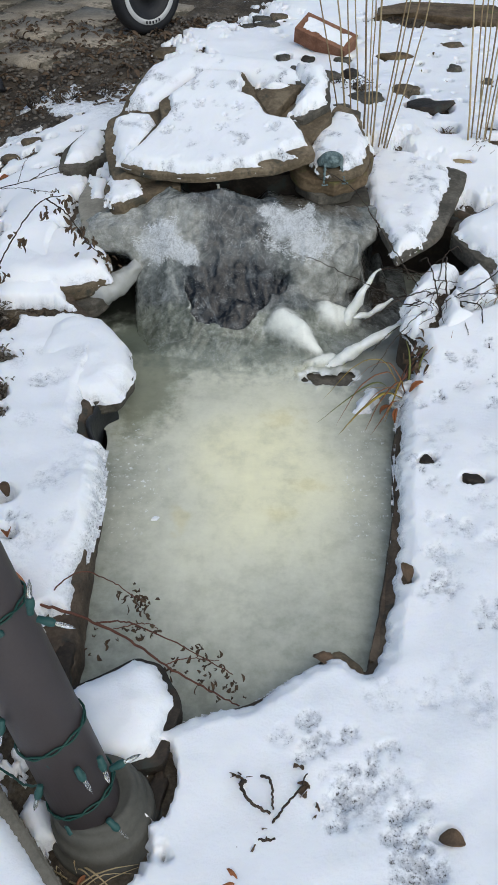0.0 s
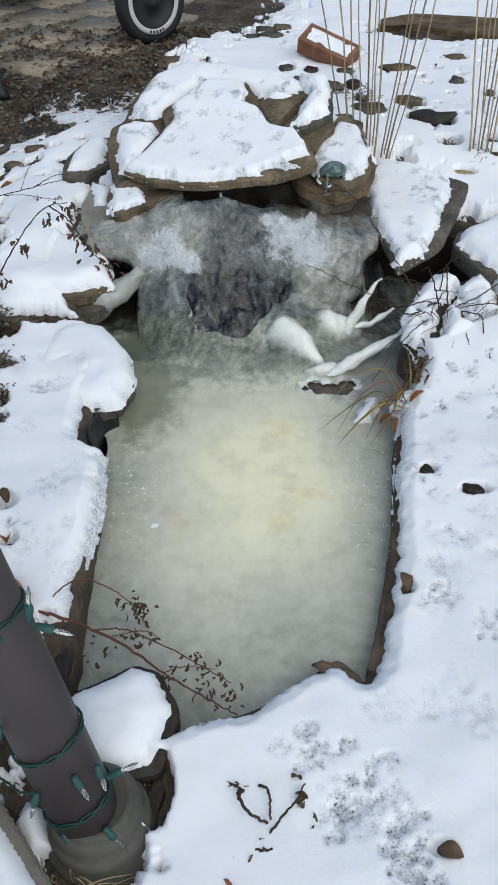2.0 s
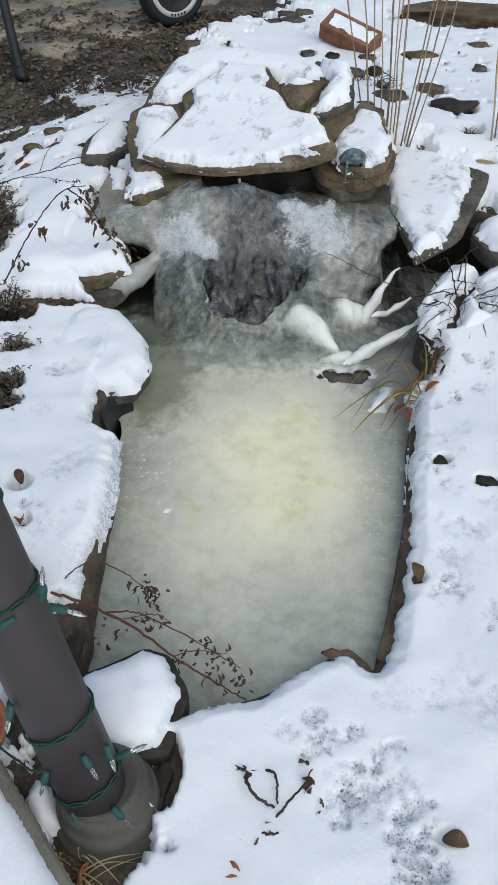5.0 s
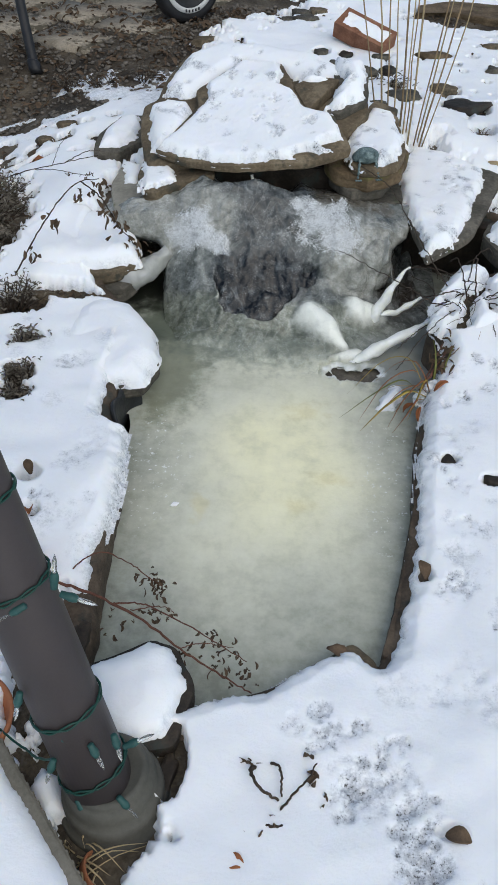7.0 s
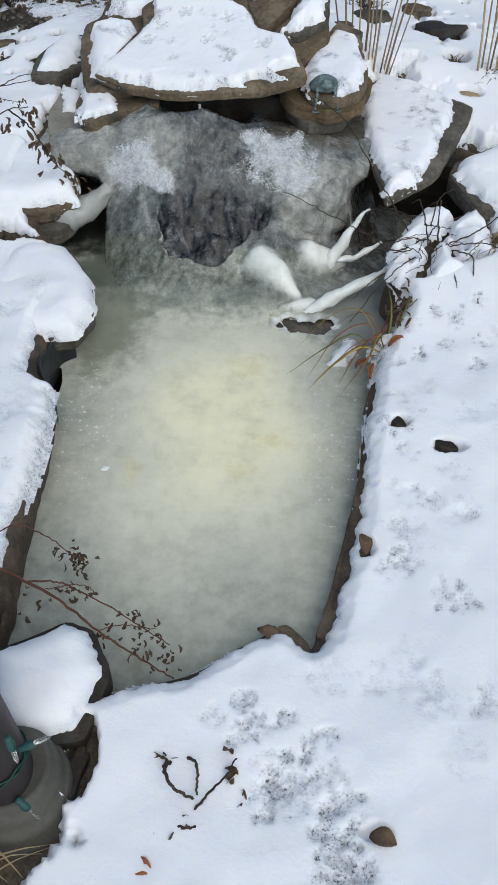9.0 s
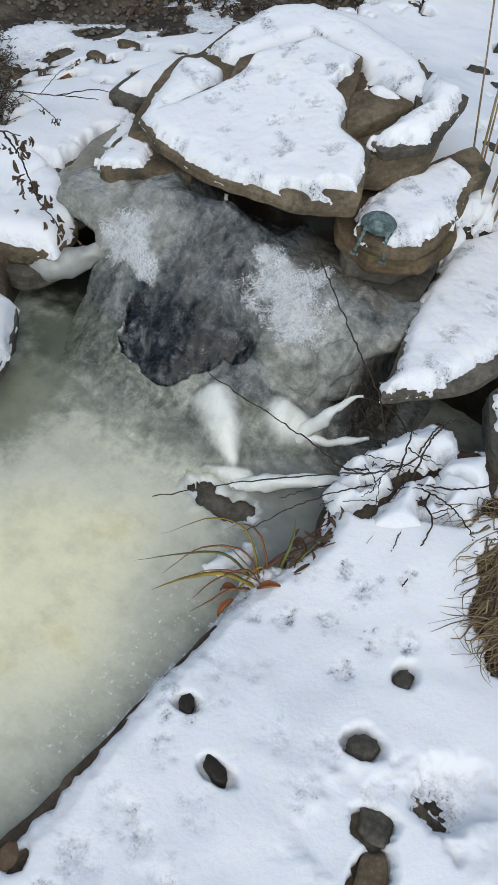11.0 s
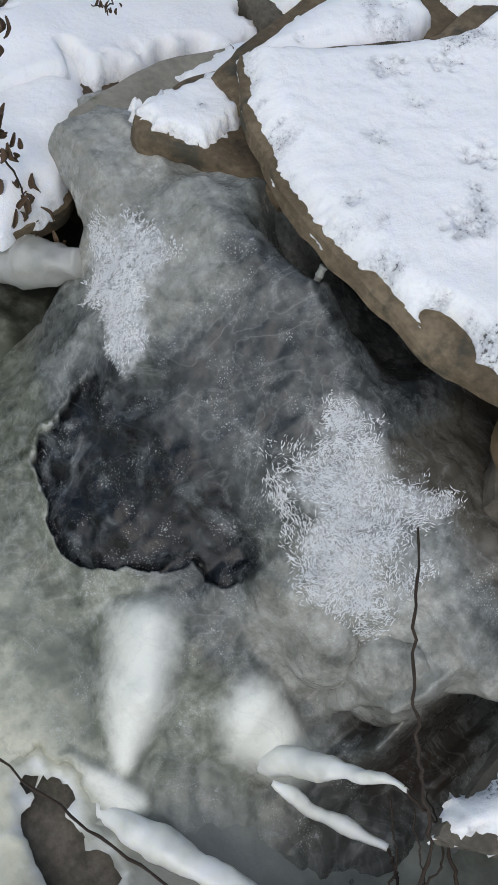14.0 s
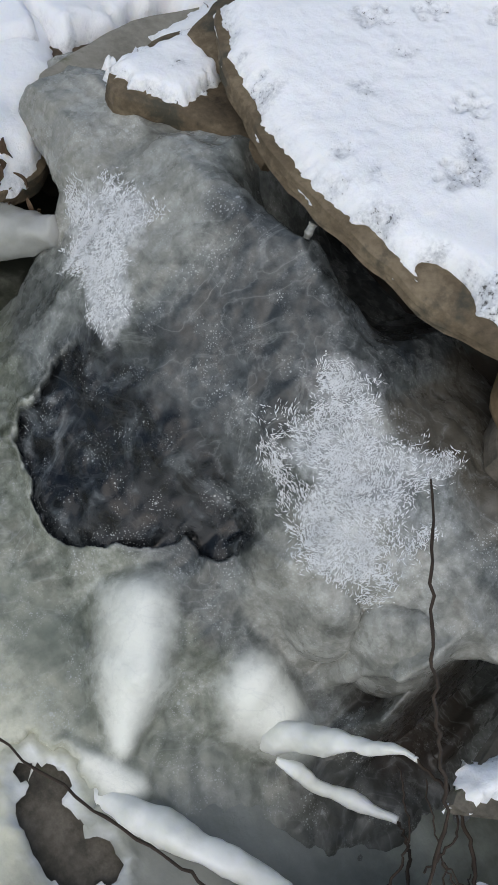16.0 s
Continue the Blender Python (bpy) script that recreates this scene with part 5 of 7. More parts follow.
def frozen_fall():
    top = empty("frozen_waterfall", (0, 1.7, 0), "grey frozen waterfall with dark clear ice and white frost", "frozen waterfall")
    xs, n = np.linspace(-0.45, 0.42, 400), 290
    dense = np.linspace(1.97, 1.36, 900)
    Y, Zz = np.zeros((len(xs), n)), np.zeros((len(xs), n))
    for i, x in enumerate(xs):
        z = fall_height(np.full(900, x), dense)
        run = np.concatenate([[0], np.cumsum(np.hypot(np.diff(dense), np.diff(z)))])
        want = np.linspace(0, run[-1], n)
        Y[i], Zz[i] = np.interp(want, run, dense), np.interp(want, run, z)
    X = np.repeat(xs[:, None], n, 1)
    V = Y + Zz
    # the lips at both sides hang over a hollow: below them the ice draws back
    left, right = sstep(-0.265, -0.30, X), sstep(0.24, 0.285, X) * sstep(-0.012, 0.012, Y - foot_line(X))
    hang = np.clip(left + right, 0, 1)
    ZZ = Zz + fall_noise(X, Y)
    start = np.where(X < 0, 0.165, np.interp(X, [0.22, 0.26, 0.30, 0.34], [0.085, 0.125, 0.165, 0.19])) + 0.05 * fbm(X, Y, 12, 2, 62)
    back = hang * 1.7 * 0.010 * np.logaddexp(0, (start - ZZ) / 0.010)
    XX = X + 0.010 * fbm(Y * 2, Zz * 2, 12, 3, 56) + 0.03 * fbm(Y, Zz, 16, 2, 59) * sstep(-0.22, -0.30, X)
    YY = Y + back + 0.010 * fbm(X, Zz, 14, 3, 54) + 0.006 * fbm(X, Zz, 40, 3, 55)
    ZZ = ZZ - 0.05 * sstep(1.5, 1.15, hole_edge(XX, YY))
    # the clear ice lies a little deeper than the ragged shelf that has grown over its foot
    pe = poly_sd(X, V, CLEAR_ICE) + 0.046 * fbm(X, V, 26, 5, 57)
    low = sstep(1.84, 1.72, V)
    ZZ = ZZ + low * (0.003 * np.exp(-((pe - 0.005) / 0.005) ** 2) - 0.013 * sstep(0.003, -0.004, pe)) + sstep(0.0, -0.02, pe) * (0.006 * drift(X, V, 26, 3, 63) + 0.003 * drift(X, V, 70, 2, 64))
    v = np.stack([XX, YY, ZZ], -1).reshape(-1, 3)
    idx = np.arange(len(xs) * n).reshape(len(xs), n)
    q = np.stack([idx[:-1, :-1], idx[:-1, 1:], idx[1:, 1:], idx[1:, :-1]], -1).reshape(-1, 4)
    gone = (hole_edge(XX, YY) < 1.15).reshape(-1)
    q = q[~gone[q].all(1)]
    rim = np.exp(-((pe - 0.003) / 0.003) ** 2) * low * np.clip(0.05 + 2.2 * fbm(X, V, 45, 3, 66), 0, 0.5)
    masks = {"milk": np.maximum(milky(X, Y) * (1 - right), rim),
             "thin": sstep(0.038, 0.006, ZZ) * np.maximum(sstep(1.64, 1.56, YY), sstep(-0.20, -0.24, X)),
             "clear": np.where(low > 0.5, sstep(0.006, -0.008, pe), sstep(0.016, -0.022, pe)) * sstep(1.93, 1.78, V + 0.07 * fbm(X, V, 20, 3, 67)),
             "smoky_and_shade": np.maximum(patch(X, V, SMOKY_ICE, 0.030, 0.08, 14, 68), 0.9 * patch(X, V, SLAB_SHADE, 0.025, 0.06, 18, 69)),
             "frost": np.maximum(0.95 * patch(X, V, FROST_LEFT, 0.022, 0.06, 24, 72), 0.75 * patch(X, V, FROST_RIGHT, 0.026, 0.06, 24, 73)),
             "pale": np.maximum(patch(X, V, PALE_LEFT, 0.035, 0.06, 12, 74), patch(X, V, PALE_RIGHT, 0.035, 0.06, 12, 75)),
             "brown_shade": patch(X, V, BROWN_SHADE, 0.020, 0.06, 18, 77),
             "foot": sstep(1.74, 1.66, V + 0.05 * fbm(X, V, 14, 3, 76))}
    flat = {k: m.reshape(-1) for k, m in masks.items()}
    deep = (pe < -0.002).reshape(-1)[q].all(1)
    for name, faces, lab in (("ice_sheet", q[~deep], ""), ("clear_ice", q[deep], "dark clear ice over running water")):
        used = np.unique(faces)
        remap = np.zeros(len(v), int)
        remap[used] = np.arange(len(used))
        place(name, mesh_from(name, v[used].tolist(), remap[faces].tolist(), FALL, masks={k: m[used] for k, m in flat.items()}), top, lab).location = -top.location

    # rounded lobes of ice that hang beside the crease
    for k, (at, size) in enumerate((((0.182, 1.720, 0.100), (0.054, 0.036, 0.062)), ((0.246, 1.750, 0.110), (0.048, 0.038, 0.070)))):
        bm = bmesh.new()
        bmesh.ops.create_icosphere(bm, subdivisions=5, radius=1.0)
        for w in bm.verts:
            p = w.co * (1 + 0.18 * noise.noise(w.co * 1.2 + Vector((k * 7, 0, 0))) + 0.04 * noise.noise(w.co * 5))
            w.co = Vector((p.x * size[0], p.y * size[1], p.z * size[2])) + Vector(at)
        lobe = part("ice_lobe", bm, FALL, top, "smooth rounded lobe of grey ice")
        lobe.data.attributes.new("pale", "FLOAT", "POINT").data.foreach_set("value", [0.75] * len(lobe.data.vertices))
        lobe.location = -top.location
    return top


frozen_fall()


def frost(outline, count, seed):
    """Hoar frost: feathery fans of small flat needles lying on the ice."""
    rnd = random.Random(seed)
    g = np.random.RandomState(seed)
    xs, vs = [p[0] for p in outline], [p[1] for p in outline]
    cx, cv = g.uniform(min(xs) - 0.01, max(xs) + 0.01, 9000), g.uniform(min(vs) - 0.01, max(vs) + 0.01, 9000)
    ok = np.flatnonzero(poly_sd(cx, cv, outline) + 0.075 * fbm(cx, cv, 30, 4, seed) + 0.03 * fbm(cx, cv, 110, 2, seed + 1) < 0.006 - 0.022 * g.uniform(0, 1, 9000) ** 1.5)
    v, f = [], []
    for i in ok[:count // 9]:
        lean = rnd.uniform(-0.2, 0.1)
        turn = 6.3 * float(vnoise(cx[i] * 45, cv[i] * 45, seed)) + rnd.gauss(0, 0.4)
        for _ in range(9):
            x, w = cx[i] + rnd.gauss(0, 0.0035), cv[i] + rnd.gauss(0, 0.005)
            y = float(face_y(x, w))
            z = float(fall_height(x, y) + fall_noise(x, y)) + 0.0035
            ln, wd, th = rnd.uniform(0.0015, 0.0060), rnd.uniform(0.0002, 0.0006), rnd.uniform(0.0002, 0.0005)
            m = Matrix.Translation((x, y, z)) @ Matrix.Rotation(0.72, 4, "X") @ Matrix.Rotation(turn + rnd.gauss(0, 0.45), 4, "Z") @ Matrix.Rotation(lean + rnd.uniform(-0.2, 0.1), 4, "Y")
            base = len(v)
            for p in ((-0.2 * ln, 0, 0), (ln * 0.6, -wd, 0), (ln, 0, 0), (ln * 0.6, wd, 0), (ln * 0.5, 0, th)):
                v.append(tuple(m @ Vector(p)))
            f += [tuple(base + k for k in t) for t in ((0, 1, 4), (1, 2, 4), (2, 3, 4), (3, 0, 4), (3, 2, 1, 0))]
    place("frost_needles", mesh_from("frost_needles", v, f, FROST, False), label="white feathery hoar frost needles on the ice", category="frost", kind="stuff")


frost(FROST_RIGHT, 7200, 3)
frost(FROST_LEFT, 3600, 4)

# ---- ice on roots, vines and grasses by the fall ----
def tube_part(name, paths, radii, material, parent=None, label="", category="", kind="", sides=6, wobble=0.1, seed=1, group=""):
    v, f = tube_mesh(paths, radii, sides, wobble, seed)
    return place(name, mesh_from(name, v, f, material), parent, label, category, group, kind)


def swell(ctrl, rads, n, wob, seed):
    pts = curve_pts(ctrl, n, wob, seed)
    t = np.linspace(0, 1, n + 1)
    r = np.interp(t, np.linspace(0, 1, len(rads)), rads)
    return pts, list(r)


def iced(ctrl, rads, label, seed, name="iced_root"):
    pts, r = swell(ctrl, rads, 60, 0.0, seed)
    r = [q * (1 + 0.55 * float(fbm(i * 0.13, seed, 1.0, 3, seed))) for i, q in enumerate(r)]
    v, f = tube_mesh([pts], [r], 28, 0.0, seed)
    k = np.interp(np.linspace(0, 1, len(rads)), np.linspace(0, 1, len(rads)), rads).max()
    out = []
    for p in v:
        p = Vector(p)
        d = noise.noise_vector(p * 38 + Vector((seed, 0, 0))) * 0.26 + noise.noise_vector(p * 110) * 0.08
        out.append(tuple(p + d * min(k, 0.016)))
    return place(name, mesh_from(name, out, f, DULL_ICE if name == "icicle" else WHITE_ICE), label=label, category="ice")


iced([(0.165, 1.479, -0.022), (0.205, 1.492, -0.002), (0.240, 1.506, 0.017), (0.28, 1.528, 0.032), (0.335, 1.556, 0.052), (0.375, 1.57, 0.070)], [0.004, 0.0135, 0.0155, 0.0135, 0.0105, 0.006], "long root sheathed in white ice", 5)
iced([(0.222, 1.620, 0.000), (0.250, 1.640, 0.030), (0.277, 1.657, 0.076), (0.300, 1.669, 0.120), (0.328, 1.684, 0.152)], [0.014, 0.0165, 0.013, 0.0065, 0.0022], "root swollen with white ice", 7)
iced([(0.268, 1.622, 0.052), (0.288, 1.632, 0.052), (0.308, 1.640, 0.050), (0.332, 1.655, 0.060), (0.366, 1.672, 0.076)], [0.003, 0.0075, 0.0065, 0.0075, 0.003], "thin root sheathed in white ice", 9)
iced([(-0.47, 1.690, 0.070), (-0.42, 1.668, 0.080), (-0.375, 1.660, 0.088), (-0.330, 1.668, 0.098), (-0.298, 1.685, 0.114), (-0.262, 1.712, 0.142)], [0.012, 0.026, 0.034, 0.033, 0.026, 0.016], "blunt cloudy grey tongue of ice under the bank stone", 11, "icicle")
for k, (x, y, z, h) in enumerate(((-0.07, 1.838, 0.290, 0.022),)):
    iced([(x, y, z), (x + 0.002, y - 0.004, z - h * 0.5), (x + 0.003, y - 0.006, z - h)], [0.004, 0.0035, 0.0012], "small clear icicle under the stone", 20 + k, "icicle")

KNOT = Vector((0.446, 1.593, 0.145))


def vine(ctrl, r0, r1, seed, label="thin black dry vine stem arching over the ice", wob=0.0016):
    n = 9 * len(ctrl)
    pts = curve_pts(ctrl, n, wob, seed)
    return tube_part("vine", [pts], [[0.6 * (r0 + (r1 - r0) * i / n) for i in range(n + 1)]], TWIG, label=label, category="vine", group="vines by the fall", sides=6, wobble=0.18, seed=seed)


vine([(0.184, 1.679, 0.40), (0.245, 1.635, 0.375), (0.301, 1.638, 0.297), (0.365, 1.65, 0.20), (0.42, 1.60, 0.14), (0.45, 1.57, 0.10)], 0.0013, 0.003, 31)
vine([(0.139, 1.403, 0.345), (0.245, 1.46, 0.262), (0.32, 1.50, 0.20), (0.382, 1.525, 0.155), KNOT], 0.0012, 0.0028, 32)
vine([(0.237, 1.198, 0.326), (0.318, 1.311, 0.305), (0.39, 1.43, 0.25), (0.43, 1.53, 0.18), KNOT], 0.0012, 0.0028, 33)
vine([(0.30, 1.475, 0.060), (0.345, 1.515, 0.085), (0.40, 1.55, 0.105), (0.44, 1.58, 0.115)], 0.0014, 0.003, 34)
vine([(0.29, 1.38, 0.07), (0.34, 1.43, 0.12), (0.39, 1.48, 0.15), (0.44, 1.57, 0.12)], 0.0012, 0.0026, 35)
vine([(0.326, 1.683, 0.150), (0.37, 1.69, 0.15), (0.42, 1.665, 0.15), (0.455, 1.61, 0.13)], 0.0022, 0.003, 36, "brown root leading to the ice")
vine([(0.366, 1.672, 0.076), (0.385, 1.66, 0.09), (0.405, 1.63, 0.11), (0.44, 1.60, 0.12)], 0.002, 0.003, 37)
vine([(0.545, 1.405, 0.125), (0.548, 1.44, 0.128), (0.54, 1.475, 0.14), (0.535, 1.51, 0.165), (0.50, 1.55, 0.15)], 0.0018, 0.0026, 38, "crooked dry vine lying on snow")
vine([(0.40, 1.345, 0.095), (0.425, 1.375, 0.10), (0.45, 1.41, 0.115), (0.46, 1.47, 0.13)], 0.0014, 0.0022, 39, "crooked dry vine lying on snow")
vine([(0.50, 1.41, 0.115), (0.505, 1.45, 0.13), (0.50, 1.49, 0.14)], 0.0012, 0.0018, 40, "crooked dry vine lying on snow")
vine([(0.46, 1.70, 0.16), (0.475, 1.66, 0.20), (0.47, 1.62, 0.19), (0.475, 1.57, 0.13)], 0.002, 0.003, 41)
vine([(0.42, 1.69, 0.17), (0.43, 1.65, 0.20), (0.445, 1.60, 0.17), (0.46, 1.54, 0.12)], 0.002, 0.003, 42)
vine([(0.52, 1.70, 0.19), (0.50, 1.68, 0.215), (0.47, 1.66, 0.20), (0.46, 1.63, 0.15)], 0.0016, 0.0024, 43, "tan dry stem curled over the hollow")
vine([(0.60, 1.50, 0.19), (0.56, 1.53, 0.185), (0.52, 1.56, 0.16), (0.47, 1.58, 0.13)], 0.0014, 0.0026, 44)
vine([(0.66, 1.62, 0.27), (0.60, 1.60, 0.22), (0.55, 1.58, 0.18), (0.49, 1.58, 0.14)], 0.0016, 0.0026, 45)
rv = random.Random(77)
for k in range(34):
    a = rv.uniform(0, 6.28)
    p = KNOT + Vector((rv.uniform(-0.07, 0.09), rv.uniform(-0.07, 0.06), rv.uniform(-0.03, 0.012)))
    q = p + Vector((math.cos(a) * 0.045, math.sin(a) * 0.04, rv.uniform(0.0, 0.02)))
    e = q + Vector((math.cos(a + rv.uniform(-1.4, 1.4)) * 0.05, math.sin(a + rv.uniform(-1.4, 1.4)) * 0.045, rv.uniform(-0.045, 0.01)))
    vine([p, q, e], rv.uniform(0.0012, 0.0026), 0.001, 100 + k, "short tangled dry vine stem in snow")


def snow_tuft(ctrl, rads, seed):
    pts, r = swell(ctrl, rads, 26, 0.002, seed)
    v, f = tube_mesh([pts], [[q * (1 + 0.5 * float(fbm(i * 0.3, seed * 3.1, 1.0, 3, seed))) for i, q in enumerate(r)]], 14, 0.04, seed)
    place("snow_tuft", mesh_from("snow_tuft", v, f, SNOW), label="soft snow caught on the tangled vines", category="snow", kind="stuff")


for k, (c, r) in enumerate((([(0.372, 1.57, 0.070), (0.39, 1.578, 0.085), (0.41, 1.59, 0.095), (0.44, 1.605, 0.11)], [0.007, 0.013, 0.010, 0.010]),
                            ([(0.335, 1.315, 0.035), (0.355, 1.33, 0.05), (0.38, 1.35, 0.06)], [0.010, 0.018, 0.014]))):
    snow_tuft(c, r, 50 + k)


snow_on([(0.258, 1.325), (0.268, 1.36), (0.295, 1.405), (0.318, 1.40), (0.312, 1.36), (0.292, 1.325)], tilted(0.004), 0.020, 0.002, "clump of snow lying on the ice by the grass", 55, rag=0.016, res=0.004)


def blade_mesh(ctrl, width, seed, fold=0.25, n=14):
    """A grass blade: a narrow folded ribbon with a tapering tip and some thickness at the midrib."""
    pts = curve_pts(ctrl, n, 0.0006, seed)
    v, f = [], []
    for i, p in enumerate(pts):
        t = (pts[min(i + 1, n)] - pts[max(i - 1, 0)]).normalized()
        side = t.cross(Vector((0, 0, 1)))
        side = side.normalized() if side.length > 1e-4 else Vector((1, 0, 0))
        up = side.cross(t)
        w = width * (1 - (i / n) ** 2.2) + 0.0002
        v += [tuple(p - side * w), tuple(p - up * w * fold), tuple(p + side * w), tuple(p + up * w * fold * 0.3)]
    for i in range(n):
        for k in range(4):
            f.append((4 * i + k, 4 * i + (k + 1) % 4, 4 * i + 4 + (k + 1) % 4, 4 * i + 4 + k))
    return v, f


sedge = empty("grass_tuft", (0.36, 1.33, 0.05), "dying red and yellow sedge tuft on the pond's edge", "grass")
for k, (mat, c, w) in enumerate(((BLADE, [(0.355, 1.315, 0.055), (0.31, 1.285, 0.09), (0.26, 1.26, 0.06), (0.216, 1.237, 0.012)], 0.0050),
                                 (REDBLADE, [(0.36, 1.325, 0.055), (0.32, 1.32, 0.12), (0.26, 1.295, 0.10), (0.213, 1.267, 0.012)], 0.0024),
                                 (BLADE, [(0.355, 1.33, 0.055), (0.31, 1.345, 0.13), (0.25, 1.34, 0.12), (0.185, 1.31, 0.05)], 0.0022),
                                 (REDBLADE, [(0.365, 1.32, 0.055), (0.34, 1.30, 0.11), (0.30, 1.275, 0.07), (0.275, 1.255, 0.008)], 0.0026),
                                 (REDBLADE, [(0.365, 1.34, 0.055), (0.33, 1.36, 0.11), (0.29, 1.38, 0.09), (0.25, 1.385, 0.03)], 0.0022),
                                 (BLADE, [(0.36, 1.335, 0.05), (0.35, 1.33, 0.09), (0.335, 1.31, 0.05), (0.32, 1.285, 0.01)], 0.0030),
                                 (GREENBLADE, [(0.37, 1.345, 0.05), (0.372, 1.365, 0.09), (0.37, 1.385, 0.12), (0.36, 1.40, 0.15)], 0.0034),
                                 (GREENBLADE, [(0.38, 1.345, 0.05), (0.392, 1.37, 0.09), (0.40, 1.39, 0.11), (0.41, 1.40, 0.14)], 0.0030),
                                 (REDBLADE, [(0.38, 1.35, 0.05), (0.42, 1.40, 0.08), (0.46, 1.44, 0.10), (0.50, 1.47, 0.135)], 0.0020),
                                 (REDBLADE, [(0.385, 1.345, 0.05), (0.43, 1.385, 0.085), (0.46, 1.42, 0.10), (0.47, 1.45, 0.14)], 0.0020),
                                 (GREENBLADE, [(0.345, 1.325, 0.05), (0.30, 1.31, 0.10), (0.25, 1.29, 0.085), (0.17, 1.255, 0.03)], 0.0032),
                                 (REDBLADE, [(0.35, 1.31, 0.05), (0.33, 1.28, 0.07), (0.31, 1.255, 0.05), (0.285, 1.24, 0.01)], 0.0024),
                                 (STRAW, [(0.37, 1.33, 0.05), (0.33, 1.33, 0.07), (0.29, 1.35, 0.05), (0.25, 1.36, 0.02)], 0.0018),
                                 (REDBLADE, [(0.36, 1.33, 0.05), (0.33, 1.295, 0.10), (0.29, 1.27, 0.10), (0.255, 1.25, 0.06)], 0.0018))):
    v, f = blade_mesh([Vector(p) - sedge.location for p in c], 0.85 * w, k)
    place("blade", mesh_from("blade", v, f, mat), sedge)


def leaf_mesh(length, width, curl, seed):
    """A withered leaf: a curled pointed blade with a crumpled surface."""
    rnd = random.Random(seed)
    n, m = 7, 4
    v, f = [], []
    for i in range(n + 1):
        t = i / n
        w = width * math.sin(math.pi * min(1, t * 0.92 + 0.06)) ** 0.8
        for j in range(m + 1):
            s = j / m * 2 - 1
            x = s * w * math.cos(curl * s)
            z = w * abs(s) ** 1.4 * math.sin(abs(curl)) + length * 0.22 * math.sin(2.4 * t) + rnd.uniform(-1, 1) * width * 0.12
            v.append((x, length * t, z))
    for i in range(n):
        for j in range(m):
            a = i * (m + 1) + j
            f.append((a, a + 1, a + m + 2, a + m + 1))
    return v, f


def add_leaf(store, at, length, width, curl, seed, rnd, hang=False):
    v, f = leaf_mesh(length, width, curl, seed)
    rot = Euler((rnd.uniform(-2.2, -1.0) if hang else rnd.uniform(-0.6, 0.6), rnd.uniform(-0.8, 0.8), rnd.uniform(0, 6.28))).to_matrix()
    base = len(store[0])
    store[0].extend(tuple(rot @ Vector(p) + Vector(at)) for p in v)
    store[1].extend(tuple(base + i for i in q) for q in f)


def single_leaf(at, length, width, curl, seed, mat, label, rot=(0, 0, 0)):
    v, f = leaf_mesh(length, width, curl, seed)
    ob = place("fallen_leaf", mesh_from("fallen_leaf", v, f, mat), label=label, category="leaf")
    ob.matrix_world = pose(*at, *rot)
    md = ob.modifiers.new("thick", "SOLIDIFY")
    md.thickness = 0.0006
    return ob


single_leaf((0.365, 1.296, 0.086), 0.036, 0.010, 1.1, 3, RUSSET, "russet curled fallen leaf at the pond's edge", (15, 0, -60))
single_leaf((0.340, 1.275, 0.058), 0.034, 0.009, 1.2, 5, RUSSET, "russet curled fallen leaf at the pond's edge", (-35, 20, 160))
single_leaf((0.33, 1.30, 0.045), 0.03, 0.009, 0.7, 6, RUSSET, "russet curled fallen leaf at the pond's edge", (-50, 10, 100))
single_leaf((-0.740, 2.120, 0.135), 0.075, 0.022, 0.5, 7, RUSSET, "orange-brown dead leaf on snow", (8, 0, -80))
single_leaf((0.19, 0.655, 0.036), 0.045, 0.014, 0.5, 8, LEAF, "brown leaf frozen at the corner of the pond", (-8, 10, 60))
single_leaf((0.315, 0.81, 0.066), 0.035, 0.013, 0.5, 10, LEAF, "brown leaf by the rim stone", (8, 10, 20))
single_leaf((-0.40, 0.945, 0.11), 0.03, 0.012, 0.8, 11, LEAF, "brown leaf on snow", (20, 0, 30))
single_leaf((-0.38, 0.862, 0.11), 0.026, 0.012, 0.8, 12, RUSSET, "brown leaf on snow", (20, 0, 200))
single_leaf((0.311, 0.388, 0.062), 0.035, 0.014, 0.5, 13, LEAF, "brown leaf on trodden snow", (10, 0, 250))
single_leaf((0.02, 0.33, 0.062), 0.03, 0.012, 0.5, 14, RUSSET, "brown leaf on trodden snow", (10, 0, 250))


def leafy_branch(name, stems, leaves, label, category, leaf_size, mat=TWIG, seed=1, hang=True):
    """A dry branch: one part for each stem, one for its withered leaves."""
    rnd = random.Random(seed)
    base = Vector(stems[0][0][0])
    top = empty(name, base, label, category)
    for k, (c, r0, r1) in enumerate(stems):
        n = 8 * len(c)
        pts = [p - base for p in curve_pts(c, n, 0.0012, seed + k)]
        tube_part("stem", [pts], [[r0 + (r1 - r0) * i / n for i in range(n + 1)]], mat, top, sides=6, wobble=0.12, seed=seed + k)
    store = ([], [])
    for at, count, spreadr in leaves:
        for _ in range(count):
            p = Vector(at) + Vector((rnd.gauss(0, spreadr), rnd.gauss(0, spreadr), rnd.gauss(0, spreadr * 0.7))) - base
            add_leaf(store, p, leaf_size * rnd.uniform(0.6, 1.3), leaf_size * rnd.uniform(0.14, 0.34), rnd.uniform(0.5, 1.3), rnd.randint(0, 9999), rnd, hang)
    ob = place("foliage", mesh_from("foliage", *store, LEAF), top)
    md = ob.modifiers.new("thick", "SOLIDIFY")
    md.thickness = 0.0005
    return top


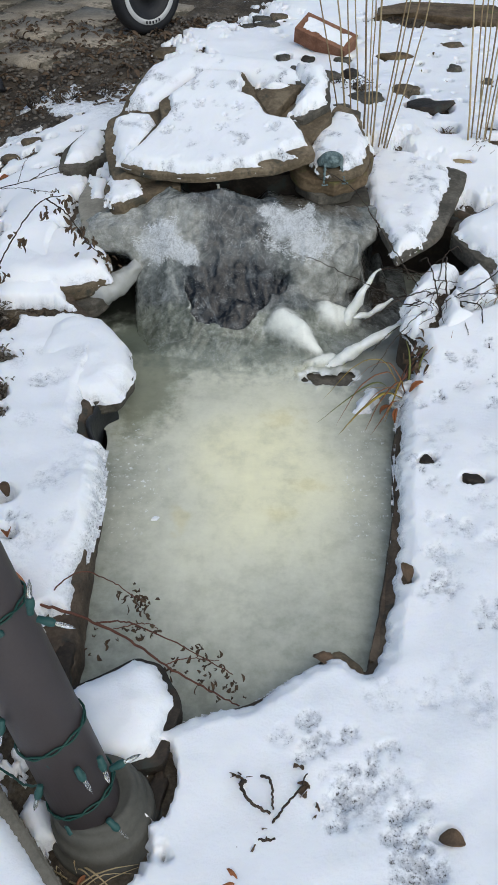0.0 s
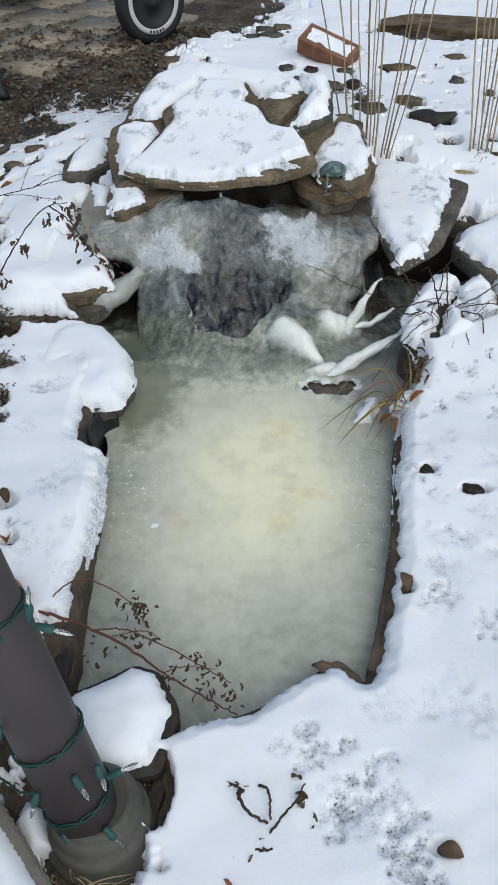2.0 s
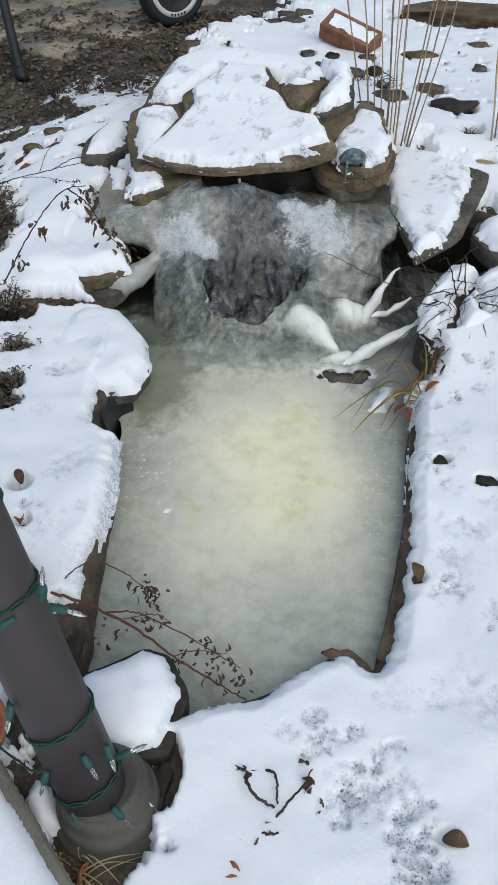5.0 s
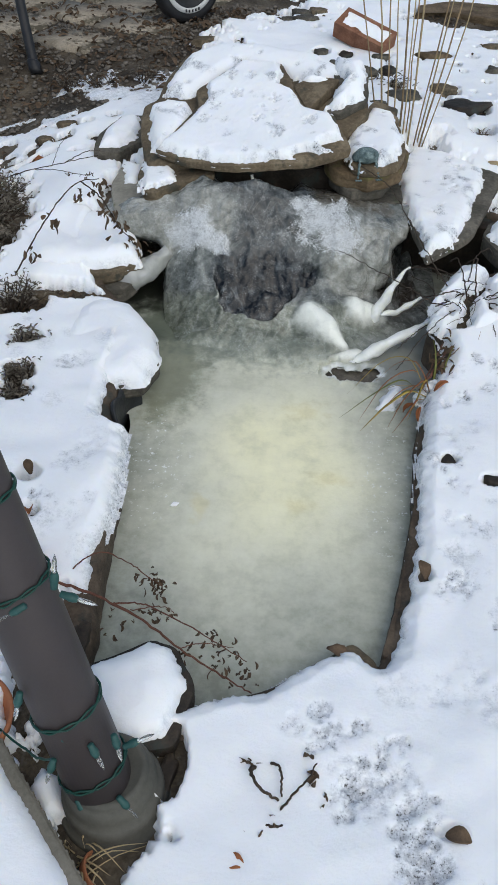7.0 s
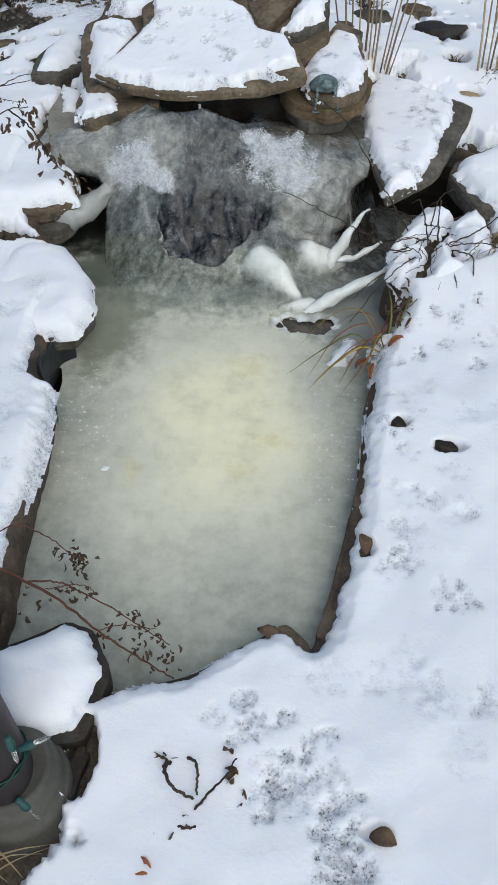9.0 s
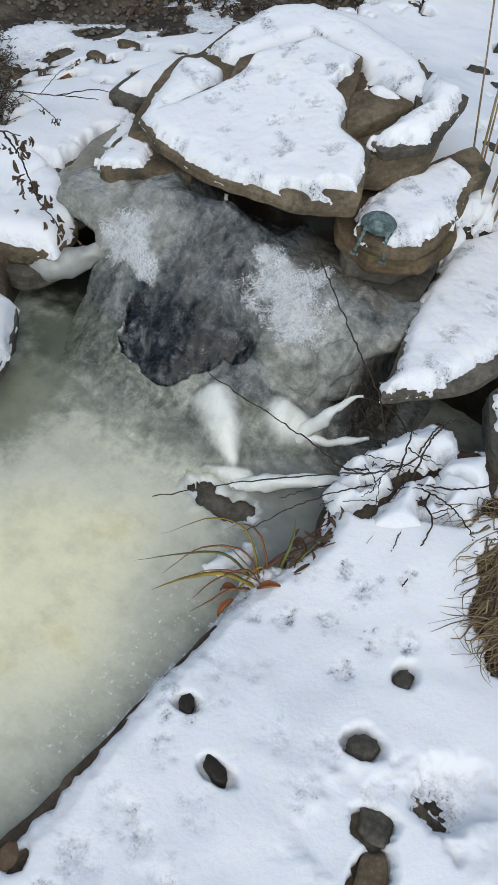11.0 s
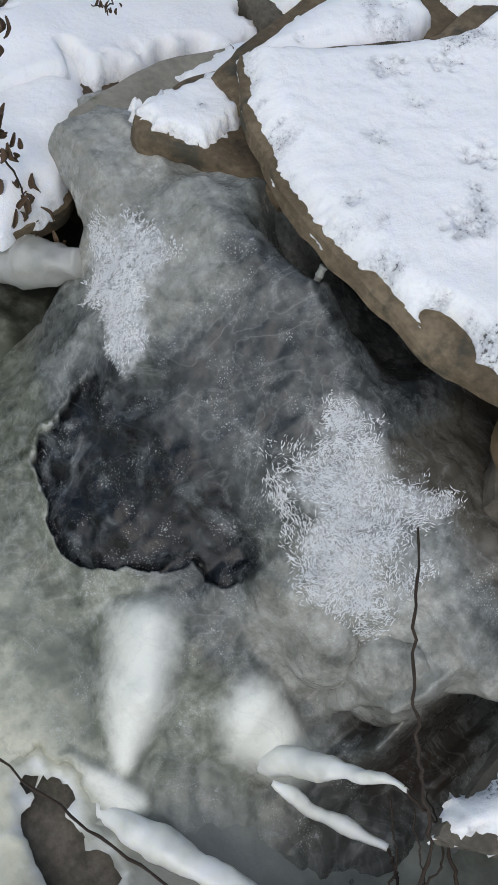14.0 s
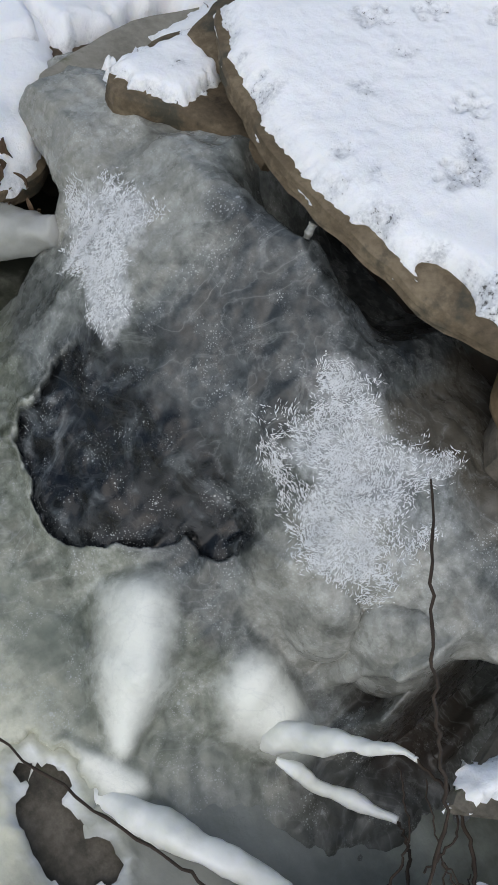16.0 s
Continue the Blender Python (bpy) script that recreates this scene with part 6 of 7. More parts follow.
leafy_branch("dry_branch", [([(-0.32, 0.74, 0.075), (-0.247, 0.715, 0.085), (-0.155, 0.68, 0.075), (-0.085, 0.64, 0.06), (-0.02, 0.61, 0.045), (0.036, 0.588, 0.03)], 0.0028, 0.0012),
                            ([(-0.20, 0.70, 0.08), (-0.155, 0.70, 0.085), (-0.11, 0.69, 0.075), (-0.04, 0.66, 0.065), (0.024, 0.631, 0.05)], 0.0016, 0.0008),
                            ([(-0.30, 0.735, 0.078), (-0.245, 0.785, 0.10), (-0.19, 0.78, 0.085), (-0.13, 0.755, 0.06)], 0.0014, 0.0008),
                            ([(-0.17, 0.69, 0.08), (-0.12, 0.705, 0.075), (-0.095, 0.70, 0.06)], 0.001, 0.0006),
                            ([(-0.085, 0.64, 0.06), (-0.045, 0.65, 0.065), (0.0, 0.655, 0.05)], 0.001, 0.0006)],
             [((-0.155, 0.765, 0.065), 22, 0.010), ((-0.135, 0.755, 0.055), 20, 0.012), ((-0.12, 0.697, 0.068), 12, 0.012), ((-0.145, 0.70, 0.07), 6, 0.01), ((-0.03, 0.665, 0.06), 12, 0.012), ((0.0, 0.645, 0.055), 12, 0.012), ((0.02, 0.62, 0.045), 12, 0.012), ((-0.01, 0.62, 0.045), 12, 0.014), ((-0.07, 0.64, 0.055), 10, 0.012), ((-0.19, 0.68, 0.06), 8, 0.02)],
             "brown leafless branch with shrivelled leaves over the ice", "branch", 0.013, REDTWIG, 5)
leafy_branch("dry_branch", [([(0.340, 1.325, 0.062), (0.372, 1.375, 0.085), (0.405, 1.43, 0.098), (0.445, 1.475, 0.125)], 0.0022, 0.0012), ([(0.36, 1.355, 0.075), (0.40, 1.395, 0.10), (0.44, 1.435, 0.12)], 0.0016, 0.0008), ([(0.35, 1.345, 0.07), (0.375, 1.405, 0.085), (0.395, 1.455, 0.095)], 0.0016, 0.001)],
             [((0.375, 1.375, 0.085), 10, 0.012), ((0.395, 1.415, 0.09), 12, 0.013), ((0.425, 1.455, 0.11), 8, 0.012)],
             "red-brown dry stems and leaves along the snowy bank", "branch", 0.022, REDTWIG, 21, False)
leafy_branch("dry_branch", [([(-0.60, 1.55, 0.15), (-0.535, 1.62, 0.25), (-0.47, 1.67, 0.32), (-0.41, 1.68, 0.335)], 0.002, 0.001), ([(-0.455, 1.68, 0.325), (-0.41, 1.675, 0.29), (-0.375, 1.67, 0.225), (-0.35, 1.685, 0.18), (-0.335, 1.69, 0.14)], 0.0018, 0.0008)],
             [((-0.52, 1.63, 0.255), 9, 0.012), ((-0.56, 1.58, 0.19), 7, 0.012), ((-0.46, 1.67, 0.30), 7, 0.012), ((-0.41, 1.68, 0.325), 9, 0.012), ((-0.388, 1.664, 0.262), 10, 0.011), ((-0.37, 1.671, 0.225), 12, 0.012), ((-0.348, 1.685, 0.17), 12, 0.012), ((-0.335, 1.69, 0.13), 10, 0.012), ((-0.43, 1.675, 0.30), 6, 0.01)],
             "arching dry branch with hanging withered leaves", "branch", 0.020, TWIG, 9)
leafy_branch("dry_branch", [([(-0.78, 1.86, 0.20), (-0.68, 1.90, 0.23), (-0.57, 1.95, 0.243), (-0.49, 1.99, 0.25)], 0.0016, 0.0008), ([(-0.64, 1.915, 0.235), (-0.58, 1.90, 0.245), (-0.50, 1.87, 0.25), (-0.46, 1.82, 0.28)], 0.001, 0.0006), ([(-0.57, 1.95, 0.243), (-0.53, 2.03, 0.24), (-0.50, 2.06, 0.23)], 0.0012, 0.0008), ([(-0.60, 1.935, 0.24), (-0.59, 1.98, 0.27), (-0.57, 2.02, 0.29)], 0.0009, 0.0005)],
             [((-0.50, 1.87, 0.25), 5, 0.006), ((-0.54, 1.885, 0.247), 5, 0.006), ((-0.475, 1.845, 0.268), 5, 0.006), ((-0.57, 2.02, 0.29), 4, 0.005), ((-0.70, 1.893, 0.225), 4, 0.006)],
             "thin feathery dry twig over snow", "twig", 0.008, TWIG, 13)
leafy_branch("dry_stalk", [([(0.055, 0.46, 0.06), (0.045, 0.44, 0.085), (0.06, 0.415, 0.09), (0.085, 0.41, 0.07)], 0.003, 0.002), ([(0.075, 0.385, 0.055), (0.10, 0.41, 0.075), (0.125, 0.44, 0.08), (0.137, 0.465, 0.075)], 0.002, 0.001), ([(0.06, 0.47, 0.055), (0.085, 0.45, 0.08), (0.09, 0.415, 0.07)], 0.0025, 0.0015), ([(0.05, 0.38, 0.06), (0.08, 0.375, 0.07), (0.105, 0.38, 0.06)], 0.003, 0.002)],
             [((0.137, 0.45, 0.075), 6, 0.008), ((0.055, 0.375, 0.065), 12, 0.014), ((0.14, 0.425, 0.065), 5, 0.007), ((0.045, 0.455, 0.075), 5, 0.006), ((0.09, 0.39, 0.065), 6, 0.01)], "broken brown plant stalks poking through trodden snow", "plant stalk", 0.022, TWIG, 17)


def shrub(name, at, rx, ry, h, twigs, leaves, label, seed, leaf_mat=SAGE, size=0.010):
    rnd = random.Random(seed)
    top = empty(name, at, label, "shrub")
    paths, radii, ends = [], [], []
    for _ in range(twigs):
        a, r = rnd.uniform(0, 6.28), math.sqrt(rnd.random())
        p0 = Vector((0.35 * rx * r * math.cos(a), 0.35 * ry * r * math.sin(a), -0.02))
        p2 = Vector((rx * r * math.cos(a) + rnd.gauss(0, 0.02), ry * r * math.sin(a) + rnd.gauss(0, 0.02), h * (1 - 0.55 * r * r) * rnd.uniform(0.45, 1.1)))
        p1 = p0.lerp(p2, 0.5) + Vector((rnd.gauss(0, 0.015), rnd.gauss(0, 0.015), 0.02))
        pts = curve_pts([p0, p1, p2], 6, 0.002, rnd.randint(0, 9999))
        paths.append(pts)
        radii.append([0.0018 - 0.0012 * i / 6 for i in range(7)])
        ends += pts[2:]
    tube_part("twig_mass", paths, radii, TWIG, top, sides=4, seed=seed)
    store = ([], [])
    for _ in range(leaves):
        p = rnd.choice(ends) + Vector((rnd.gauss(0, 0.006), rnd.gauss(0, 0.006), rnd.gauss(0, 0.006)))
        add_leaf(store, p, size * rnd.uniform(0.6, 1.4), size * 0.28, rnd.uniform(0.4, 1.2), rnd.randint(0, 99), rnd)
    place("foliage", mesh_from("foliage", *store, leaf_mat), top)
    return top


shrub("dry_shrub", (-0.79, 1.80, 0.10), 0.17, 0.25, 0.15, 300, 5600, "dense grey-brown withered herb bush beside the pond", 3)
shrub("dry_shrub", (-1.00, 2.08, 0.06), 0.15, 0.15, 0.14, 160, 2900, "dense grey-brown withered herb bush beside the pond", 4)
shrub("small_herb", (-0.60, 1.50, 0.10), 0.07, 0.06, 0.06, 40, 220, "small grey-green herb in snow", 5)
shrub("small_herb", (-0.527, 1.362, 0.09), 0.030, 0.022, 0.035, 34, 240, "small grey-green herb in snow", 6)
shrub("small_herb", (-0.513, 1.238, 0.09), 0.032, 0.03, 0.035, 36, 260, "small grey-green herb in snow", 7)
shrub("small_herb", (-0.500, 1.175, 0.085), 0.028, 0.026, 0.03, 28, 180, "small grey-green herb in snow", 17)
shrub("small_herb", (-0.50, 2.66, 0.19), 0.03, 0.03, 0.09, 14, 70, "small grey-green herb in snow", 9)
shrub("small_herb", (-0.62, 2.64, 0.18), 0.05, 0.04, 0.06, 20, 110, "small grey-green herb in snow", 10)
shrub("small_herb", (0.33, 2.62, 0.22), 0.04, 0.04, 0.07, 20, 110, "small dark herb in snow", 11)
shrub("small_herb", (0.24, 2.66, 0.22), 0.03, 0.03, 0.06, 14, 70, "small dark herb in snow", 12)
shrub("small_herb", (-0.07, 2.60, 0.24), 0.05, 0.03, 0.04, 20, 110, "small dark herb in snow", 13)
shrub("small_herb", (-0.74, 2.66, 0.17), 0.04, 0.04, 0.05, 16, 90, "small dark herb in snow", 14)


def straw_tuft(at, count, length, label, seed, lean=(0, 0), mat=STRAW, wide=0.05):
    rnd = random.Random(seed)
    top = empty("grass_tuft", at, label, "grass")
    v, f = [], []
    for k in range(count):
        a = rnd.uniform(0, 6.28)
        p0 = Vector((rnd.gauss(0, wide * 0.5), rnd.gauss(0, wide), 0))
        out = Vector((math.cos(a) * length * rnd.uniform(0.25, 0.95) + lean[0], math.sin(a) * length * rnd.uniform(0.25, 0.95) + lean[1], 0))
        p1 = p0 + out * 0.5 + Vector((0, 0, length * rnd.uniform(0.12, 0.42)))
        p2 = p0 + out + Vector((0, 0, length * rnd.uniform(-0.05, 0.3)))
        bv, bf = blade_mesh([p0, p1, p2], rnd.uniform(0.0007, 0.0016), k, n=7)
        base = len(v)
        v += bv
        f += [tuple(base + i for i in q) for q in bf]
    place("straw", mesh_from("straw", v, f, mat), top)
    return top


straw_tuft((0.635, 1.590, 0.130), 110, 0.055, "tuft of bent dry straw-coloured grass", 5, (-0.01, -0.02), mat=DRYGRASS, wide=0.03)
def straw_mat(a, b, count, length, half, label, seed):
    """Long bent grass combed down a bank: strands rooted along the line a to b, falling across it."""
    rnd = random.Random(seed)
    a, b = Vector(a), Vector(b)
    top = empty("grass_tuft", a.lerp(b, 0.5), label, "grass")
    for tone, share in ((DRYGRASS, 0.62), (STRAW, 0.14), (LEAF, 0.24)):
        v, f = [], []
        for k in range(int(count * share)):
            t = rnd.random()
            p0 = a.lerp(b, t) - top.location + Vector((rnd.gauss(0, half), rnd.gauss(0, half * 0.6), rnd.uniform(0.0, 0.02)))
            out = Vector((rnd.gauss(-0.1, 0.45), rnd.gauss(-0.75, 0.35), 0)) * length * rnd.uniform(0.5, 1.2)
            p1 = p0 + out * 0.35 + Vector((rnd.gauss(0, 0.008), rnd.gauss(0, 0.008), rnd.uniform(0.008, 0.030)))
            p2 = p0 + out * 0.75 + Vector((rnd.gauss(0, 0.012), rnd.gauss(0, 0.010), rnd.uniform(0.0, 0.020)))
            p3 = p0 + out + Vector((rnd.gauss(0, 0.016), rnd.gauss(0, 0.010), rnd.uniform(-0.012, 0.012)))
            bv, bf = blade_mesh([p0, p1, p2, p3], rnd.uniform(0.0006, 0.0015), k, n=9)
            base = len(v)
            v += bv
            f += [tuple(base + i for i in q) for q in bf]
        place("straw", mesh_from("straw", v, f, tone), top)
    return top


straw_mat((0.622, 1.605, 0.135), (0.715, 1.425, 0.110), 1100, 0.060, 0.016, "thick mat of bent dry straw-coloured grass on the bank", 4)
straw_tuft((0.64, 2.245, 0.22), 50, 0.06, "brown withered grass at the foot of the reeds", 6, wide=0.03, mat=LEAF)
straw_tuft((0.56, 2.31, 0.22), 40, 0.06, "dark withered leaves in snow", 7, wide=0.02, mat=LEAF)
straw_tuft((-0.17, 0.33, 0.03), 26, 0.10, "few dry grass blades beside the pole", 8, (0.03, 0.02), wide=0.03)
straw_tuft((-0.40, 1.98, 0.22), 12, 0.03, "short dry grass between stones", 9, wide=0.012, mat=LEAF)


def reeds(at, stalks, label, seed):
    rnd = random.Random(seed)
    top = empty("reed_clump", at, label, "reeds", "reed clumps")
    for k, (dx, dy, tx, ty, h) in enumerate(stalks):
        b = Vector((dx, dy, -0.02))
        t = Vector((dx + tx, dy + ty, h))
        pts = [b.lerp(t, i / 8) + Vector((rnd.gauss(0, 0.002), rnd.gauss(0, 0.002), 0)) for i in range(9)]
        tube_part("stalk", [pts], [[(0.0021 if k % 3 else 0.0027) - 0.0009 * i / 8 for i in range(9)]], DRYGRASS if k % 2 else STRAW, top, sides=6, wobble=0.12, seed=seed + k)
    return top


reeds((0.325, 2.21, 0.235), [(-0.05, 0.04, -0.12, 0.10, 0.8), (-0.04, 0.02, -0.10, 0.0, 0.9), (-0.025, 0.0, -0.085, 0.05, 0.9), (-0.01, 0.02, -0.06, 0.0, 0.95), (0.0, 0.0, -0.05, 0.02, 1.0), (0.008, 0.015, -0.045, -0.02, 0.9), (0.014, 0.0, -0.02, 0.03, 1.0), (0.03, 0.0, 0.09, 0.0, 0.95), (0.04, 0.01, 0.10, 0.03, 1.0), (0.045, -0.005, 0.12, 0.0, 0.9), (0.055, 0.0, 0.16, 0.02, 0.9), (-0.06, 0.05, -0.18, 0.05, 0.7)], "tall straw-coloured dry reed stalks standing in snow", 3)
reeds((0.645, 2.24, 0.225), [(-0.03, 0.0, -0.12, 0.02, 0.9), (-0.02, 0.01, -0.09, 0.0, 0.95), (-0.01, 0.0, -0.05, 0.02, 1.0), (0.0, 0.01, -0.03, 0.0, 1.0), (0.008, 0.0, -0.01, 0.03, 0.95), (0.015, 0.01, 0.01, 0.0, 1.0), (0.022, 0.0, 0.0, 0.02, 0.9), (0.05, 0.0, 0.04, 0.0, 0.9), (-0.005, 0.012, -0.07, 0.05, 0.85)], "tall straw-coloured dry reed stalks standing in snow", 5)

# ---- the pole with its string of lights ----
FOOT = Vector((-0.148, 0.398, 0.06))
AXIS = Vector((-0.309, 0.326, 0.894)).normalized()
SIDE = AXIS.cross(Vector((0.05, -0.72, 0.69))).normalized()
BACKW = AXIS.cross(SIDE).normalized()


def lathe(profile, origin, axis, a, b, n=40):
    v, f = [], []
    for r, h in profile:
        for k in range(n):
            w = 2 * math.pi * k / n
            v.append(tuple(origin + axis * h + a * math.cos(w) * r + b * math.sin(w) * r))
    for i in range(len(profile) - 1):
        for k in range(n):
            k2 = (k + 1) % n
            f.append((i * n + k, i * n + k2, (i + 1) * n + k2, (i + 1) * n + k))
    f.append(tuple(reversed(range(n))))
    f.append(tuple((len(profile) - 1) * n + k for k in range(n)))
    return v, f


def garden_pole():
    top = empty("garden_pole", FOOT, "brown-grey round garden pole leaning out of a bell-shaped base", "pole")
    o = Vector((0, 0, 0))
    v, f = lathe([(0.0455, -0.03), (0.0455, 0.3), (0.0452, 0.7), (0.045, 1.25), (0.041, 1.262), (0.02, 1.268)], o, AXIS, SIDE, BACKW, 48)
    place("shaft", mesh_from("shaft", v, f, POLE), top)
    up, ex, ey = Vector((0, 0, 1)), Vector((1, 0, 0)), Vector((0, 1, 0))
    prof = [(0.076, -0.070), (0.079, -0.060), (0.079, -0.046), (0.076, -0.041), (0.071, -0.039), (0.0705, -0.028), (0.070, -0.020), (0.067, -0.016), (0.064, -0.015), (0.0635, -0.004), (0.062, 0.004), (0.058, 0.010), (0.056, 0.0105), (0.0555, 0.016), (0.053, 0.020), (0.049, 0.022), (0.046, 0.020)]
    v, f = lathe(prof, Vector((0.002, 0.016, 0.024)), up.lerp(AXIS, 0.45).normalized(), ex, ey, 48)
    place("bell_base", mesh_from("bell_base", v, f, BASE), top, "weathered grey ribbed plastic base")


garden_pole()


def light_string():
    top = empty("light_string", FOOT + AXIS * 0.1, "string of unlit clear mini lights wound round the pole", "string lights")
    base = top.location
    pts = []
    for turn, s in enumerate((0.062, 0.165, 0.355, 0.47)):
        gap = (0.103, 0.190, 0.115, 0.0)[turn]
        for i in range(36):
            a = 2.3 + 6.283 * i / 36
            climb = gap * float(sstep(6.9, 8.58, a))
            pts.append(FOOT + AXIS * (s + 0.006 * math.sin(a + 0.6) + climb) + SIDE * 0.0478 * math.cos(a) + BACKW * 0.0478 * math.sin(a))
    for k in range(2):
        rnd = random.Random(k)
        path = [p - base + AXIS * 0.003 * math.sin(i * 0.9 + 3.1 * k) + Vector((rnd.gauss(0, 0.0006), rnd.gauss(0, 0.0006), 0)) for i, p in enumerate(pts)]
        tube_part("wire", [path], [[0.0015] * len(path)], WIRE, top, sides=6, wobble=0.1, seed=k)
    path = curve_pts([Vector(p) - base for p in ((-0.20, 0.395, 0.17), (-0.235, 0.41, 0.13), (-0.275, 0.44, 0.10), (-0.32, 0.47, 0.09))], 24, 0.001, 6)
    tube_part("wire", [path], [[0.0018] * len(path)], WIRE, top, sides=6, seed=8)
    lamps = [((-0.188, 0.482, 0.402), (-0.155, 0.480, 0.392)), ((-0.194, 0.483, 0.408), (-0.192, 0.501, 0.450)), ((-0.228, 0.473, 0.386), (-0.261, 0.463, 0.367)), ((-0.243, 0.428, 0.267), (-0.250, 0.415, 0.234)),
             ((-0.203, 0.409, 0.208), (-0.180, 0.404, 0.192)), ((-0.159, 0.406, 0.193), (-0.142, 0.393, 0.155)), ((-0.129, 0.414, 0.208), (-0.122, 0.404, 0.178)), ((-0.117, 0.408, 0.188), (-0.080, 0.418, 0.208)),
             ((-0.178, 0.372, 0.104), (-0.163, 0.360, 0.068)), ((-0.125, 0.378, 0.110), (-0.102, 0.368, 0.080)), ((-0.206, 0.394, 0.167), (-0.214, 0.384, 0.140))]
    for a, b in lamps:
        a, b = Vector(a) - base, Vector(b) - base
        d = (b - a).normalized()
        s = d.cross(Vector((0.3, 0.2, 0.9))).normalized()
        t = d.cross(s)
        v, f = lathe([(0.0022, 0), (0.0042, 0.001), (0.0048, 0.010), (0.0056, 0.012), (0.0056, 0.017), (0.0045, 0.020), (0.0040, 0.022)], a, d, s, t, 14)
        sock = place("socket", mesh_from("socket", v, f, SOCKET), top)
        v, f = lathe([(0.0028, 0.020), (0.0030, 0.030), (0.0028, 0.037), (0.0016, 0.042), (0.0003, 0.046)], a, d, s, t, 14)
        place("bulb", mesh_from("bulb", v, f, GLASS), sock, "clear pointed glass bulb")


light_string()


def pot(at, axis, r, h, label, wall=0.006):
    axis = Vector(axis).normalized()
    s = axis.cross(Vector((0.2, 0.9, 0.1))).normalized()
    t = axis.cross(s)
    top = empty("flower_pot", at, label, "flower pot")
    prof = [(0.0, 0.0), (r * 0.68, 0.0), (r * 0.90, h * 0.74), (r * 1.0, h * 0.75), (r * 1.04, h * 0.98), (r * 1.02, h), (r * 0.96, h), (r * 0.94, h * 0.9), (r * 0.84, h * 0.7), (r * 0.62, h * 0.08), (0.0, h * 0.08)]
    v, f = lathe(prof, Vector((0, 0, 0)), axis, s, t, 48)
    place("pot", mesh_from("pot", v, f[:-2], TERRA), top)
    return top


pot((-0.398, 0.690, 0.0), (0.05, 0.05, 1.0), 0.085, 0.13, "terracotta flower pot beside the pole")
pot((-0.385, 0.47, 0.02), (0.1, 0.1, 1.0), 0.075, 0.08, "small terracotta flower pot by the pole")
pot((-0.16, 0.285, 0.005), (0.5, 0.4, 0.6), 0.035, 0.05, "small tipped terracotta pot half under snow")


def plank_box(name, m, size, material, parent=None, label="", category="", bev=0.003):
    bm = bmesh.new()
    bmesh.ops.create_cube(bm, size=1.0, matrix=Matrix.Diagonal((*size, 1)))
    bmesh.ops.bevel(bm, geom=bm.edges[:], offset=bev, segments=2, affect="EDGES")
    me = bpy.data.meshes.new(name)
    bm.to_mesh(me)
    bm.free()
    me.materials.append(material)
    ob = place(name, me, parent, label, category)
    ob.matrix_local = m
    return ob


def edging_board():
    d = Vector((0.157, -0.172, 0)).normalized()
    ang = math.degrees(math.atan2(d.y, d.x))
    mid = Vector((-0.235, 0.355, 0.075))
    top = empty("edging_board", mid, "weathered grey ridged edging board under snow", "board")
    plank_box("board", pose(0, 0, 0, 0, 0, ang), (0.62, 0.022, 0.05), WEATHERED, top)
    for k in range(40):
        plank_box("ridge", Matrix.Translation(d * (-0.30 + 0.0155 * k)) @ pose(0, 0, 0.001, 0, 0, ang) @ Matrix.Translation((0, 0.011, 0)), (0.006, 0.004, 0.044), WEATHERED, top, bev=0.0012)
    n = Vector((d.y, -d.x, 0))
    a, b = mid - d * 0.33 + n * 0.003, mid + d * 0.33 + n * 0.003
    outline = [(a.x, a.y), (b.x, b.y), (b.x + n.x * 0.2, b.y + n.y * 0.2), (a.x + n.x * 0.2, a.y + n.y * 0.2)]
    snow_on(outline, tilted(0.094), 0.022, 0.0, "snow lying against the edging board", 90, rag=0.004, res=0.007)


edging_board()
snow_on([(-0.262, 0.402), (-0.25, 0.435), (-0.225, 0.425), (-0.215, 0.40), (-0.20, 0.375), (-0.23, 0.355)], tilted(0.045), 0.02, 0.0, "patch of snow between board and pole", 92, rag=0.006)


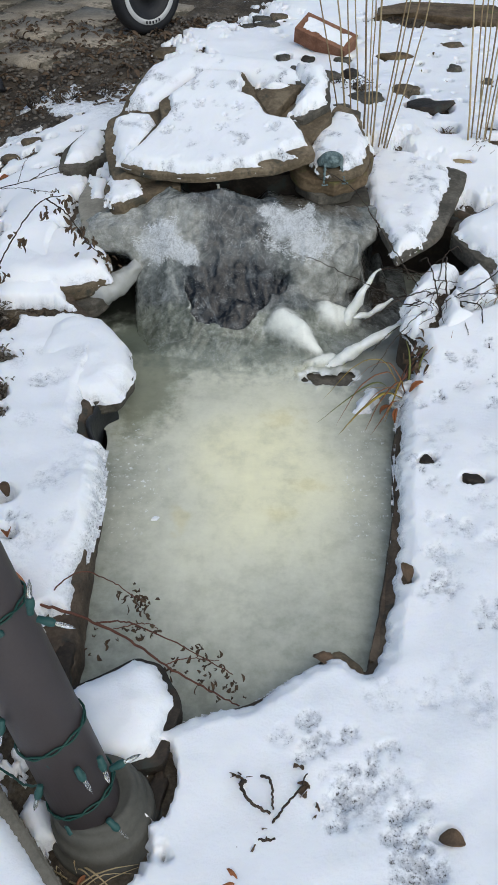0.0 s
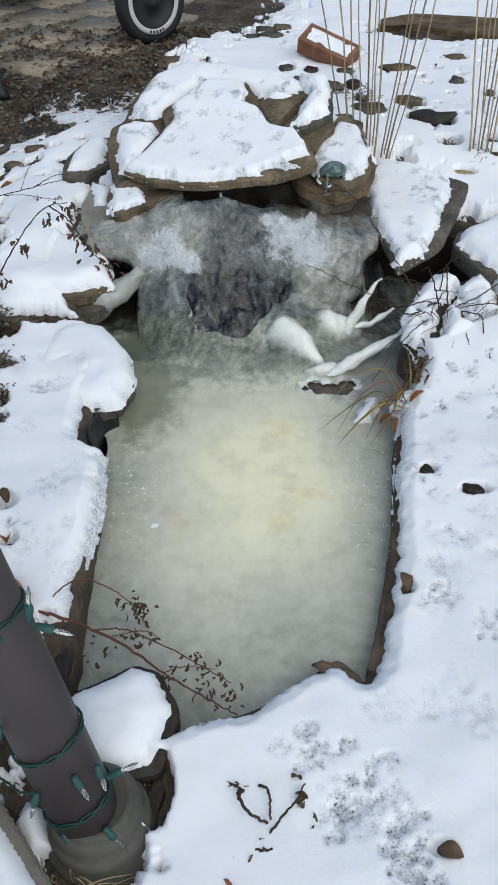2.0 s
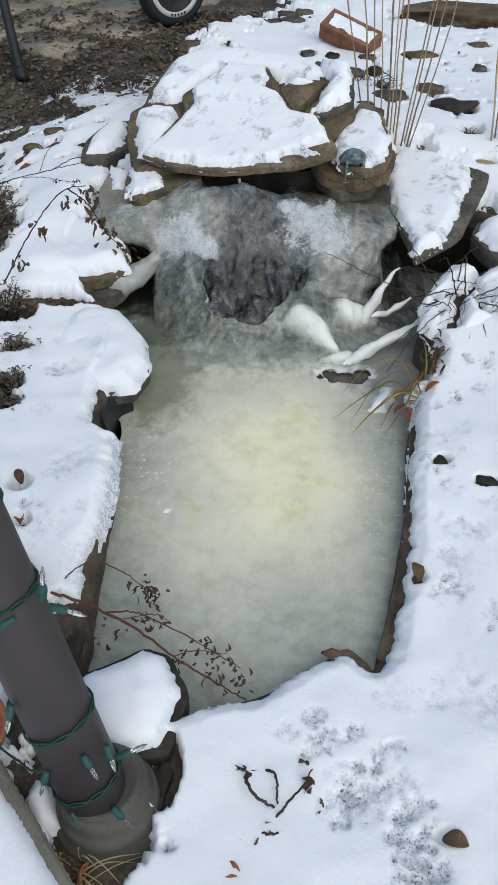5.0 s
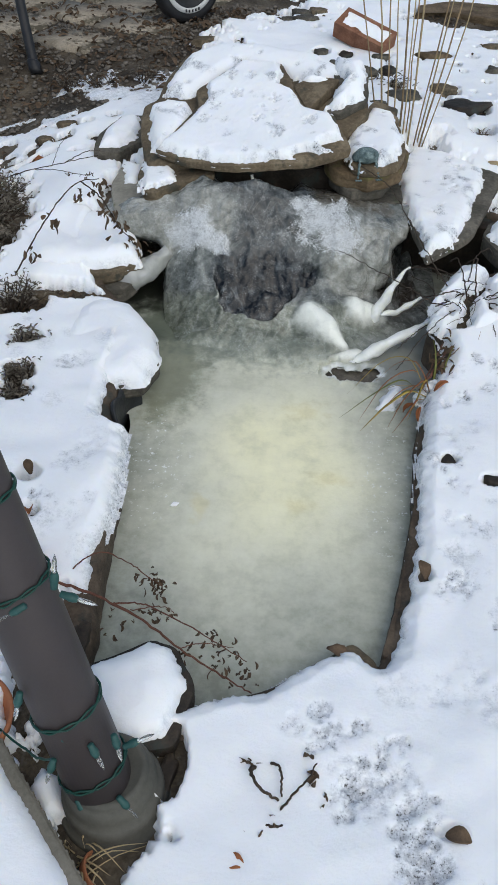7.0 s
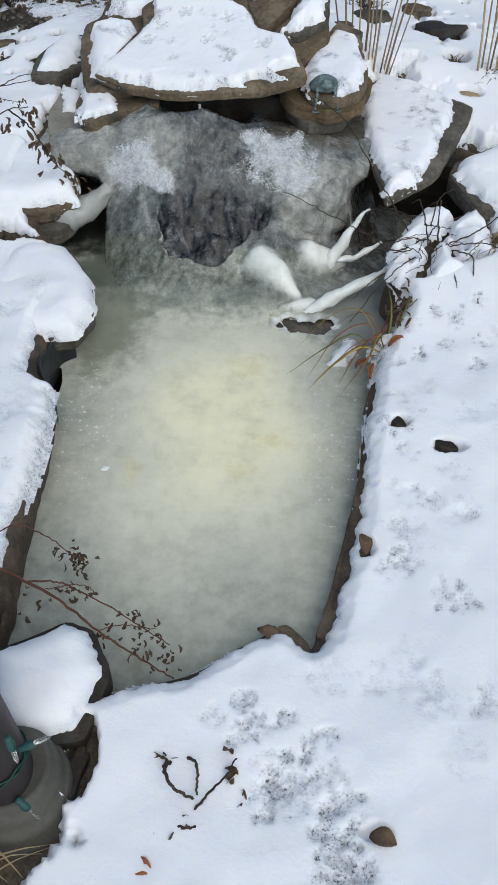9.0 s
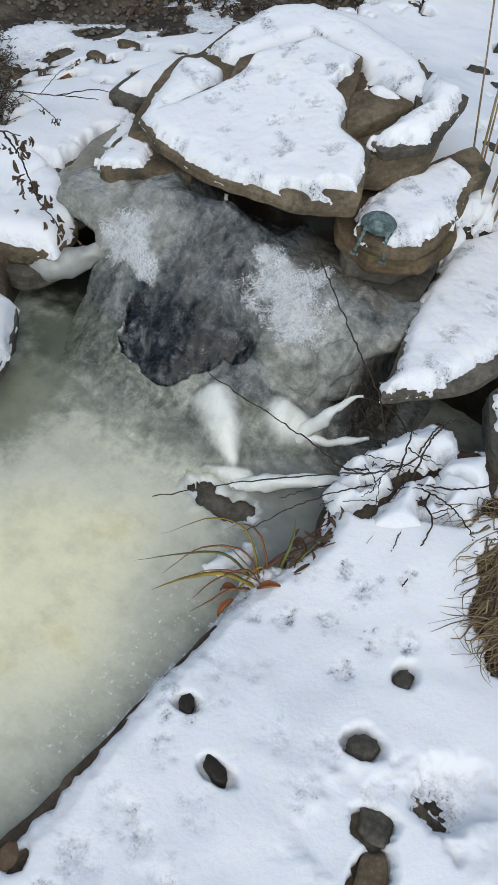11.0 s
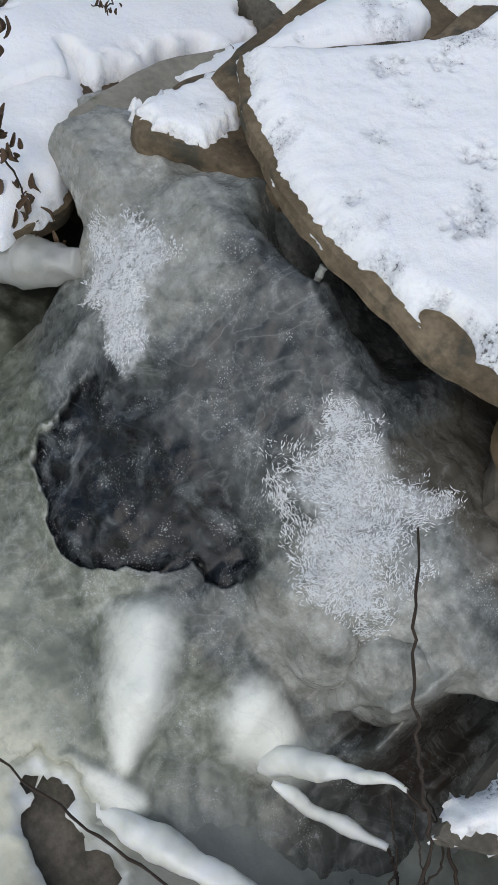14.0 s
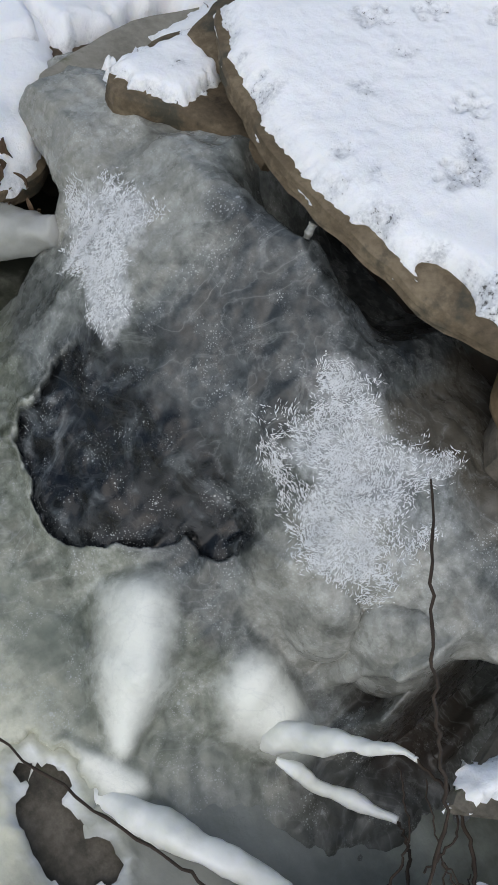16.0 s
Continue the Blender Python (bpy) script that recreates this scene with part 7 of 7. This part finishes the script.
def brick():
    top = empty("brick", (0.230, 3.01, 0.278), "orange clay brick with core holes, snow in the holes", "brick")
    top.rotation_euler = Euler((radians(20), radians(14), radians(-28)))
    bm = bmesh.new()
    L, W, H = 0.100, 0.046, 0.029
    xs, rows = [-L, -0.080, -0.038, -0.021, 0.021, 0.038, 0.080, L], [-W, -0.018, 0.018, W]
    holes = {(1, 1), (3, 1), (5, 1)}
    grid = {}
    for z in (-H, H):
        for i, x in enumerate(xs):
            for j, y in enumerate(rows):
                grid[i, j, z] = bm.verts.new((x, y, z))
    for i in range(7):
        for j in range(3):
            q = [(i, j), (i + 1, j), (i + 1, j + 1), (i, j + 1)]
            if (i, j) in holes:
                for (a, b), (c, d) in zip(q, q[1:] + q[:1]):
                    bm.faces.new((grid[a, b, H], grid[a, b, -H], grid[c, d, -H], grid[c, d, H]))
            else:
                bm.faces.new([grid[a, b, H] for a, b in q])
                bm.faces.new([grid[a, b, -H] for a, b in reversed(q)])
    rim = [(i, 0) for i in range(7)] + [(7, j) for j in range(3)] + [(i, 3) for i in range(7, 0, -1)] + [(0, j) for j in range(3, 0, -1)]
    for (a, b), (c, d) in zip(rim, rim[1:] + rim[:1]):
        bm.faces.new((grid[a, b, -H], grid[c, d, -H], grid[c, d, H], grid[a, b, H]))
    bmesh.ops.bevel(bm, geom=[e for e in bm.edges if len(e.link_faces) == 2 and e.calc_face_angle(0) > 0.5], offset=0.002, segments=2, affect="EDGES")
    me = bpy.data.meshes.new("body")
    bm.to_mesh(me)
    bm.free()
    me.materials.append(BRICK)
    place("body", me, top)
    v, f = sheet(np.arange(-0.085, 0.09, 0.004), np.arange(-0.034, 0.036, 0.004), lambda x, y: 0.031 + 0.012 * np.sqrt(np.clip((0.034 - np.abs(y)) / 0.02, 0, 1)) * (0.7 + fbm(x, y, 40, 3, 5)) - 0.006, lambda x, y: np.minimum(0.034 - np.abs(y), 0.085 - np.abs(x - 0.005)) + 0.016 * fbm(x, y, 40, 3, 6))
    place("snow", mesh_from("snow", v, f, SNOW), top, "snow lying in the brick's holes")


brick()


def ornament():
    """A small squat garden figure of crackled blue-green glaze: a round back, two knees, thin forelegs over the stone's edge."""
    bm = bmesh.new()
    blobs = [((0, 0, 0.018), 0.026, (1.2, 1.0, 0.75)), ((0.002, -0.016, 0.024), 0.016, (1.25, 0.9, 0.7)), ((-0.024, 0.006, 0.012), 0.012, (0.9, 1.4, 0.9)), ((0.025, 0.006, 0.012), 0.012, (0.9, 1.4, 0.9)),
             ((-0.009, -0.022, 0.033), 0.0055, (1, 1, 0.8)), ((0.012, -0.022, 0.033), 0.0055, (1, 1, 0.8))]
    for side in (-1, 1):
        for k in range(5):
            blobs.append(((side * 0.020 + 0.004 * k * side * 0.4, -0.018 - 0.005 * k, 0.012 - 0.0085 * k), 0.0046 - 0.0003 * k, (1, 1, 1.2)))
        for k in range(3):
            blobs.append(((side * 0.026 + (k - 1) * 0.006, -0.045 - 0.002 * (k == 1), -0.026), 0.0032, (0.8, 1.5, 0.7)))
    for at, r, sc in blobs:
        bmesh.ops.create_uvsphere(bm, u_segments=20, v_segments=12, radius=r, matrix=Matrix.Translation(at) @ Matrix.Diagonal((*sc, 1)))
    me = bpy.data.meshes.new("garden_ornament")
    bm.to_mesh(me)
    bm.free()
    me.materials.append(VERDIGRIS)
    me.polygons.foreach_set("use_smooth", [True] * len(me.polygons))
    ob = place("garden_ornament", me, label="small blue-green weathered garden ornament on the stone ledge", category="ornament")
    md = ob.modifiers.new("one_skin", "REMESH")
    md.mode, md.voxel_size, md.use_smooth_shade = "VOXEL", 0.0018, True
    ob.location = (0.207, 1.896, 0.312)
    ob.rotation_euler = Euler((0.0, 0.0, radians(12)))
    ob.scale = (0.98, 0.98, 0.98)


ornament()


# ---- loose stones ----
def stone(at, size, material, label, seed, yaw=0.0, category="stone", tilt=(0, 0)):
    rnd = random.Random(seed)
    bm = bmesh.new()
    bmesh.ops.create_icosphere(bm, subdivisions=3, radius=1.0)
    off = rnd.uniform(0, 50)
    for v in bm.verts:
        d = noise.noise(v.co * 1.3 + Vector((off, 0, 0))) * 0.45 + noise.noise(v.co * 3.5 + Vector((0, off, 0))) * 0.13
        v.co *= 1 + d
        v.co.z = max(-0.55, min(0.55, v.co.z)) + 0.08 * noise.noise(v.co * 5)
        v.co = Vector((v.co.x * size[0], v.co.y * size[1], v.co.z * size[2] * 1.6))
    me = bpy.data.meshes.new("stone")
    bm.to_mesh(me)
    bm.free()
    me.materials.append(material)
    me.polygons.foreach_set("use_smooth", [True] * len(me.polygons))
    ob = place("stone", me, label=label, category=category, group="loose stones")
    ob.matrix_world = pose(*at, tilt[0], tilt[1], yaw)
    return ob


STONES_BY_THE_POND = [(0.378, 1.096, 0.017, 0.010, 0.010, RIM, "dark slate chip in a hole of the snow", -40, 0.022), (0.462, 1.044, 0.021, 0.011, 0.010, RIM, "dark slate chip in a hole of the snow", -20, 0.022), (0.605, 1.176, 0.022, 0.017, 0.012, GREYSTONE, "olive-grey stone poking through the snow", 30, 0.02), (0.61, 1.289, 0.013, 0.016, 0.010, GREYSTONE, "olive-grey stone poking through the snow", 20, 0.018), (0.664, 1.10, 0.026, 0.020, 0.013, GREYSTONE, "olive-grey stone poking through the snow", 0, 0.0), (0.69, 1.04, 0.019, 0.042, 0.012, SAND, "brown stone poking through the snow", 10, 0.0), (0.73, 1.177, 0.028, 0.030, 0.009, RIM, "grey stone thinly covered with snow", 0, -0.009), (0.338, 2.50, 0.050, 0.050, 0.02, GREYSTONE, "flat dark stone in the snowy slope", 0, 0.01), (0.475, 2.61, 0.043, 0.036, 0.02, SAND, "flat brown stone in the snowy slope", -15, 0.01), (0.526, 2.46, 0.068, 0.046, 0.02, RIM, "flat dark stone in the snowy slope", 15, 0.01)]
STONES_BEHIND = [(0.084, 2.92, 0.024, 0.03, 0.018, GREYSTONE, "grey stone behind the waterfall", 20, 0.01), (0.168, 2.92, 0.02, 0.026, 0.016, RIM, "dark stone behind the waterfall", 0, 0.01), (0.232, 2.745, 0.04, 0.022, 0.018, GREYSTONE, "flat grey stone behind the waterfall", 8, 0.012), (0.305, 2.78, 0.024, 0.03, 0.018, RIM, "dark stone in the snowy slope", 40, 0.01), (0.29, 2.905, 0.028, 0.018, 0.014, GREYSTONE, "grey stone in the snowy slope", 0, 0.01), (0.655, 2.82, 0.022, 0.02, 0.014, GREYSTONE, "grey pebble in the snowy slope", 0, 0.01), (0.745, 2.70, 0.016, 0.02, 0.012, GREYSTONE, "grey pebble in the snowy slope", 0, 0.01), (0.0, 3.37, 0.04, 0.03, 0.02, GREYSTONE, "grey stone by the gravel", 10, 0.01), (0.06, 3.40, 0.04, 0.035, 0.02, SAND, "brown stone by the gravel", -20, 0.01), (-0.05, 3.28, 0.026, 0.024, 0.016, GREYSTONE, "grey stone by the gravel", 0, 0.008)]
STONES_IN_THE_SLOPE = [(-0.714, 2.26, 0.026, 0.016, 0.012, SAND, "brown stone in snow", 5, 0.004), (0.474, 2.945, 0.062, 0.028, 0.014, RUST, "flat brown stone in the snowy slope", 0, 0.01), (0.69, 3.07, 0.040, 0.018, 0.012, SAND, "flat brown stone in the snowy slope", 10, 0.01), (0.585, 2.16, 0.032, 0.016, 0.014, STRAW, "yellow-tan stone in the snow", 10, 0.012), (0.72, 2.25, 0.05, 0.028, 0.016, RUST, "brown stone in the snowy slope", 0, 0.01), (0.08, 2.75, 0.032, 0.022, 0.02, GREYSTONE, "grey stone behind the waterfall", 0, 0.012), (0.15, 2.70, 0.022, 0.018, 0.016, GREYSTONE, "grey stone behind the waterfall", 0, 0.01), (0.02, 3.30, 0.05, 0.03, 0.02, GREYSTONE, "grey stone by the patio", 20, 0.008), (-0.66, 2.32, 0.028, 0.016, 0.014, SAND, "brown stone in snow", 0, 0.006), (-0.90, 2.15, 0.06, 0.03, 0.016, SAND, "flat brown stone in snow", 10, 0.0)]
STONES_IN_THE_BANK = [(-0.72, 2.27, 0.03, 0.014, 0.012, GREYSTONE, "grey stone in snow", 10, 0.0), (0.25, 2.36, 0.035, 0.02, 0.03, GREYSTONE, "grey mossy stone behind the waterfall", 10, 0.0), (-0.53, 1.545, 0.05, 0.022, 0.02, SAND, "brown stone in the bank", -10, -0.01), (-0.22, 0.535, 0.03, 0.05, 0.03, RIM, "dark wet stone beside the pole", 5, -0.02), (-0.074, 0.435, 0.014, 0.05, 0.02, RIM, "dark wet stone beside the pole base", -8, -0.01), (-0.245, 0.64, 0.018, 0.06, 0.03, RIM, "dark wet edging stone", 4, -0.02), (-0.335, 3.02, 0.05, 0.03, 0.02, SAND, "brown stone by the patio", 30, 0.0)]
for k, (x, y, sx, sy, sz, mat, lab, yaw, dz) in enumerate(STONES_BY_THE_POND + STONES_BEHIND + STONES_IN_THE_SLOPE + STONES_IN_THE_BANK):
    stone((x, y, float(land(np.float64(x), np.float64(y))) + dz), (sx, sy, sz), mat, lab, 200 + k, yaw)
stone((-0.147, 0.996, 0.003), (0.008, 0.005, 0.002), SNOW, "white chip of ice lying on the pond", 260, 20, "ice chip")
slab("flagstone", [(0.44, 3.40), (0.52, 3.46), (0.66, 3.40), (0.90, 3.30), (1.0, 3.42), (0.92, 3.55), (0.60, 3.60), (0.46, 3.52)], tilted(0.245), 0.04, RUST, "broad rust-brown flat stone in the snowy slope", seed=71)


def scatter_stuff(name, label, category, count, box, size, material, seed, flat=0.6, leaf=False):
    rnd = random.Random(seed)
    v, f = [], []
    ico = bmesh.new()
    bmesh.ops.create_icosphere(ico, subdivisions=1, radius=1.0)
    iv, fi = [q.co.copy() for q in ico.verts], [[q.index for q in p.verts] for p in ico.faces]
    ico.free()
    g = np.random.RandomState(seed)
    cx, cy = g.uniform(box[0], box[1], count * 40), g.uniform(box[2], box[3], count * 40)
    ok = np.flatnonzero((poly_sd(cx, cy, POND) > 0.04) & (snow_depth(cx, cy) < 0.004))[:count]
    cz = land(cx[ok], cy[ok])
    for x, y, z in zip(cx[ok], cy[ok], cz):
        if leaf:
            store = (v, f)
            add_leaf(store, (x, y, z + rnd.uniform(0, 0.008)), size * rnd.uniform(0.6, 1.4), size * rnd.uniform(0.18, 0.35), rnd.uniform(0.3, 1.1), rnd.randint(0, 99), rnd)
            continue
        s = size * rnd.uniform(0.5, 1.5)
        r = Euler((rnd.uniform(-0.3, 0.3), rnd.uniform(-0.3, 0.3), rnd.uniform(0, 6.28))).to_matrix()
        base = len(v)
        k = [rnd.uniform(0.75, 1.25) for _ in iv]
        v += [tuple(r @ Vector((p.x * s * q, p.y * s * q * 0.8, p.z * s * flat)) + Vector((x, y, z + s * 0.1))) for p, q in zip(iv, k)]
        f += [tuple(base + i for i in t) for t in fi]
    return place(name, mesh_from(name, v, f, material), label=label, category=category, kind="stuff")


scatter_stuff("gravel", "small tan and grey gravel on bare soil", "gravel", 1700, (-1.3, 0.2, 2.4, 3.5), 0.0075, PEBBLE, 3)
scatter_stuff("leaf_litter", "brown leaf litter on the bare soil", "leaf litter", 900, (-1.45, 0.1, 2.55, 3.4), 0.026, LEAF, 4, leaf=True)
scatter_stuff("leaf_litter", "brown leaf litter between the stones and bushes", "leaf litter", 240, (-0.9, -0.3, 1.1, 2.3), 0.016, LEAF, 5, leaf=True)
scatter_stuff("leaf_litter", "brown leaf litter on the slope", "leaf litter", 120, (0.0, 1.2, 2.3, 3.4), 0.016, LEAF, 7, leaf=True)


def patio():
    top = empty("patio", (-0.9, 3.4, 0.22), "worn tan concrete pavers with soil in the joints", "patio", kind="structure")
    rnd = random.Random(5)
    bm = bmesh.new()
    bmesh.ops.create_cube(bm, size=1.0, matrix=Matrix.Diagonal((0.262, 0.196, 0.05, 1)))
    bmesh.ops.bevel(bm, geom=bm.edges[:], offset=0.006, segments=2, affect="EDGES")
    me = bpy.data.meshes.new("paver")
    bm.to_mesh(me)
    bm.free()
    me.materials.append(PAVER)
    me.polygons.foreach_set("use_smooth", [True] * len(me.polygons))
    turn = pose(0, 0, 0, 0, 0, -24)
    for i in range(-8, 9):
        for j in range(-6, 9):
            p = turn @ Vector((0.275 * i + (0.137 if j % 2 else 0), 0.208 * j, 0))
            x, y = -0.9 + p.x, 3.55 + p.y
            if y < 2.98 + 0.25 * (x + 0.9) + 0.05 * math.sin(7 * x) or x > -0.50 + 0.25 * (y - 3.2) or x < -1.9 or y > 4.6 or (x < -0.98 and y < 3.1):
                continue
            ob = place("paver", me, top)
            ob.location = (p.x, 0.15 + p.y, float(land(np.float64(x), np.float64(y))) - 0.2395 + rnd.uniform(-0.003, 0.003))
            ob.rotation_euler = Euler((rnd.uniform(-0.012, 0.012), rnd.uniform(-0.012, 0.012), radians(-24) + rnd.uniform(-0.02, 0.02)))


patio()


def kettle_grill():
    """The lower part of a wheeled grill: a wheel, a leg with its foot, a slatted bottom shelf."""
    hub = Vector((-0.43, 3.28, 0.36))
    top = empty("grill", (-0.8, 3.25, 0.22), "black wheeled charcoal grill standing on the patio", "grill")
    base = top.location
    ax = Vector((0.66, -0.74, 0.06)).normalized()
    s = ax.cross(Vector((0, 0, 1))).normalized()
    t = ax.cross(s)
    R0 = 0.145
    o = hub - base
    v, f = lathe([(R0 * 0.74, -0.024), (R0 * 0.95, -0.026), (R0, -0.014), (R0, 0.014), (R0 * 0.95, 0.026), (R0 * 0.86, 0.0275), (R0 * 0.74, 0.024)], o, ax, s, t, 64)
    wheel = place("wheel", mesh_from("wheel", v, f[:-2], BLACK), top)
    v, f = lathe([(R0 * 0.64, 0.0255), (R0 * 0.65, 0.0275), (R0 * 0.755, 0.0285), (R0 * 0.765, 0.0265)], o, ax, s, t, 64)
    place("whitewall", mesh_from("whitewall", v, f[:-2], WHITEWALL), wheel, "pale grey ring on the wheel")
    v, f = lathe([(0.0, -0.02), (R0 * 0.74, -0.02), (R0 * 0.74, 0.020), (R0 * 0.60, 0.022), (R0 * 0.55, 0.008), (R0 * 0.2, 0.010), (R0 * 0.16, 0.030), (0.0, 0.032)], o, ax, s, t, 64)
    place("wheel_disc", mesh_from("wheel_disc", v, f[:-2], BLACK), wheel)
    # raised lettering that cannot be told at this size: short bars on the ring
    for k in range(5):
        a = math.radians(-100 + 8 * k - 6)
        rad = -t * math.cos(a + math.radians(90)) * 0 + (s * math.sin(math.radians(-16 + 8 * k)) + t * (-math.cos(math.radians(-16 + 8 * k)))) * R0 * 0.705
        if (o + rad).z > o.z:
            rad = rad - 2 * t * rad.dot(t)
        bar = Matrix.Translation(o + rad + ax * 0.0292) @ Matrix((s, t, ax)).transposed().to_4x4()
        plank_box("bar", bar, (0.007, 0.010, 0.0016), BLACK, wheel, bev=0.0004)
    pts = [Vector(p) - base for p in ((-0.905, 2.83, 0.165), (-0.93, 2.88, 0.24), (-0.985, 3.0, 0.42), (-1.05, 3.15, 0.66))]
    tube_part("leg", [curve_pts(pts, 12)], [[0.017] * 13], BLACK, top, sides=16, wobble=0)
    v, f = lathe([(0.0, -0.012), (0.020, -0.012), (0.024, 0.0), (0.022, 0.03), (0.018, 0.035)], Vector((-0.902, 2.825, 0.165)) - base, Vector((-0.3, 0.5, 0.8)).normalized(), Vector((1, 0, 0)), Vector((0, 0.8, -0.5)).normalized(), 20)
    place("foot_cap", mesh_from("foot_cap", v, f, BLACK), top)
    pts = [Vector(p) - base for p in ((-0.43, 3.30, 0.36), (-0.62, 3.55, 0.50), (-0.75, 3.68, 0.75))]
    tube_part("leg", [curve_pts(pts, 12)], [[0.014] * 13], BLACK, top, sides=16, wobble=0)
    for k in range(6):
        plank_box("shelf_slat", Matrix.Translation(Vector((-1.25, 3.62 + 0.07 * k, 0.31)) - base) @ pose(0, 0, 0, 0, 0, 6), (0.62, 0.05, 0.016), BLACK, top)
    plank_box("shelf_rail", Matrix.Translation(Vector((-1.02, 3.78, 0.29)) - base) @ pose(0, 0, 0, 0, 0, 96), (0.46, 0.02, 0.03), BLACK, top)


kettle_grill()
